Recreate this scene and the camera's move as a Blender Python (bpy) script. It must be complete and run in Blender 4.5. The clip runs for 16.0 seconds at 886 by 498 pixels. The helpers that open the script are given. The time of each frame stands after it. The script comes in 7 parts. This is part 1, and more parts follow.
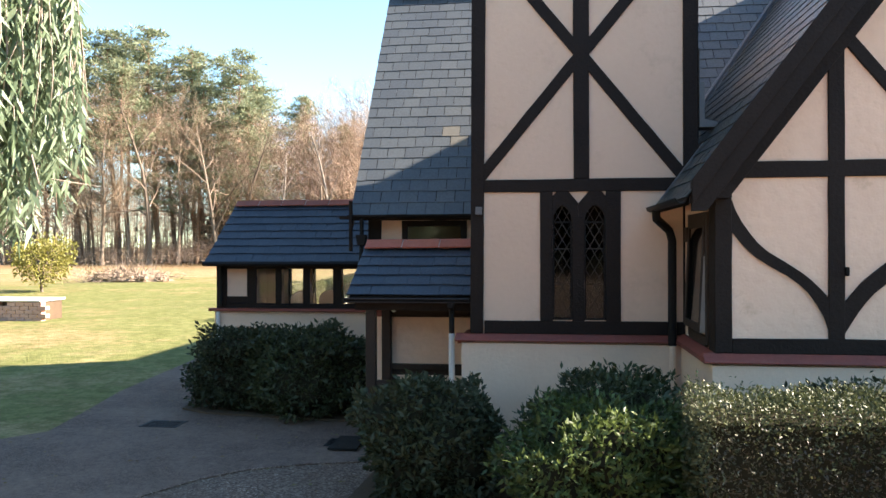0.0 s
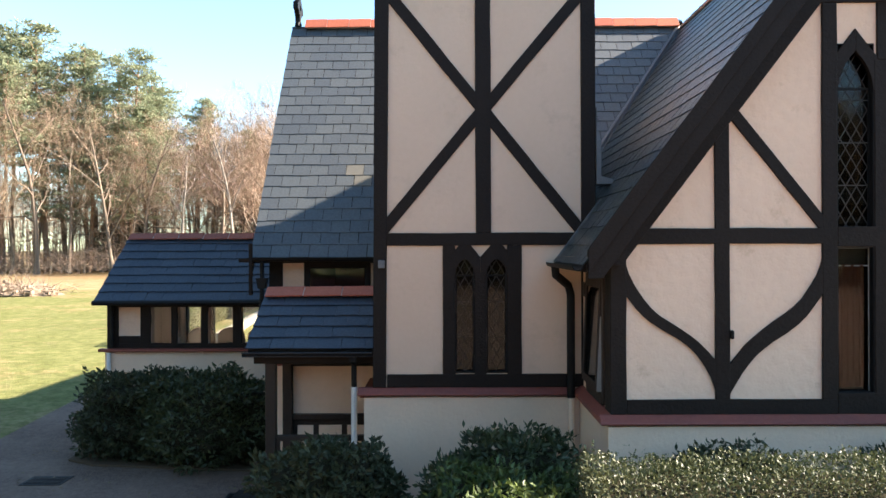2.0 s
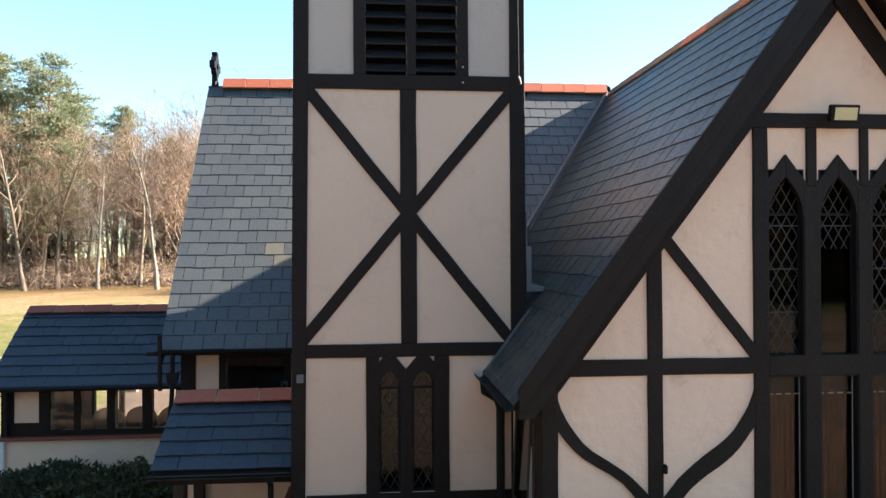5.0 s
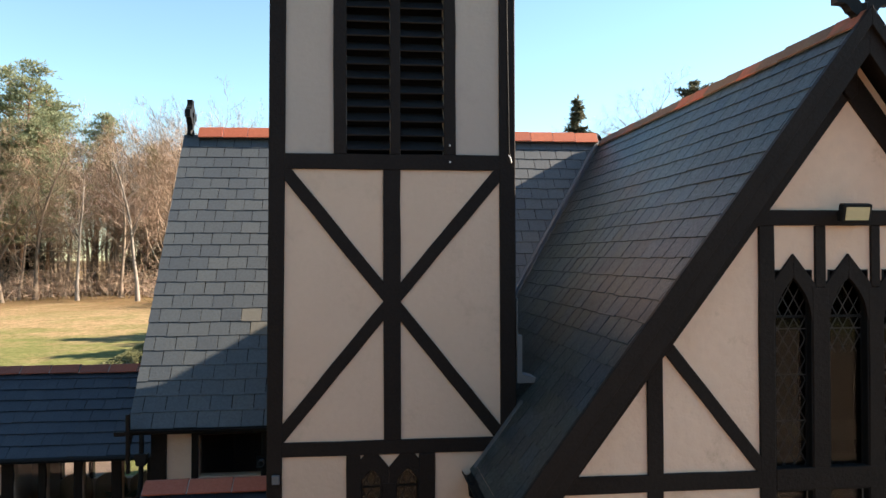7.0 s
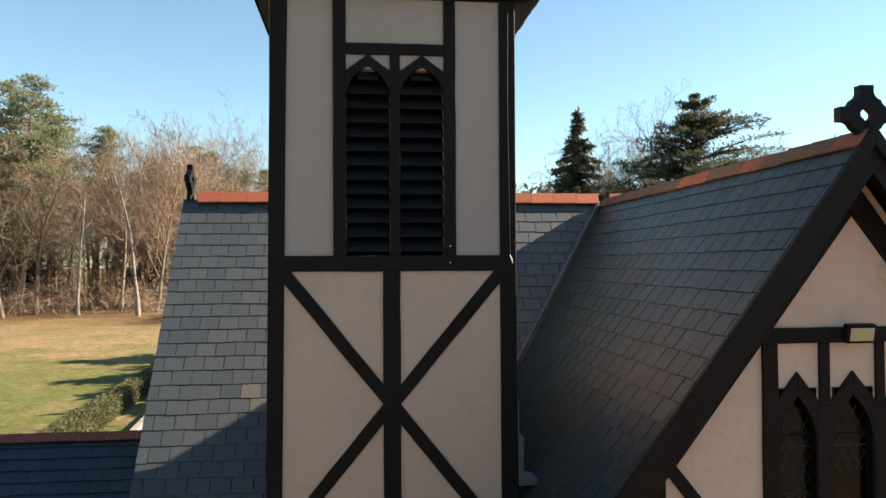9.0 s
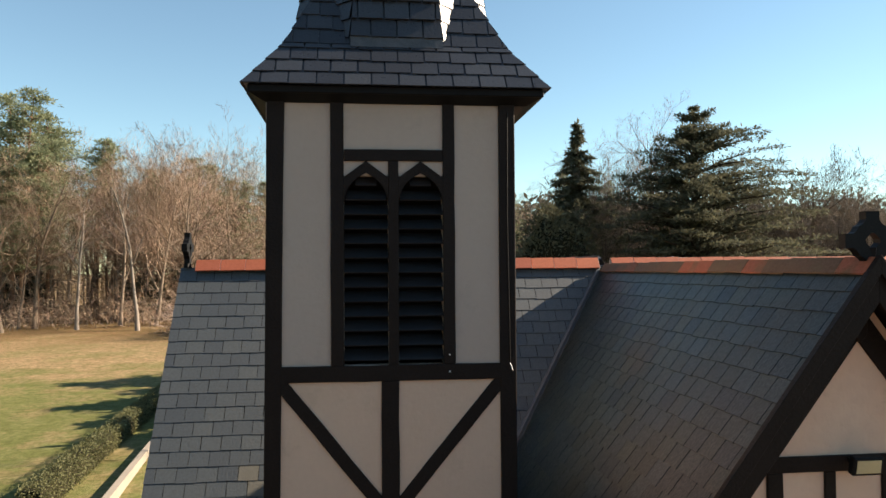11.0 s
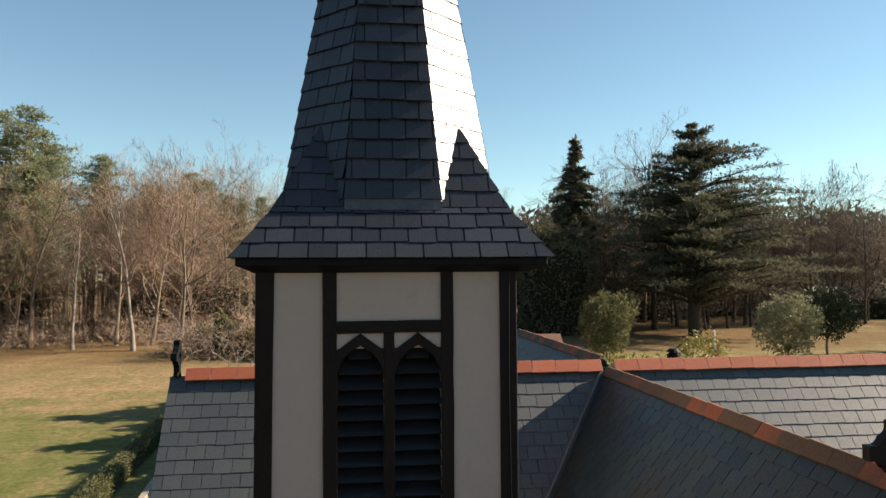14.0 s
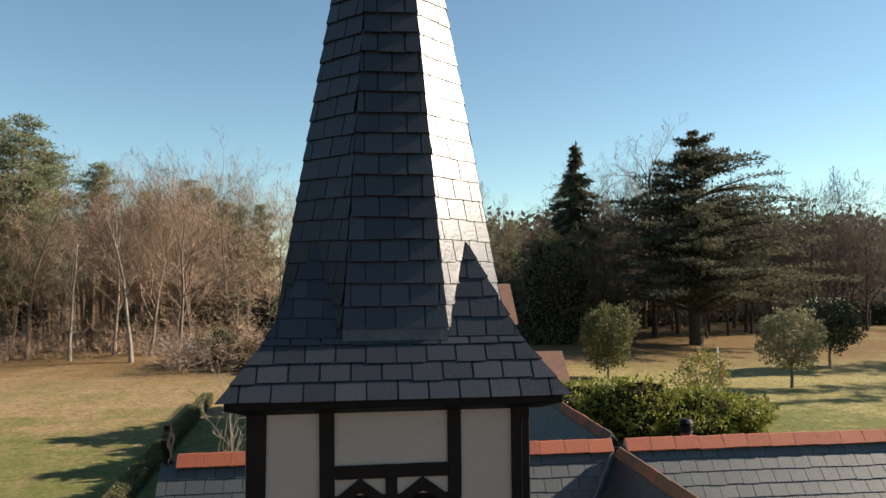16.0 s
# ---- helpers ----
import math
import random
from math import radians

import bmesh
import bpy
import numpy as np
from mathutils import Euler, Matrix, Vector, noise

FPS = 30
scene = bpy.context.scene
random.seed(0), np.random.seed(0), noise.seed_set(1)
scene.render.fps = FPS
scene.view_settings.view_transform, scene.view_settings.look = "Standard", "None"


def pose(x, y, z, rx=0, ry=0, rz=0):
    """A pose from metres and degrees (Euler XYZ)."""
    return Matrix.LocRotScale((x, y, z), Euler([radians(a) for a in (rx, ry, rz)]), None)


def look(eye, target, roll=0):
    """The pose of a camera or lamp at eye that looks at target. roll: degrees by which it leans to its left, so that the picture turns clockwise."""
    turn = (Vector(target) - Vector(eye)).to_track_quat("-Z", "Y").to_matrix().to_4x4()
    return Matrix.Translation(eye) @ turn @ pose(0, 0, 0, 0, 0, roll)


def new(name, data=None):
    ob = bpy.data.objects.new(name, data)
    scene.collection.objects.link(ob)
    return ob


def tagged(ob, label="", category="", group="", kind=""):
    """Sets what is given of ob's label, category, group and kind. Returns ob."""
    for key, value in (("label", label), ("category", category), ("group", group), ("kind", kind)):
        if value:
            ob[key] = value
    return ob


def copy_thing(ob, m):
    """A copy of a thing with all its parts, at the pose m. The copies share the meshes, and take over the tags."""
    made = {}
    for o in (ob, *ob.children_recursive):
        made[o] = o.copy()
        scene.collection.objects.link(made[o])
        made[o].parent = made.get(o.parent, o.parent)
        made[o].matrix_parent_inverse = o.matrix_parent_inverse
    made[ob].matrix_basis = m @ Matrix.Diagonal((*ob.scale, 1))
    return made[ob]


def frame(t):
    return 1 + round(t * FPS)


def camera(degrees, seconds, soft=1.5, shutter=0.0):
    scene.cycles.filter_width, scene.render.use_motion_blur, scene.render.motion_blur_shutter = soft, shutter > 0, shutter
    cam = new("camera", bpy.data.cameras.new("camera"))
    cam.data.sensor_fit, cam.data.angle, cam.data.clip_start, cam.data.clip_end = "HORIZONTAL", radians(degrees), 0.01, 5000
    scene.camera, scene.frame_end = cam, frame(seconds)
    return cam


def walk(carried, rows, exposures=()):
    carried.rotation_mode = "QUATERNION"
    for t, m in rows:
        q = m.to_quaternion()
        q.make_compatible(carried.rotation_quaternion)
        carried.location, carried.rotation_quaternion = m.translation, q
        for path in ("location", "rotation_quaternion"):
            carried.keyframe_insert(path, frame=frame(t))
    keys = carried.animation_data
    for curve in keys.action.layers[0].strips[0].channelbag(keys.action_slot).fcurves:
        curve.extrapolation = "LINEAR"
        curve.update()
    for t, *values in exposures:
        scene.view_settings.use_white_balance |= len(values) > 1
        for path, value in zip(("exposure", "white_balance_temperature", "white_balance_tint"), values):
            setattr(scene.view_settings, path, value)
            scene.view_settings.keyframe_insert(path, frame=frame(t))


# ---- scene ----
cam = camera(61.0, 16.0)
PATH = [
    (0, (-0.595, -9.66, 2.847), (-0.843, -7.676, 2.838), -0.2),
    (0.5, (-0.57, -9.63, 2.992), (-0.74, -7.637, 2.983), -0.3),
    (1, (-0.554, -9.611, 3.111), (-0.652, -7.613, 3.107), -0.2),
    (1.5, (-0.53, -9.603, 3.259), (-0.575, -7.603, 3.259), -0.2),
    (2, (-0.532, -9.596, 3.481), (-0.536, -7.596, 3.481), -0.2),
    (2.5, (-0.535, -9.577, 3.711), (-0.534, -7.577, 3.714), -0.2),
    (3, (-0.525, -9.57, 3.931), (-0.491, -7.57, 3.937), -0.2),
    (3.5, (-0.51, -9.514, 4.14), (-0.441, -7.516, 4.148), -0.2),
    (4, (-0.482, -9.399, 4.338), (-0.369, -7.402, 4.348), -0.2),
    (6.5, (-0.432, -8.678, 5.486), (-0.208, -6.69, 5.506), -0.3),
    (7, (-0.413, -8.587, 5.746), (-0.19, -6.6, 5.77), -0.2),
    (7.5, (-0.405, -8.574, 6.021), (-0.182, -6.587, 6.048), -0.3),
    (8, (-0.408, -8.588, 6.288), (-0.185, -6.601, 6.32), -0.3),
    (8.5, (-0.404, -8.563, 6.555), (-0.182, -6.576, 6.591), -0.3),
    (9, (-0.4, -8.542, 6.827), (-0.179, -6.555, 6.868), -0.3),
    (11.5, (-0.376, -8.45, 8.285), (-0.154, -6.464, 8.344), -0.4),
    (12, (-0.378, -8.457, 8.577), (-0.155, -6.471, 8.64), -0.4),
    (12.5, (-0.38, -8.395, 8.865), (-0.155, -6.409, 8.93), -0.4),
    (13, (-0.365, -8.324, 9.169), (-0.139, -6.338, 9.236), -0.4),
    (13.5, (-0.355, -8.217, 9.493), (-0.128, -6.232, 9.563), -0.4),
    (14, (-0.334, -8.092, 9.82), (-0.106, -6.107, 9.891), -0.4),
    (14.5, (-0.32, -7.974, 10.156), (-0.09, -5.989, 10.228), -0.4),
    (15, (-0.309, -7.821, 10.505), (-0.078, -5.836, 10.576), -0.4),
    (15.5, (-0.31, -7.673, 10.843), (-0.079, -5.688, 10.913), -0.4),
    (16, (-0.33, -7.5, 11.195), (-0.1, -5.514, 11.266), -0.5),
]
SUN = Vector((1.0, 0.10, 0.545)).normalized()
EXPOSURES = [(0, 2.72, 6950, 16), (4, 2.62, 6880, 14), (6.5, 2.12, 7280, 14.5), (9, 1.62, 7580, 14), (12.5, 1.28, 7760, 14), (16, 1.01, 7350, 13)]
walk(cam, [(t, look(eye, target, roll)) for t, eye, target, roll in PATH], EXPOSURES)

# ---- world and sun ----
world = bpy.data.worlds.new("sky")
scene.world = world
world.use_nodes = True
wn = world.node_tree.nodes
sky = wn.new("ShaderNodeTexSky")
sky.sky_type = "NISHITA"
sky.sun_disc = False
sky.sun_elevation = math.asin(SUN.z)
sky.sun_rotation = math.atan2(SUN.x, SUN.y)
sky.altitude, sky.air_density, sky.dust_density, sky.ozone_density = 50, 0.9, 0.0, 1.0
wn["Background"].inputs["Strength"].default_value = 0.08
tint = wn.new("ShaderNodeMix")
tint.data_type, tint.blend_type = "RGBA", "MULTIPLY"
tint.inputs[0].default_value, tint.inputs[7].default_value = 1.0, (0.775, 1.0, 1.02, 1)
world.node_tree.links.new(sky.outputs[0], tint.inputs[6])
world.node_tree.links.new(tint.outputs[2], wn["Background"].inputs["Color"])
sun_data = bpy.data.lights.new("sun", "SUN")
sun_data.energy, sun_data.angle, sun_data.color = 5.0, radians(0.55), (1.0, 0.915, 0.81)
sun_lamp = new("sun", sun_data)
sun_lamp.matrix_world = look(SUN * 60, (0, 0, 0))


# ---- materials ----
def material(name, rough=0.7, metal=0.0, spec=0.5):
    m = bpy.data.materials.new(name)
    m.use_nodes = True
    b = m.node_tree.nodes["Principled BSDF"]
    b.inputs["Roughness"].default_value = rough
    b.inputs["Metallic"].default_value = metal
    b.inputs["Specular IOR Level"].default_value = spec
    return m, m.node_tree.nodes, m.node_tree.links, b


def mixed(nt, lk, fac, a, b, blend="MIX"):
    n = nt.new("ShaderNodeMix")
    n.data_type, n.blend_type = "RGBA", blend
    for sock, val in ((n.inputs[0], fac), (n.inputs[6], a), (n.inputs[7], b)):
        if isinstance(val, (int, float)):
            sock.default_value = val
        elif isinstance(val, tuple):
            sock.default_value = (*val, 1)
        else:
            lk.new(val, sock)
    return n.outputs[2]


def noise_out(nt, lk, scale, detail=4, rough=0.55, vec=None, lo=0.35, hi=0.65, stretch=None):
    """A noise between lo and hi, spread to 0..1."""
    t = nt.new("ShaderNodeTexNoise")
    t.inputs["Scale"].default_value = scale
    t.inputs["Detail"].default_value = detail
    t.inputs["Roughness"].default_value = rough
    if vec is None:
        vec = nt.new("ShaderNodeNewGeometry").outputs["Position"]
    if stretch:
        mp = nt.new("ShaderNodeMapping")
        mp.inputs["Scale"].default_value = stretch
        lk.new(vec, mp.inputs["Vector"])
        vec = mp.outputs[0]
    lk.new(vec, t.inputs["Vector"])
    r = nt.new("ShaderNodeMapRange")
    r.inputs["From Min"].default_value, r.inputs["From Max"].default_value = lo, hi
    lk.new(t.outputs["Fac"], r.inputs["Value"])
    return r.outputs[0]


def bump(nt, lk, b, height, strength=0.3, distance=0.01):
    n = nt.new("ShaderNodeBump")
    n.inputs["Strength"].default_value, n.inputs["Distance"].default_value = strength, distance
    lk.new(height, n.inputs["Height"])
    lk.new(n.outputs[0], b.inputs["Normal"])


def two_scale(name, c1, c2, c3, big=0.6, fine=18, rough=0.7, relief=0.3, spec=0.4, stretch=None, metal=0.0, stain=None):
    """A surface in three near tones: broad stains and fine grain, with relief."""
    m, nt, lk, b = material(name, rough, metal, spec)
    a = noise_out(nt, lk, big, 4, stretch=stretch)
    f = noise_out(nt, lk, fine, 5, lo=0.3, hi=0.7, stretch=stretch)
    col = mixed(nt, lk, f, mixed(nt, lk, a, c1, c2), c3)
    half = mixed(nt, lk, 0.35, mixed(nt, lk, a, c1, c2), col)
    if stain:
        half = mixed(nt, lk, noise_out(nt, lk, stain[1], 8, 0.7, lo=stain[2], hi=stain[3]), half, stain[0])
    lk.new(half, b.inputs["Base Color"])
    bump(nt, lk, b, f, relief, 0.008)
    return m


def pieces_material(name, tones, rough, relief, island=False, stain=None, spec=0.5, fine=30, stretch=None):
    """Alike pieces whose tone differs from one to the next."""
    m, nt, lk, b = material(name, rough, 0, spec)
    rnd = nt.new("ShaderNodeNewGeometry").outputs["Random Per Island"] if island else nt.new("ShaderNodeObjectInfo").outputs["Random"]
    ramp = nt.new("ShaderNodeValToRGB")
    els = ramp.color_ramp.elements
    while len(els) < len(tones):
        els.new(0.5)
    for n, (e, (p, c)) in enumerate(zip(els, tones)):
        e.position, e.color = p, (*c, 1)
    lk.new(rnd, ramp.inputs[0])
    f = noise_out(nt, lk, fine, 5, lo=0.3, hi=0.7, stretch=stretch)
    col = mixed(nt, lk, 0.35, ramp.outputs[0], mixed(nt, lk, f, ramp.outputs[0], tuple(0.55 * v for v in tones[0][1])))
    if stain:
        s = noise_out(nt, lk, stain[1], 4, lo=stain[2], hi=stain[3])
        col = mixed(nt, lk, s, col, stain[0])
    lk.new(col, b.inputs["Base Color"])
    rr = nt.new("ShaderNodeMapRange")
    rr.inputs["To Min"].default_value, rr.inputs["To Max"].default_value = rough - 0.08, rough + 0.12
    lk.new(f, rr.inputs["Value"])
    lk.new(rr.outputs[0], b.inputs["Roughness"])
    bump(nt, lk, b, f, relief, 0.006)
    return m


RENDER = two_scale("cream_render", (0.80, 0.575, 0.425), (0.75, 0.535, 0.395), (0.68, 0.48, 0.355), 0.9, 9, 0.9, 0.75, 0.2, stain=((0.47, 0.31, 0.20), 1.9, 0.59, 0.80))
RENDER_PLAIN = two_scale("smooth_cream_panel", (0.69, 0.503, 0.375), (0.65, 0.472, 0.35), (0.605, 0.437, 0.325), 0.7, 14, 0.85, 0.3, 0.25, stain=((0.46, 0.33, 0.24), 1.1, 0.55, 0.84))
# The cream panel again, greyed to carry the later white balance and exposure.
RENDER_DIMMED = two_scale("dimmed_cream_panel", (0.48, 0.398, 0.335), (0.45, 0.374, 0.315), (0.42, 0.35, 0.295), 0.7, 14, 0.85, 0.25, 0.25, stain=((0.34, 0.29, 0.25), 1.1, 0.55, 0.84))
PLINTH = two_scale("plinth_render", (0.84, 0.59, 0.42), (0.78, 0.55, 0.39), (0.71, 0.50, 0.365), 1.2, 20, 0.9, 0.4, 0.2)
TIMBER = two_scale("black_timber", (0.0115, 0.0083, 0.0070), (0.0160, 0.0115, 0.0095), (0.028, 0.0195, 0.0155), 1.5, 30, 0.62, 0.4, 0.15)
BROWN_TIMBER = two_scale("dark_brown_timber", (0.026, 0.017, 0.0125), (0.034, 0.022, 0.016), (0.048, 0.031, 0.023), 1.5, 30, 0.6, 0.4, 0.25)
MAT = two_scale("dark_bristle_mat", (0.03, 0.027, 0.024), (0.04, 0.036, 0.031), (0.02, 0.018, 0.017), 6, 90, 0.95, 0.8, 0.1)
LOUVRE = two_scale("black_louvre_paint", (0.014, 0.0145, 0.016), (0.018, 0.019, 0.021), (0.026, 0.027, 0.03), 3, 40, 0.42, 0.15, 0.45)
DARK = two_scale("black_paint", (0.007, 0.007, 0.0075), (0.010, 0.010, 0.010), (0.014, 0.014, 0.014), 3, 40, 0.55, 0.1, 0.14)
SLATES = [(0.0, (0.0357, 0.0469, 0.0551)), (0.35, (0.0451, 0.0571, 0.0632)), (0.7, (0.0592, 0.0714, 0.0745)), (1.0, (0.0385, 0.0510, 0.0602))]
# Darker, bluer copy of SLATES; shade on the low roofs is in its colour.
SHADED_SLATES = [(0.0, (0.018, 0.028, 0.042)), (0.35, (0.023, 0.034, 0.049)), (0.7, (0.030, 0.041, 0.056)), (1.0, (0.021, 0.033, 0.050))]
WING_SLATES = [(0.0, (0.0155, 0.0309, 0.0440)), (0.3, (0.0275, 0.0422, 0.0400)), (0.55, (0.0224, 0.0433, 0.0580)), (0.8, (0.0370, 0.0546, 0.0520)), (1.0, (0.0258, 0.0515, 0.0700))]
WING_STAIN = ((0.044, 0.040, 0.026), 0.55, 0.50, 0.78)
SLATE = pieces_material("slate", SLATES, 0.6, 0.3, spec=1.0)
SLATE_STUFF = pieces_material("slate_joined", SLATES, 0.6, 0.3, True, spec=1.0)
SLATE_SHADED = pieces_material("shaded_slate", SHADED_SLATES, 0.5, 0.25, spec=0.5)
SLATE_SHADED_STUFF = pieces_material("shaded_slate_joined", SHADED_SLATES, 0.5, 0.25, True, spec=0.5)
SLATE_WING = pieces_material("mossy_slate", WING_SLATES, 0.45, 0.35, False, WING_STAIN, 0.34)
SLATE_WING_STUFF = pieces_material("mossy_slate_joined", WING_SLATES, 0.45, 0.35, True, WING_STAIN, 0.34)
SLATE_SPIRE = pieces_material("spire_slate", [(0.0, (0.0222, 0.0251, 0.0314)), (0.4, (0.0283, 0.0319, 0.0392)), (0.75, (0.0333, 0.0375, 0.0458)), (1.0, (0.0444, 0.0495, 0.0575))], 0.33, 0.22, spec=0.5)
SLATE_SPIRE_STUFF = pieces_material("spire_slate_joined", [(0.0, (0.0222, 0.0251, 0.0314)), (0.4, (0.0283, 0.0319, 0.0392)), (0.75, (0.0333, 0.0375, 0.0458)), (1.0, (0.0444, 0.0495, 0.0575))], 0.33, 0.22, True, spec=0.5)
PALE_SLATE = two_scale("pale_slate", (0.145, 0.14, 0.118), (0.125, 0.12, 0.10), (0.105, 0.102, 0.09), 3, 30, 0.6, 0.2)
CLAY = pieces_material("orange_clay", [(0.0, (0.42, 0.11, 0.055)), (0.5, (0.48, 0.135, 0.065)), (1.0, (0.38, 0.10, 0.055))], 0.7, 0.3)
CLAY_MOSSY = pieces_material("mossy_clay", [(0.0, (0.13, 0.085, 0.05)), (0.45, (0.16, 0.09, 0.05)), (0.62, (0.34, 0.10, 0.05)), (1.0, (0.42, 0.12, 0.06))], 0.8, 0.4, False, ((0.14, 0.10, 0.05), 2.5, 0.5, 0.75))
CLAY_DULL = pieces_material("weathered_clay", [(0.0, (0.27, 0.08, 0.05)), (0.5, (0.34, 0.10, 0.058)), (1.0, (0.24, 0.075, 0.05))], 0.8, 0.3)
SILL = two_scale("red_sill", (0.23, 0.054, 0.036), (0.17, 0.045, 0.034), (0.28, 0.085, 0.06), 2, 25, 0.6, 0.2)
LEAD = two_scale("lead", (0.110, 0.116, 0.121), (0.088, 0.094, 0.099), (0.143, 0.149, 0.154), 2, 20, 0.5, 0.2, 0.5)
LEAD_DULL = two_scale("dull_lead", (0.0720, 0.0752, 0.0816), (0.0468, 0.0508, 0.0561), (0.1116, 0.1155, 0.1224), 5, 14, 0.5, 0.4, 0.5)
WHITE = two_scale("white_paint", (0.76, 0.74, 0.70), (0.72, 0.70, 0.66), (0.66, 0.64, 0.60), 2, 30, 0.6, 0.1)
# Near-black, so the rooms behind the glass look unlit.
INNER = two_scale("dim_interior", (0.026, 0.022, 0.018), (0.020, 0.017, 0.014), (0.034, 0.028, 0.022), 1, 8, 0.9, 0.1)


def glass_material(name, rough, tint):
    m, nt, lk, b = material(name, rough, 0, 0.5)
    b.inputs["Base Color"].default_value = (*tint, 1)
    b.inputs["Transmission Weight"].default_value = 1.0
    b.inputs["IOR"].default_value = 1.45
    return m


GLASS = glass_material("window_glass", 0.02, (0.9, 0.92, 0.9))
SMOKED = glass_material("dark_leaded_glass", 0.05, (0.22, 0.20, 0.17))
OLD_GLASS = glass_material("old_window_glass", 0.05, (0.72, 0.70, 0.66))
for dull in (SMOKED, OLD_GLASS):
    dull.node_tree.nodes["Principled BSDF"].inputs["Specular IOR Level"].default_value = 0.3
    dull.node_tree.nodes["Principled BSDF"].inputs["IOR"].default_value = 1.32 if dull is SMOKED else 1.27
PALE_BEAD = two_scale("weathered_pale_bead", (0.30, 0.29, 0.27), (0.24, 0.23, 0.21), (0.16, 0.155, 0.145), 6, 60, 0.7, 0.3)
# Colour of the red-brown surroundings mirrored in the lower gable windows.
RED_REFLECTION = two_scale("red_brown_reflection", (0.13, 0.036, 0.020), (0.09, 0.028, 0.017), (0.18, 0.075, 0.040), 1.4, 24, 0.95, 0.3, 0.1, stain=((0.04, 0.025, 0.02), 2.2, 0.5, 0.68))
FROSTED = two_scale("obscured_glass", (0.085, 0.083, 0.08), (0.05, 0.049, 0.047), (0.15, 0.146, 0.14), 5, 18, 0.35, 0.4, 0.5)
CAMES = two_scale("lead_cames", (0.040, 0.038, 0.036), (0.03, 0.029, 0.028), (0.052, 0.05, 0.047), 4, 40, 0.6, 0.1, 0.3)
BARK = pieces_material("grey_brown_bark", [(0.0, (0.125, 0.096, 0.072)), (0.4, (0.217, 0.168, 0.125)), (0.75, (0.160, 0.128, 0.096)), (1.0, (0.331, 0.259, 0.198))], 0.9, 0.5, spec=0.2, fine=6)
DARK_BARK = pieces_material("dark_bark", [(0.0, (0.045, 0.036, 0.028)), (0.5, (0.07, 0.055, 0.042)), (1.0, (0.10, 0.08, 0.06))], 0.9, 0.5, True, spec=0.2, fine=6)
WOOD_TONES = [(0.0, (0.262, 0.192, 0.137)), (0.3, (0.342, 0.249, 0.174)), (0.55, (0.325, 0.251, 0.165)), (0.75, (0.388, 0.254, 0.190)), (1.0, (0.416, 0.314, 0.223))]
STEM_BACK = pieces_material("deep_wood_stems", [(0.0, (0.148, 0.111, 0.084)), (0.5, (0.228, 0.174, 0.131)), (1.0, (0.319, 0.245, 0.182))], 0.9, 0.4, True, spec=0.2, fine=6)
TWIG = pieces_material("winter_twigs", WOOD_TONES, 0.9, 0.1, spec=0.2, fine=3)
TWIG_BACK = pieces_material("deep_wood_twigs", [(0.0, (0.274, 0.199, 0.150)), (0.4, (0.399, 0.291, 0.211)), (0.75, (0.467, 0.314, 0.234)), (1.0, (0.353, 0.291, 0.188))], 0.9, 0.1, True, spec=0.1, fine=3)
# Grey far twigs, with distance haze put into their colour.
TWIG_DARK_MIX = pieces_material("hazy_wood_twigs", [(0.0, (0.0862, 0.0725, 0.0621)), (0.5, (0.1265, 0.1046, 0.0885)), (1.0, (0.1667, 0.1380, 0.1150))], 0.9, 0.1, True, spec=0.1, fine=3)
# Darker copy of TWIG: shaded sides of the right-hand trees, put into colour.
TWIG_SHADED = pieces_material("shaded_twigs", [(0.0, (0.1495, 0.1207, 0.0966)), (0.5, (0.2070, 0.1667, 0.1346)), (1.0, (0.2645, 0.2104, 0.1690))], 0.9, 0.1, spec=0.1, fine=3)
TWIG_RED = pieces_material("reddish_twigs", [(0.0, (0.27, 0.185, 0.15)), (0.5, (0.33, 0.225, 0.185)), (1.0, (0.30, 0.23, 0.18))], 0.9, 0.1, spec=0.2, fine=3)
BIRCH = two_scale("birch_bark", (0.30, 0.255, 0.21), (0.23, 0.195, 0.16), (0.10, 0.083, 0.07), 0.7, 5, 0.8, 0.3, 0.3, (1, 1, 2))
PINE_BARK = two_scale("pine_bark", (0.26, 0.15, 0.09), (0.20, 0.13, 0.09), (0.14, 0.10, 0.075), 0.3, 5, 0.9, 0.5, 0.2, (1, 1, 0.3))


def foliage(name, tones, rough=0.55, trans=0.25, spec=0.4):
    m, nt, lk, b = material(name, rough, 0, spec)
    ramp = nt.new("ShaderNodeValToRGB")
    els = ramp.color_ramp.elements
    while len(els) < len(tones):
        els.new(0.5)
    for e, (p, c) in zip(els, tones):
        e.position, e.color = p, (*c, 1)
    lk.new(nt.new("ShaderNodeNewGeometry").outputs["Random Per Island"], ramp.inputs[0])
    n = noise_out(nt, lk, 0.8, 3)
    col = mixed(nt, lk, n, ramp.outputs[0], mixed(nt, lk, 0.5, ramp.outputs[0], tones[-1][1]))
    lk.new(col, b.inputs["Base Color"])
    t = nt.new("ShaderNodeBsdfTranslucent")
    lk.new(col, t.inputs["Color"])
    mx = nt.new("ShaderNodeMixShader")
    mx.inputs[0].default_value = trans
    lk.new(b.outputs[0], mx.inputs[1])
    lk.new(t.outputs[0], mx.inputs[2])
    lk.new(mx.outputs[0], nt["Material Output"].inputs[0])
    return m


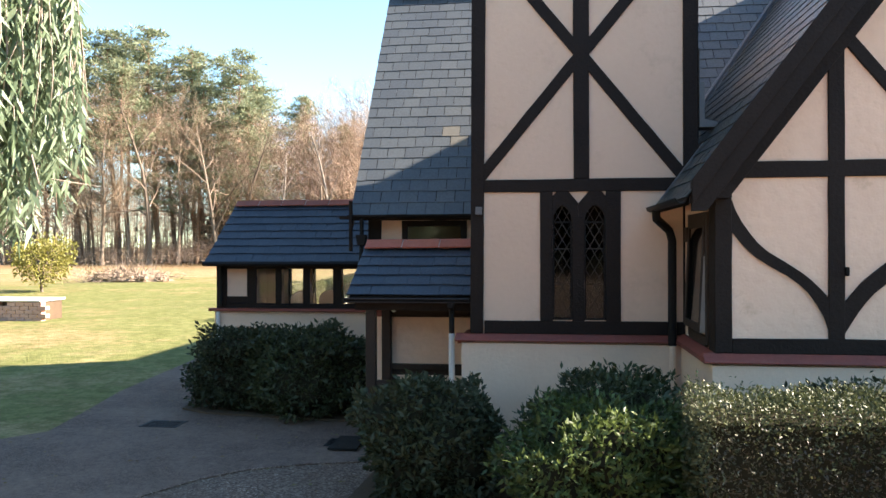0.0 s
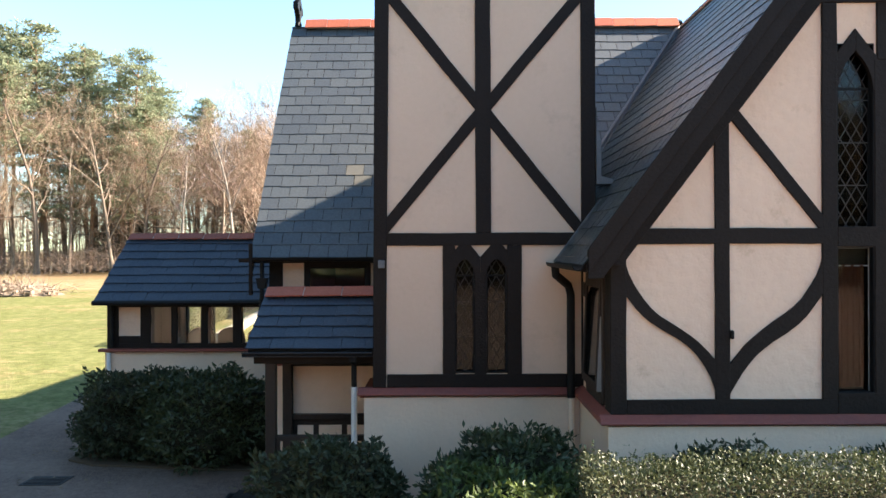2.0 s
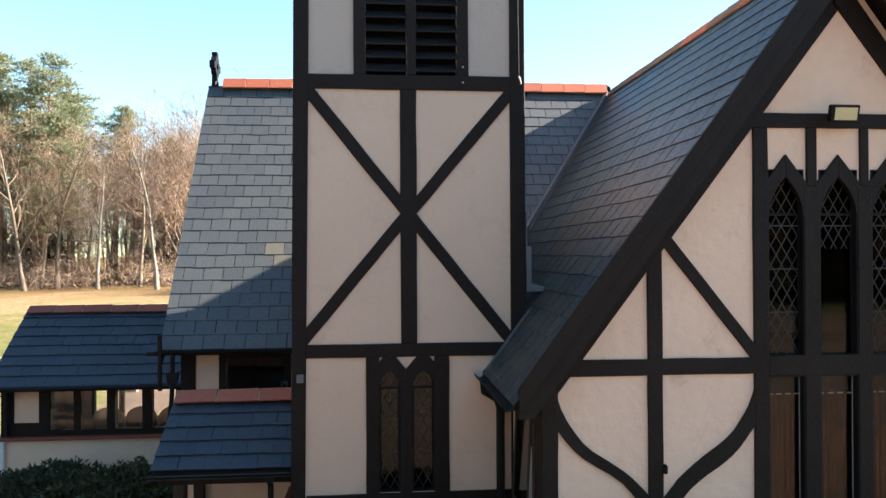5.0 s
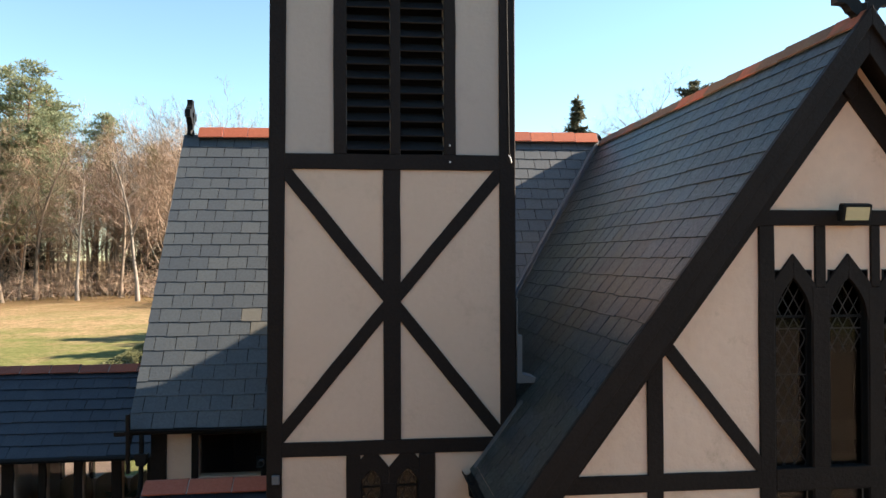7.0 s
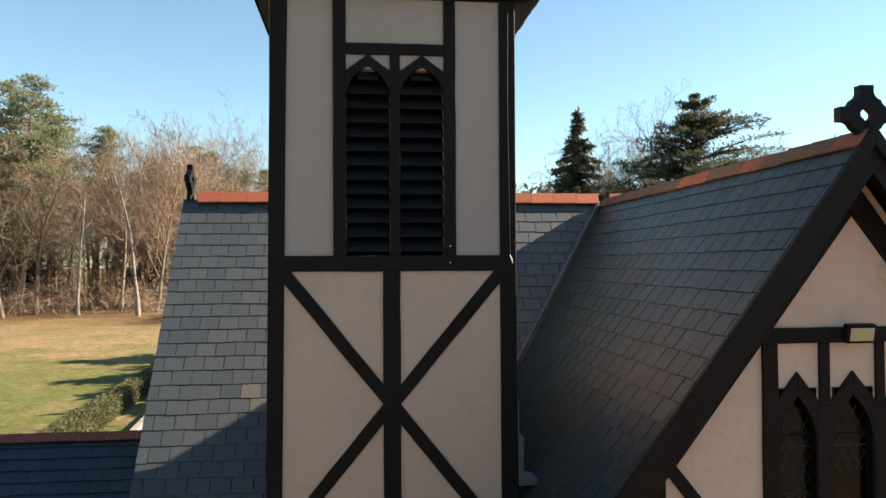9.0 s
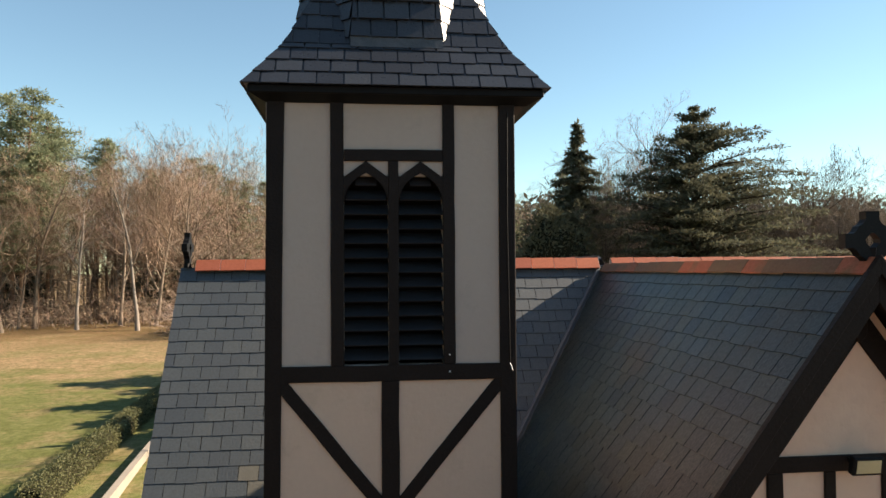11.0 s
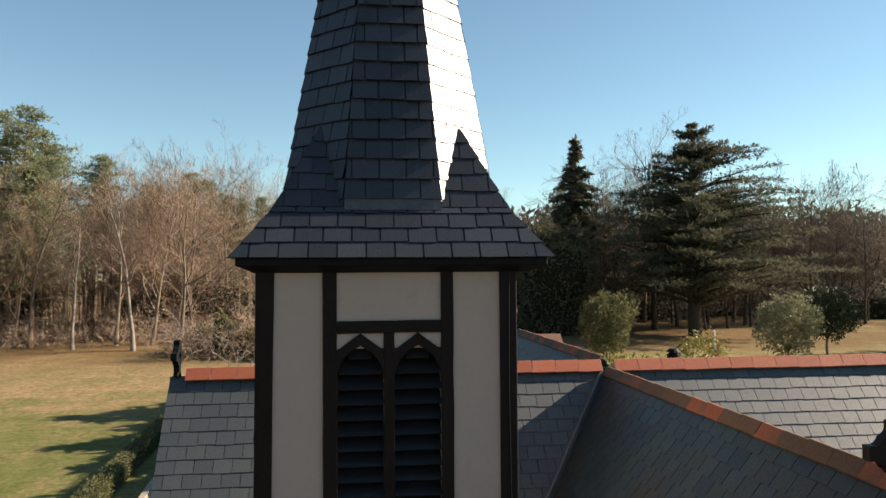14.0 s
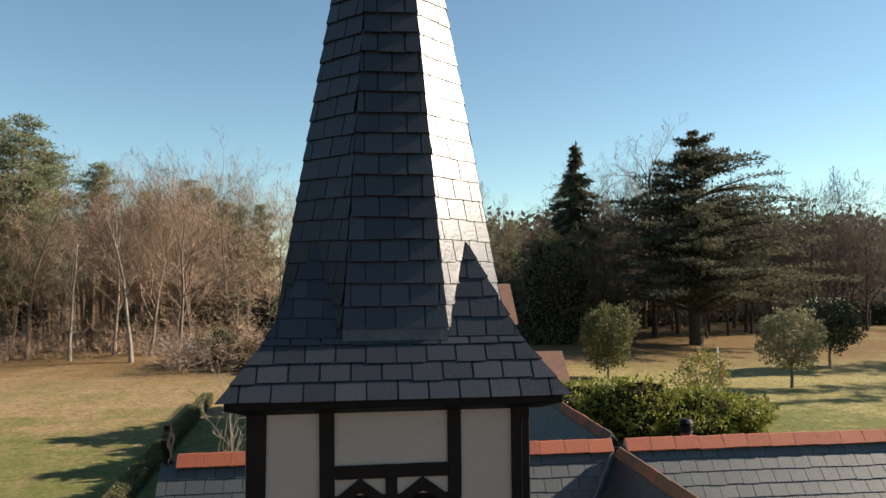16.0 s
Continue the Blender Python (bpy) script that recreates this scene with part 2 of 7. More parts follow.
PINE_LEAF = foliage("pine_needles", [(0, (0.10, 0.135, 0.08)), (0.5, (0.175, 0.205, 0.12)), (1, (0.26, 0.275, 0.165))], 0.7, 0.4, 0.2)
# Cedar and far-wood leaves are lightened to carry distance haze.
CEDAR_LEAF = foliage("cedar_needles", [(0, (0.0684, 0.0725, 0.0504)), (0.5, (0.1003, 0.1035, 0.0694)), (1, (0.1482, 0.1449, 0.0941))], 0.7, 0.4, 0.15)
HAZE_LEAF = foliage("hazed_wood_leaves", [(0, (0.1003, 0.0944, 0.0755)), (0.5, (0.1357, 0.1239, 0.0968)), (1, (0.1711, 0.1440, 0.1097))], 0.9, 0.2, 0.1)
SCRUB_LEAF = foliage("olive_brown_scrub_leaves", [(0, (0.075, 0.078, 0.052)), (0.5, (0.11, 0.11, 0.07)), (1, (0.15, 0.14, 0.085))], 0.8, 0.25, 0.1)
BROWN_LEAF = foliage("brown_wood_haze", [(0, (0.17, 0.122, 0.085)), (0.5, (0.27, 0.19, 0.125)), (1, (0.22, 0.19, 0.105))], 0.9, 0.2, 0.1)
DARK_LEAF = foliage("dark_evergreen_leaves", [(0, (0.024, 0.032, 0.016)), (0.5, (0.038, 0.048, 0.023)), (1, (0.06, 0.071, 0.033))], 0.5, 0.25, 0.3)
BRIGHT_LEAF = foliage("bright_evergreen_leaves", [(0, (0.08, 0.10, 0.020)), (0.5, (0.18, 0.195, 0.040)), (1, (0.29, 0.29, 0.07))], 0.55, 0.3, 0.25)
OLIVE_LEAF = foliage("olive_leaves", [(0, (0.075, 0.085, 0.034)), (0.5, (0.12, 0.125, 0.055)), (1, (0.18, 0.175, 0.085))], 0.6, 0.25, 0.2)
PALE_OLIVE_LEAF = foliage("pale_olive_leaves", [(0, (0.13, 0.135, 0.07)), (0.5, (0.20, 0.195, 0.11)), (1, (0.28, 0.26, 0.16))], 0.6, 0.25, 0.2)
# Bare brown front of the hedge, with its shade put into the colour.
HEDGE_BROWN = foliage("dry_shaded_hedge_leaves", [(0, (0.035, 0.028, 0.019)), (0.5, (0.058, 0.047, 0.030)), (1, (0.085, 0.078, 0.045))], 0.5, 0.10, 0.35)
HEDGE_LEAF = foliage("clipped_hedge_leaves", [(0, (0.030, 0.042, 0.016)), (0.5, (0.055, 0.068, 0.028)), (1, (0.105, 0.112, 0.052))], 0.48, 0.18, 0.3)
GUM_LEAF = foliage("grey_green_drooping_leaves", [(0, (0.08, 0.125, 0.06)), (0.5, (0.13, 0.19, 0.105)), (1, (0.22, 0.28, 0.18))], 0.45, 0.4)
YELLOW_LEAF = foliage("yellow_green_leaves", [(0, (0.14, 0.14, 0.03)), (0.5, (0.20, 0.19, 0.04)), (1, (0.26, 0.23, 0.06))], 0.5, 0.35)

# Brighter leaves: the sun patch on the rhododendron is in the colour.
RHODO_SUNLIT = foliage("sunlit_rhododendron_leaves", [(0, (0.028, 0.047, 0.015)), (0.5, (0.052, 0.08, 0.023)), (1, (0.11, 0.15, 0.04))], 0.45, 0.3, 0.4)
# Darker leaves: the same rhododendron's shaded back, and the porch shrub.
DARK_SHADED_LEAF = foliage("dark_shaded_leaves", [(0, (0.026, 0.037, 0.015)), (0.5, (0.042, 0.055, 0.021)), (1, (0.068, 0.084, 0.033))], 0.42, 0.25, 0.4)
RUSSET_LEAF = foliage("russet_leaves", [(0, (0.16, 0.085, 0.045)), (0.5, (0.20, 0.12, 0.06)), (1, (0.15, 0.13, 0.05))], 0.7)
GUM_BARK = two_scale("gum_bark", (0.30, 0.26, 0.21), (0.24, 0.19, 0.15), (0.40, 0.35, 0.29), 2, 12, 0.8, 0.3)
LOG = two_scale("cut_logs", (0.26, 0.19, 0.125), (0.15, 0.105, 0.07), (0.40, 0.31, 0.22), 1.5, 10, 0.9, 0.4)
TILE_ROOF = two_scale("red_brown_tiles", (0.22, 0.11, 0.075), (0.17, 0.09, 0.065), (0.27, 0.15, 0.10), 0.8, 6, 0.85, 0.6)
PALE_WALL = two_scale("pale_garden_wall", (0.36, 0.31, 0.25), (0.30, 0.26, 0.21), (0.24, 0.20, 0.16), 0.3, 4, 0.9, 0.3)
REFLECTOR = two_scale("lamp_reflector", (0.55, 0.47, 0.26), (0.50, 0.42, 0.24), (0.62, 0.54, 0.32), 5, 30, 0.25, 0.1)
FLAG = two_scale("flag_cloth", (0.62, 0.50, 0.48), (0.55, 0.10, 0.08), (0.66, 0.60, 0.58), 1.6, 3, 0.8, 0.1)

PLANT_LEAF = two_scale("house_plant_leaf", (0.03, 0.055, 0.02), (0.045, 0.075, 0.028), (0.06, 0.10, 0.04), 3, 20, 0.45, 0.1)
CHAIR = two_scale("tan_upholstery", (0.38, 0.23, 0.13), (0.32, 0.19, 0.11), (0.43, 0.265, 0.16), 2, 25, 0.8, 0.2)

# ---- helpers for building ----
HOME = {}


def thing(name, label, category, at=(0, 0, 0), group="", kind=""):
    ob = new(name)
    ob.location = at
    HOME[ob.name] = Vector(at)
    return tagged(ob, label, category, group, kind)


def link(name, mesh, mat, parent, centre, label=""):
    ob = new(name, mesh)
    if mat is not None and not mesh.materials:
        mesh.materials.append(mat)
    base = HOME[parent.name] if parent else Vector((0, 0, 0))
    ob.parent = parent
    ob.location = centre - base
    HOME[ob.name] = Vector(centre)
    return tagged(ob, label)


def hewn(bm):
    """Long timbers are not quite straight: their edges wander by some millimetres."""
    long_edges = [e for e in bm.edges if e.calc_length() > 0.6]
    if not long_edges:
        return
    bmesh.ops.subdivide_edges(bm, edges=long_edges, cuts=7, use_grid_fill=True)
    for v in bm.verts:
        p = v.co
        v.co.x += 0.006 * noise.noise(p * 2.3) + 0.003 * noise.noise(p * 9)
        v.co.z += 0.006 * noise.noise(p * 2.3 + Vector((9, 4, 2))) + 0.003 * noise.noise(p * 9 + Vector((3, 8, 1)))


def part(name, bm, mat, parent, label="", smooth=False):
    """One mesh under a thing or a part, from a bmesh in world metres."""
    bmesh.ops.recalc_face_normals(bm, faces=bm.faces)
    if mat is TIMBER:
        hewn(bm)
    lo = Vector([min(v.co[i] for v in bm.verts) for i in range(3)])
    hi = Vector([max(v.co[i] for v in bm.verts) for i in range(3)])
    c = (lo + hi) / 2
    bmesh.ops.translate(bm, verts=bm.verts, vec=-c)
    me = bpy.data.meshes.new(name)
    bm.to_mesh(me)
    bm.free()
    if smooth:
        for p in me.polygons:
            p.use_smooth = True
    return link(name, me, mat, parent, c, label)


def setting(name, bm, mat, label, category, smooth=False):
    return tagged(part(name, bm, mat, None, "", smooth), label, category, "", "structure")


def box(x0, x1, y0, y1, z0, z1, bevel=0.0, bm=None):
    bm = bm or bmesh.new()
    r = bmesh.ops.create_cube(bm, size=1, matrix=Matrix.LocRotScale(((x0 + x1) / 2, (y0 + y1) / 2, (z0 + z1) / 2), None, (x1 - x0, y1 - y0, z1 - z0)))
    if bevel:
        bmesh.ops.bevel(bm, geom=[e for e in bm.edges if e.verts[0] in r["verts"]], offset=bevel, segments=1, affect="EDGES")
    return bm


def prism(pts, y0, y1, axis="y", bm=None, bevel=0.0):
    """A flat outline, (x, z) for axis y, (y, z) for x, (x, y) for z, drawn out between y0 and y1."""
    bm = bm or bmesh.new()

    def at(p, d):
        return {"y": (p[0], d, p[1]), "x": (d, p[0], p[1]), "z": (p[0], p[1], d)}[axis]
    lo, hi = [bm.verts.new(at(p, y0)) for p in pts], [bm.verts.new(at(p, y1)) for p in pts]
    n = len(pts)
    faces = [bm.faces.new(lo), bm.faces.new(hi[::-1])]
    for i in range(n):
        faces.append(bm.faces.new((lo[i], lo[(i + 1) % n], hi[(i + 1) % n], hi[i])))
    if bevel:
        bmesh.ops.bevel(bm, geom=list({e for f in faces for e in f.edges}), offset=bevel, segments=1, affect="EDGES")
    return bm


def bar(a, b, w, y0, y1, bevel=0.006, square=None):
    """A straight timber in the x, z plane from a to b, w wide."""
    a, b = Vector(a), Vector(b)
    d = (b - a).normalized()
    n = Vector((-d.y, d.x)) * w / 2
    return prism([tuple(a + n), tuple(a - n), tuple(b - n), tuple(b + n)], y0, y1, bevel=bevel)


def tube(points, radius, sides=8, bm=None, radii=None, cap=True):
    bm = bm or bmesh.new()
    pts = [Vector(p) for p in points]
    rings = []
    for i, p in enumerate(pts):
        d = (pts[min(i + 1, len(pts) - 1)] - pts[max(i - 1, 0)]).normalized()
        u = d.orthogonal().normalized() if i == 0 else (u - d * u.dot(d)).normalized()
        v = d.cross(u)
        r = radii[i] if radii else radius
        rings.append([bm.verts.new(p + (u * math.cos(a) + v * math.sin(a)) * r) for a in (2 * math.pi * k / sides for k in range(sides))])
    for a, b in zip(rings, rings[1:]):
        for k in range(sides):
            bm.faces.new((a[k], a[(k + 1) % sides], b[(k + 1) % sides], b[k]))
    if cap:
        bm.faces.new(rings[0][::-1])
        bm.faces.new(rings[-1])
    return bm


def wall_cells(x0, x1, z0, top, y0, y1, openings=(), xs=(), bm=None):
    """A wall in the x, z plane, between z0 and top(x), with rectangular openings (x0, x1, z0, z1) through it."""
    bm = bm or bmesh.new()
    cuts = sorted({x0, x1, *xs, *[v for o in openings for v in o[:2]]})
    levels = sorted({z0, *[v for o in openings for v in o[2:]]})
    for a, b in zip(cuts, cuts[1:]):
        for n, low in enumerate(levels):
            high = levels[n + 1] if n + 1 < len(levels) else 99.0
            if any(o[0] <= a + 1e-6 and o[1] >= b - 1e-6 and o[2] <= low + 1e-6 and o[3] >= high - 1e-6 for o in openings):
                continue
            pts = clipped([(a, low), (b, low), (b, high), (a, high)], [(a, -9), (b, -9), (b, top(b)), (a, top(a))])
            if len(pts) > 2:
                prism(pts, y0, y1, bm=bm)
    bmesh.ops.remove_doubles(bm, verts=bm.verts, dist=1e-4)
    return bm


def arch(x0, x1, z, rise, n=7):
    """A pointed arch's curve from (x0, z) over its point to (x1, z)."""
    w = (x1 - x0) / 2
    r = (w * w + rise * rise) / (2 * w)
    left = []
    for i in range(n + 1):
        h = rise * i / n
        left.append((x0 + r - math.sqrt(max(r * r - h * h, 0)), z + h))
    return left + [(x0 + x1 - x, h) for x, h in left[-2::-1]]


# ---- slates ----
def clipped(poly, clip):
    out = poly
    for i in range(len(clip)):
        a, b = clip[i], clip[(i + 1) % len(clip)]
        nxt = []
        for j in range(len(out)):
            p, q = out[j], out[(j + 1) % len(out)]
            dp = (b[0] - a[0]) * (p[1] - a[1]) - (b[1] - a[1]) * (p[0] - a[0])
            dq = (b[0] - a[0]) * (q[1] - a[1]) - (b[1] - a[1]) * (q[0] - a[0])
            if dp >= 0:
                nxt.append(p)
            if dp * dq < 0:
                t = dp / (dp - dq)
                nxt.append((p[0] + t * (q[0] - p[0]), p[1] + t * (q[1] - p[1])))
        out = nxt
        if len(out) < 3:
            return []
    return out


def slate_shape(poly, v0, gauge, thick):
    """Points and faces of one slate: its lower edge stands proud of the row below."""
    def lift(v):
        return thick * 2.0 - thick * 1.2 * (v - v0) / gauge
    n = len(poly)
    pts = [(u, v, lift(v) - thick) for u, v in poly] + [(u, v, lift(v)) for u, v in poly]
    faces = [tuple(range(n - 1, -1, -1)), tuple(range(n, 2 * n))] + [(i, (i + 1) % n, n + (i + 1) % n, n + i) for i in range(n)]
    return pts, faces


FULL_SLATES = {}


def slate_field(parent, origin, along, up, outline, mat, stuff_mat, wide=0.305, gauge=0.25, limit=300, thick=0.009, pale=(), seed=1, shift=0.0, near=None, joint=0.003):
    """Rows of slates over a plane: origin, the way along a row, the way up the slope, and the outline in metres of those two.
    The first ones in reach of near(u, v) are pieces of their own, the rest one joined part."""
    rng = random.Random(seed)
    o, u, v = Vector(origin), Vector(along).normalized(), Vector(up).normalized()
    n = u.cross(v).normalized()
    m = Matrix((u, v, n)).transposed().to_4x4()
    lo_u, hi_u = min(p[0] for p in outline), max(p[0] for p in outline)
    lo_v, hi_v = min(p[1] for p in outline), max(p[1] for p in outline)
    rest_v, rest_f, count = [], [], 0
    row = 0
    v0 = lo_v
    while v0 < hi_v - 0.02:
        u0 = math.floor(lo_u / wide) * wide - (wide / 2 if row % 2 else 0) + (shift % wide - wide if shift else 0.0)
        while u0 < hi_u:
            gap, dip = joint + rng.random() * 0.004, rng.uniform(-0.009, 0.009)
            w, h = wide - gap, gauge * 1.16
            whole = [(u0 + gap, v0 + dip), (u0 + w, v0 + dip + rng.uniform(-0.003, 0.003)), (u0 + w, v0 + h), (u0 + gap, v0 + h)]
            cut = clipped(whole, outline)
            if len(cut) >= 3 and max(p[1] for p in cut) - v0 > 0.02 and max(p[0] for p in cut) - min(p[0] for p in cut) > 0.02:
                inner = cut == whole
                mid = (sum(p[0] for p in cut) / len(cut), sum(p[1] for p in cut) / len(cut))
                if count < limit and (near is None or near(*mid)):
                    key = (id(mat), wide, gauge, thick, rng.randrange(6)) if inner else None
                    base = (u0, v0)
                    if key not in FULL_SLATES or not inner:
                        p, f = slate_shape([(a - base[0], b - base[1]) for a, b in cut], 0.0, gauge, thick)
                        me = bpy.data.meshes.new("slate")
                        me.from_pydata(p, [], f)
                        use = PALE_SLATE if any(abs(mid[0] - q[0]) < wide / 2 and abs(mid[1] - q[1]) < gauge / 2 for q in pale) else mat
                        me.materials.append(use)
                        if inner and use is mat:
                            FULL_SLATES[key] = me
                    else:
                        me = FULL_SLATES[key]
                        if any(abs(mid[0] - q[0]) < wide / 2 and abs(mid[1] - q[1]) < gauge / 2 for q in pale):
                            me = me.copy()
                            me.materials.clear()
                            me.materials.append(PALE_SLATE)
                    ob = new("slate", me)
                    ob.parent = parent
                    tilt = Euler((rng.uniform(-0.012, 0.004), rng.uniform(-0.006, 0.006), rng.uniform(-0.006, 0.006))).to_matrix().to_4x4()
                    ob.matrix_basis = Matrix.Translation(o + u * base[0] + v * base[1] - HOME[parent.name]) @ m @ tilt
                    count += 1
                else:
                    p, f = slate_shape(cut, v0, gauge, thick)
                    k = len(rest_v)
                    rest_v += [tuple(o + u * a + v * b + n * c) for a, b, c in p]
                    rest_f += [tuple(i + k for i in face) for face in f]
            u0 += wide
        v0 += gauge
        row += 1
    if rest_v:
        me = bpy.data.meshes.new("slate_rest")
        base = HOME[parent.name]
        me.from_pydata([tuple(Vector(p) - base) for p in rest_v], [], rest_f)
        me.materials.append(stuff_mat)
        ob = new("slate_rest", me)
        ob.parent = parent
        tagged(ob, "", "", "", "stuff")


def ridge_tiles(parent, a, b, mat, half=0.19, slope=1.38, length=0.455, proud=0.0, seed=3):
    """Angular clay ridge tiles from a to b, along x or y, each a piece with a mortar joint."""
    a, b = Vector(a), Vector(b)
    d = (b - a).normalized()
    side = Vector((-d.y, d.x, 0))
    k = 1 / math.hypot(1, slope)
    run, fall, t = half * k, half * slope * k, 0.016
    prof = [(-run, -fall), (-run * 0.12, -fall * 0.06), (run * 0.12, -fall * 0.06), (run, -fall), (run * 0.96, -fall - t), (0, -0.035), (-run * 0.96, -fall - t)]
    count = max(1, round((b - a).length / length))
    step = (b - a).length / count
    meshes = []
    for lip in (0, 1):
        bm = bmesh.new()
        ends = []
        for w in (0.004, step - 0.012):
            g = 1.0 if w < step / 2 else 1.05
            ends.append([bm.verts.new(d * w + side * p * g + Vector((0, 0, q + (0.008 if g > 1 else 0)))) for p, q in prof])
        n = len(prof)
        bm.faces.new(ends[0])
        bm.faces.new(ends[1][::-1])
        for i in range(n):
            bm.faces.new((ends[0][i], ends[1][i], ends[1][(i + 1) % n], ends[0][(i + 1) % n]))
        bmesh.ops.recalc_face_normals(bm, faces=bm.faces)
        me = bpy.data.meshes.new("ridge_tile")
        bm.to_mesh(me)
        bm.free()
        me.materials.append(mat)
        meshes.append(me)
    rng = random.Random(seed)
    for i in range(count):
        ob = new("ridge_tile", meshes[i % 2])
        ob.parent = parent
        ob.location = a + d * step * i + Vector((0, 0, rng.uniform(-0.006, 0.006))) - HOME[parent.name]
        ob.rotation_euler = (0, 0, rng.uniform(-0.006, 0.006))
    core = bmesh.new()
    inner = [(-run * 0.985, -fall - 0.004), (0, -0.012), (run * 0.985, -fall - 0.004)]
    e0 = [core.verts.new(a + side * p + Vector((0, 0, q))) for p, q in inner]
    e1 = [core.verts.new(b + side * p + Vector((0, 0, q))) for p, q in inner]
    core.faces.new(e0)
    core.faces.new(e1[::-1])
    for i in range(3):
        core.faces.new((e0[i], e1[i], e1[(i + 1) % 3], e0[(i + 1) % 3]))
    part("mortar_bed", core, MORTAR, parent)


MORTAR = two_scale("pale_mortar", (0.42, 0.39, 0.34), (0.36, 0.33, 0.29), (0.30, 0.28, 0.25), 3, 30, 0.9, 0.3)


def finial_cross(name, at, s=1.0, along="x"):
    """A pierced black ridge cross with notched arms on a short neck."""
    t = thing(name, "black painted pierced timber cross finial on the roof ridge", "roof finial", at)
    bm = bmesh.new()
    arm = [(0.31, -0.075), (0.31, 0.075), (0.225, 0.075), (0.19, 0.095), (0.168, 0.122), (0.152, 0.152), (0.122, 0.168), (0.095, 0.19), (0.075, 0.225)]
    ring_out, ring_in = [], []
    for k in range(4):
        cs, sn = (1, 0, -1, 0)[k], (0, 1, 0, -1)[k]
        for x, z in arm:
            p = (x * cs - z * sn, x * sn + z * cs)
            a = math.atan2(p[1], p[0])
            ri = 0.10 / (abs(math.cos(a)) + abs(math.sin(a)))
            ring_out.append(p)
            ring_in.append((ri * math.cos(a), ri * math.sin(a)))
    cz, count = 0.27, len(ring_out)

    def at3(p, d):
        q = (p[0] * s, d * s, (p[1] + cz) * s)
        if along == "y":
            q = (q[1], q[0], q[2])
        return Vector(q) + Vector(at)
    th = 0.055
    layers = [[bm.verts.new(at3(p, d)) for p in ring] for d in (-th, th) for ring in (ring_out, ring_in)]
    fo, fi, bo, bi = layers
    for k in range(count):
        j = (k + 1) % count
        bm.faces.new((fo[k], fo[j], fi[j], fi[k]))
        bm.faces.new((bo[j], bo[k], bi[k], bi[j]))
        bm.faces.new((fo[j], fo[k], bo[k], bo[j]))
        bm.faces.new((fi[k], fi[j], bi[j], bi[k]))
    part("cross", bm, DARK, t)
    part("neck", tube([Vector(at) + Vector((0, 0, -0.12)), Vector(at) + Vector((0, 0, 0.06 * s)), Vector(at) + Vector((0, 0, 0.2 * s))], 0.05, 6, None, [0.09 * s, 0.06 * s, 0.075 * s]), DARK, t)
    return t


# ---- bell tower ----
TW, TD = 1.42, 3.0            # half width, depth
CX, CY = 0.065, 1.45           # the spire's axis


def lancet_glass(parent, x0, x1, z0, z1, rise, y, diamonds=0.115, leaded=True, lead_from=None):
    """One light: a pane and its lead lattice."""
    w = part("window", prism([(x0, z0), (x1, z0)] + arch(x0, x1, z1 - rise, rise, 5)[::-1], y, y + 0.006), SMOKED if leaded else OLD_GLASS, parent, "dark glass light with leaded diamond panes" if leaded else "dark clear glass light")
    if not leaded:
        return w
    bm = bmesh.new()
    dx = diamonds
    dz = diamonds * 1.75
    outline = [(x0, z0), (x1, z0)] + arch(x0, x1, z1 - rise, rise, 5)[::-1]
    if lead_from:
        outline = [(x0, lead_from), (x1, lead_from)] + outline[2:]
    area = sum(outline[i][0] * outline[(i + 1) % len(outline)][1] - outline[(i + 1) % len(outline)][0] * outline[i][1] for i in range(len(outline)))
    if area < 0:
        outline = outline[::-1]
    rows = int((z1 - z0) / dz) + 4
    h = 0.0042
    for s in (1, -1):
        for k in range(-rows, rows * 2):
            a = Vector((x0, z0 + k * dz)) if s == 1 else Vector((x1, z0 + k * dz))
            b = a + Vector((s * (x1 - x0), (x1 - x0) / dx * dz))
            d = (b - a).normalized()
            n = Vector((-d.y, d.x)) * h
            quad = [tuple(a + n), tuple(a - n), tuple(b - n), tuple(b + n)]
            quad = clipped(quad, outline)
            if len(quad) >= 3:
                prism(quad, y - 0.006, y - 0.001, bm=bm)
    for k in range(1, int((z1 - rise - z0) / 0.45) + 1):
        zz = z0 + 0.45 * k
        if lead_from and zz < lead_from:
            continue
        prism([(x0, zz - 0.006), (x1, zz - 0.006), (x1, zz + 0.006), (x0, zz + 0.006)], y - 0.012, y - 0.007, bm=bm)
    part("lead_lattice", bm, CAMES, w)
    for a, b in (((x0, x0 + 0.022)), ((x1 - 0.022, x1))):
        part("casement_stile", prism([(a, z0), (b, z0), (b, z1 - rise), (a, z1 - rise)], y - 0.02, y + 0.012), DARK, w)
    part("casement_rail", prism([(x0 + 0.022, z1 - rise - 0.012), (x1 - 0.022, z1 - rise - 0.012), (x1 - 0.022, z1 - rise + 0.012), (x0 + 0.022, z1 - rise + 0.012)], y - 0.018, y - 0.002), DARK, w)
    return w


tower = thing("bell_tower", "half-timbered cream bell tower with black timbers and louvred belfry", "tower", (0, TD / 2, 0))
F = 0.0       # face of the panels; timbers stand 3 cm proud
WIN = [(-0.396, -0.152, 1.90, 3.36), (0.0, 0.265, 1.90, 3.36)]
LOUV = [(-0.546, -0.051, 6.93, 9.05), (0.065, 0.567, 6.93, 9.05)]
part("front_wall", wall_cells(-TW + 0.02, 1.37, 0, lambda x: 6.85, F, F + 0.2, WIN), RENDER_PLAIN, tower)
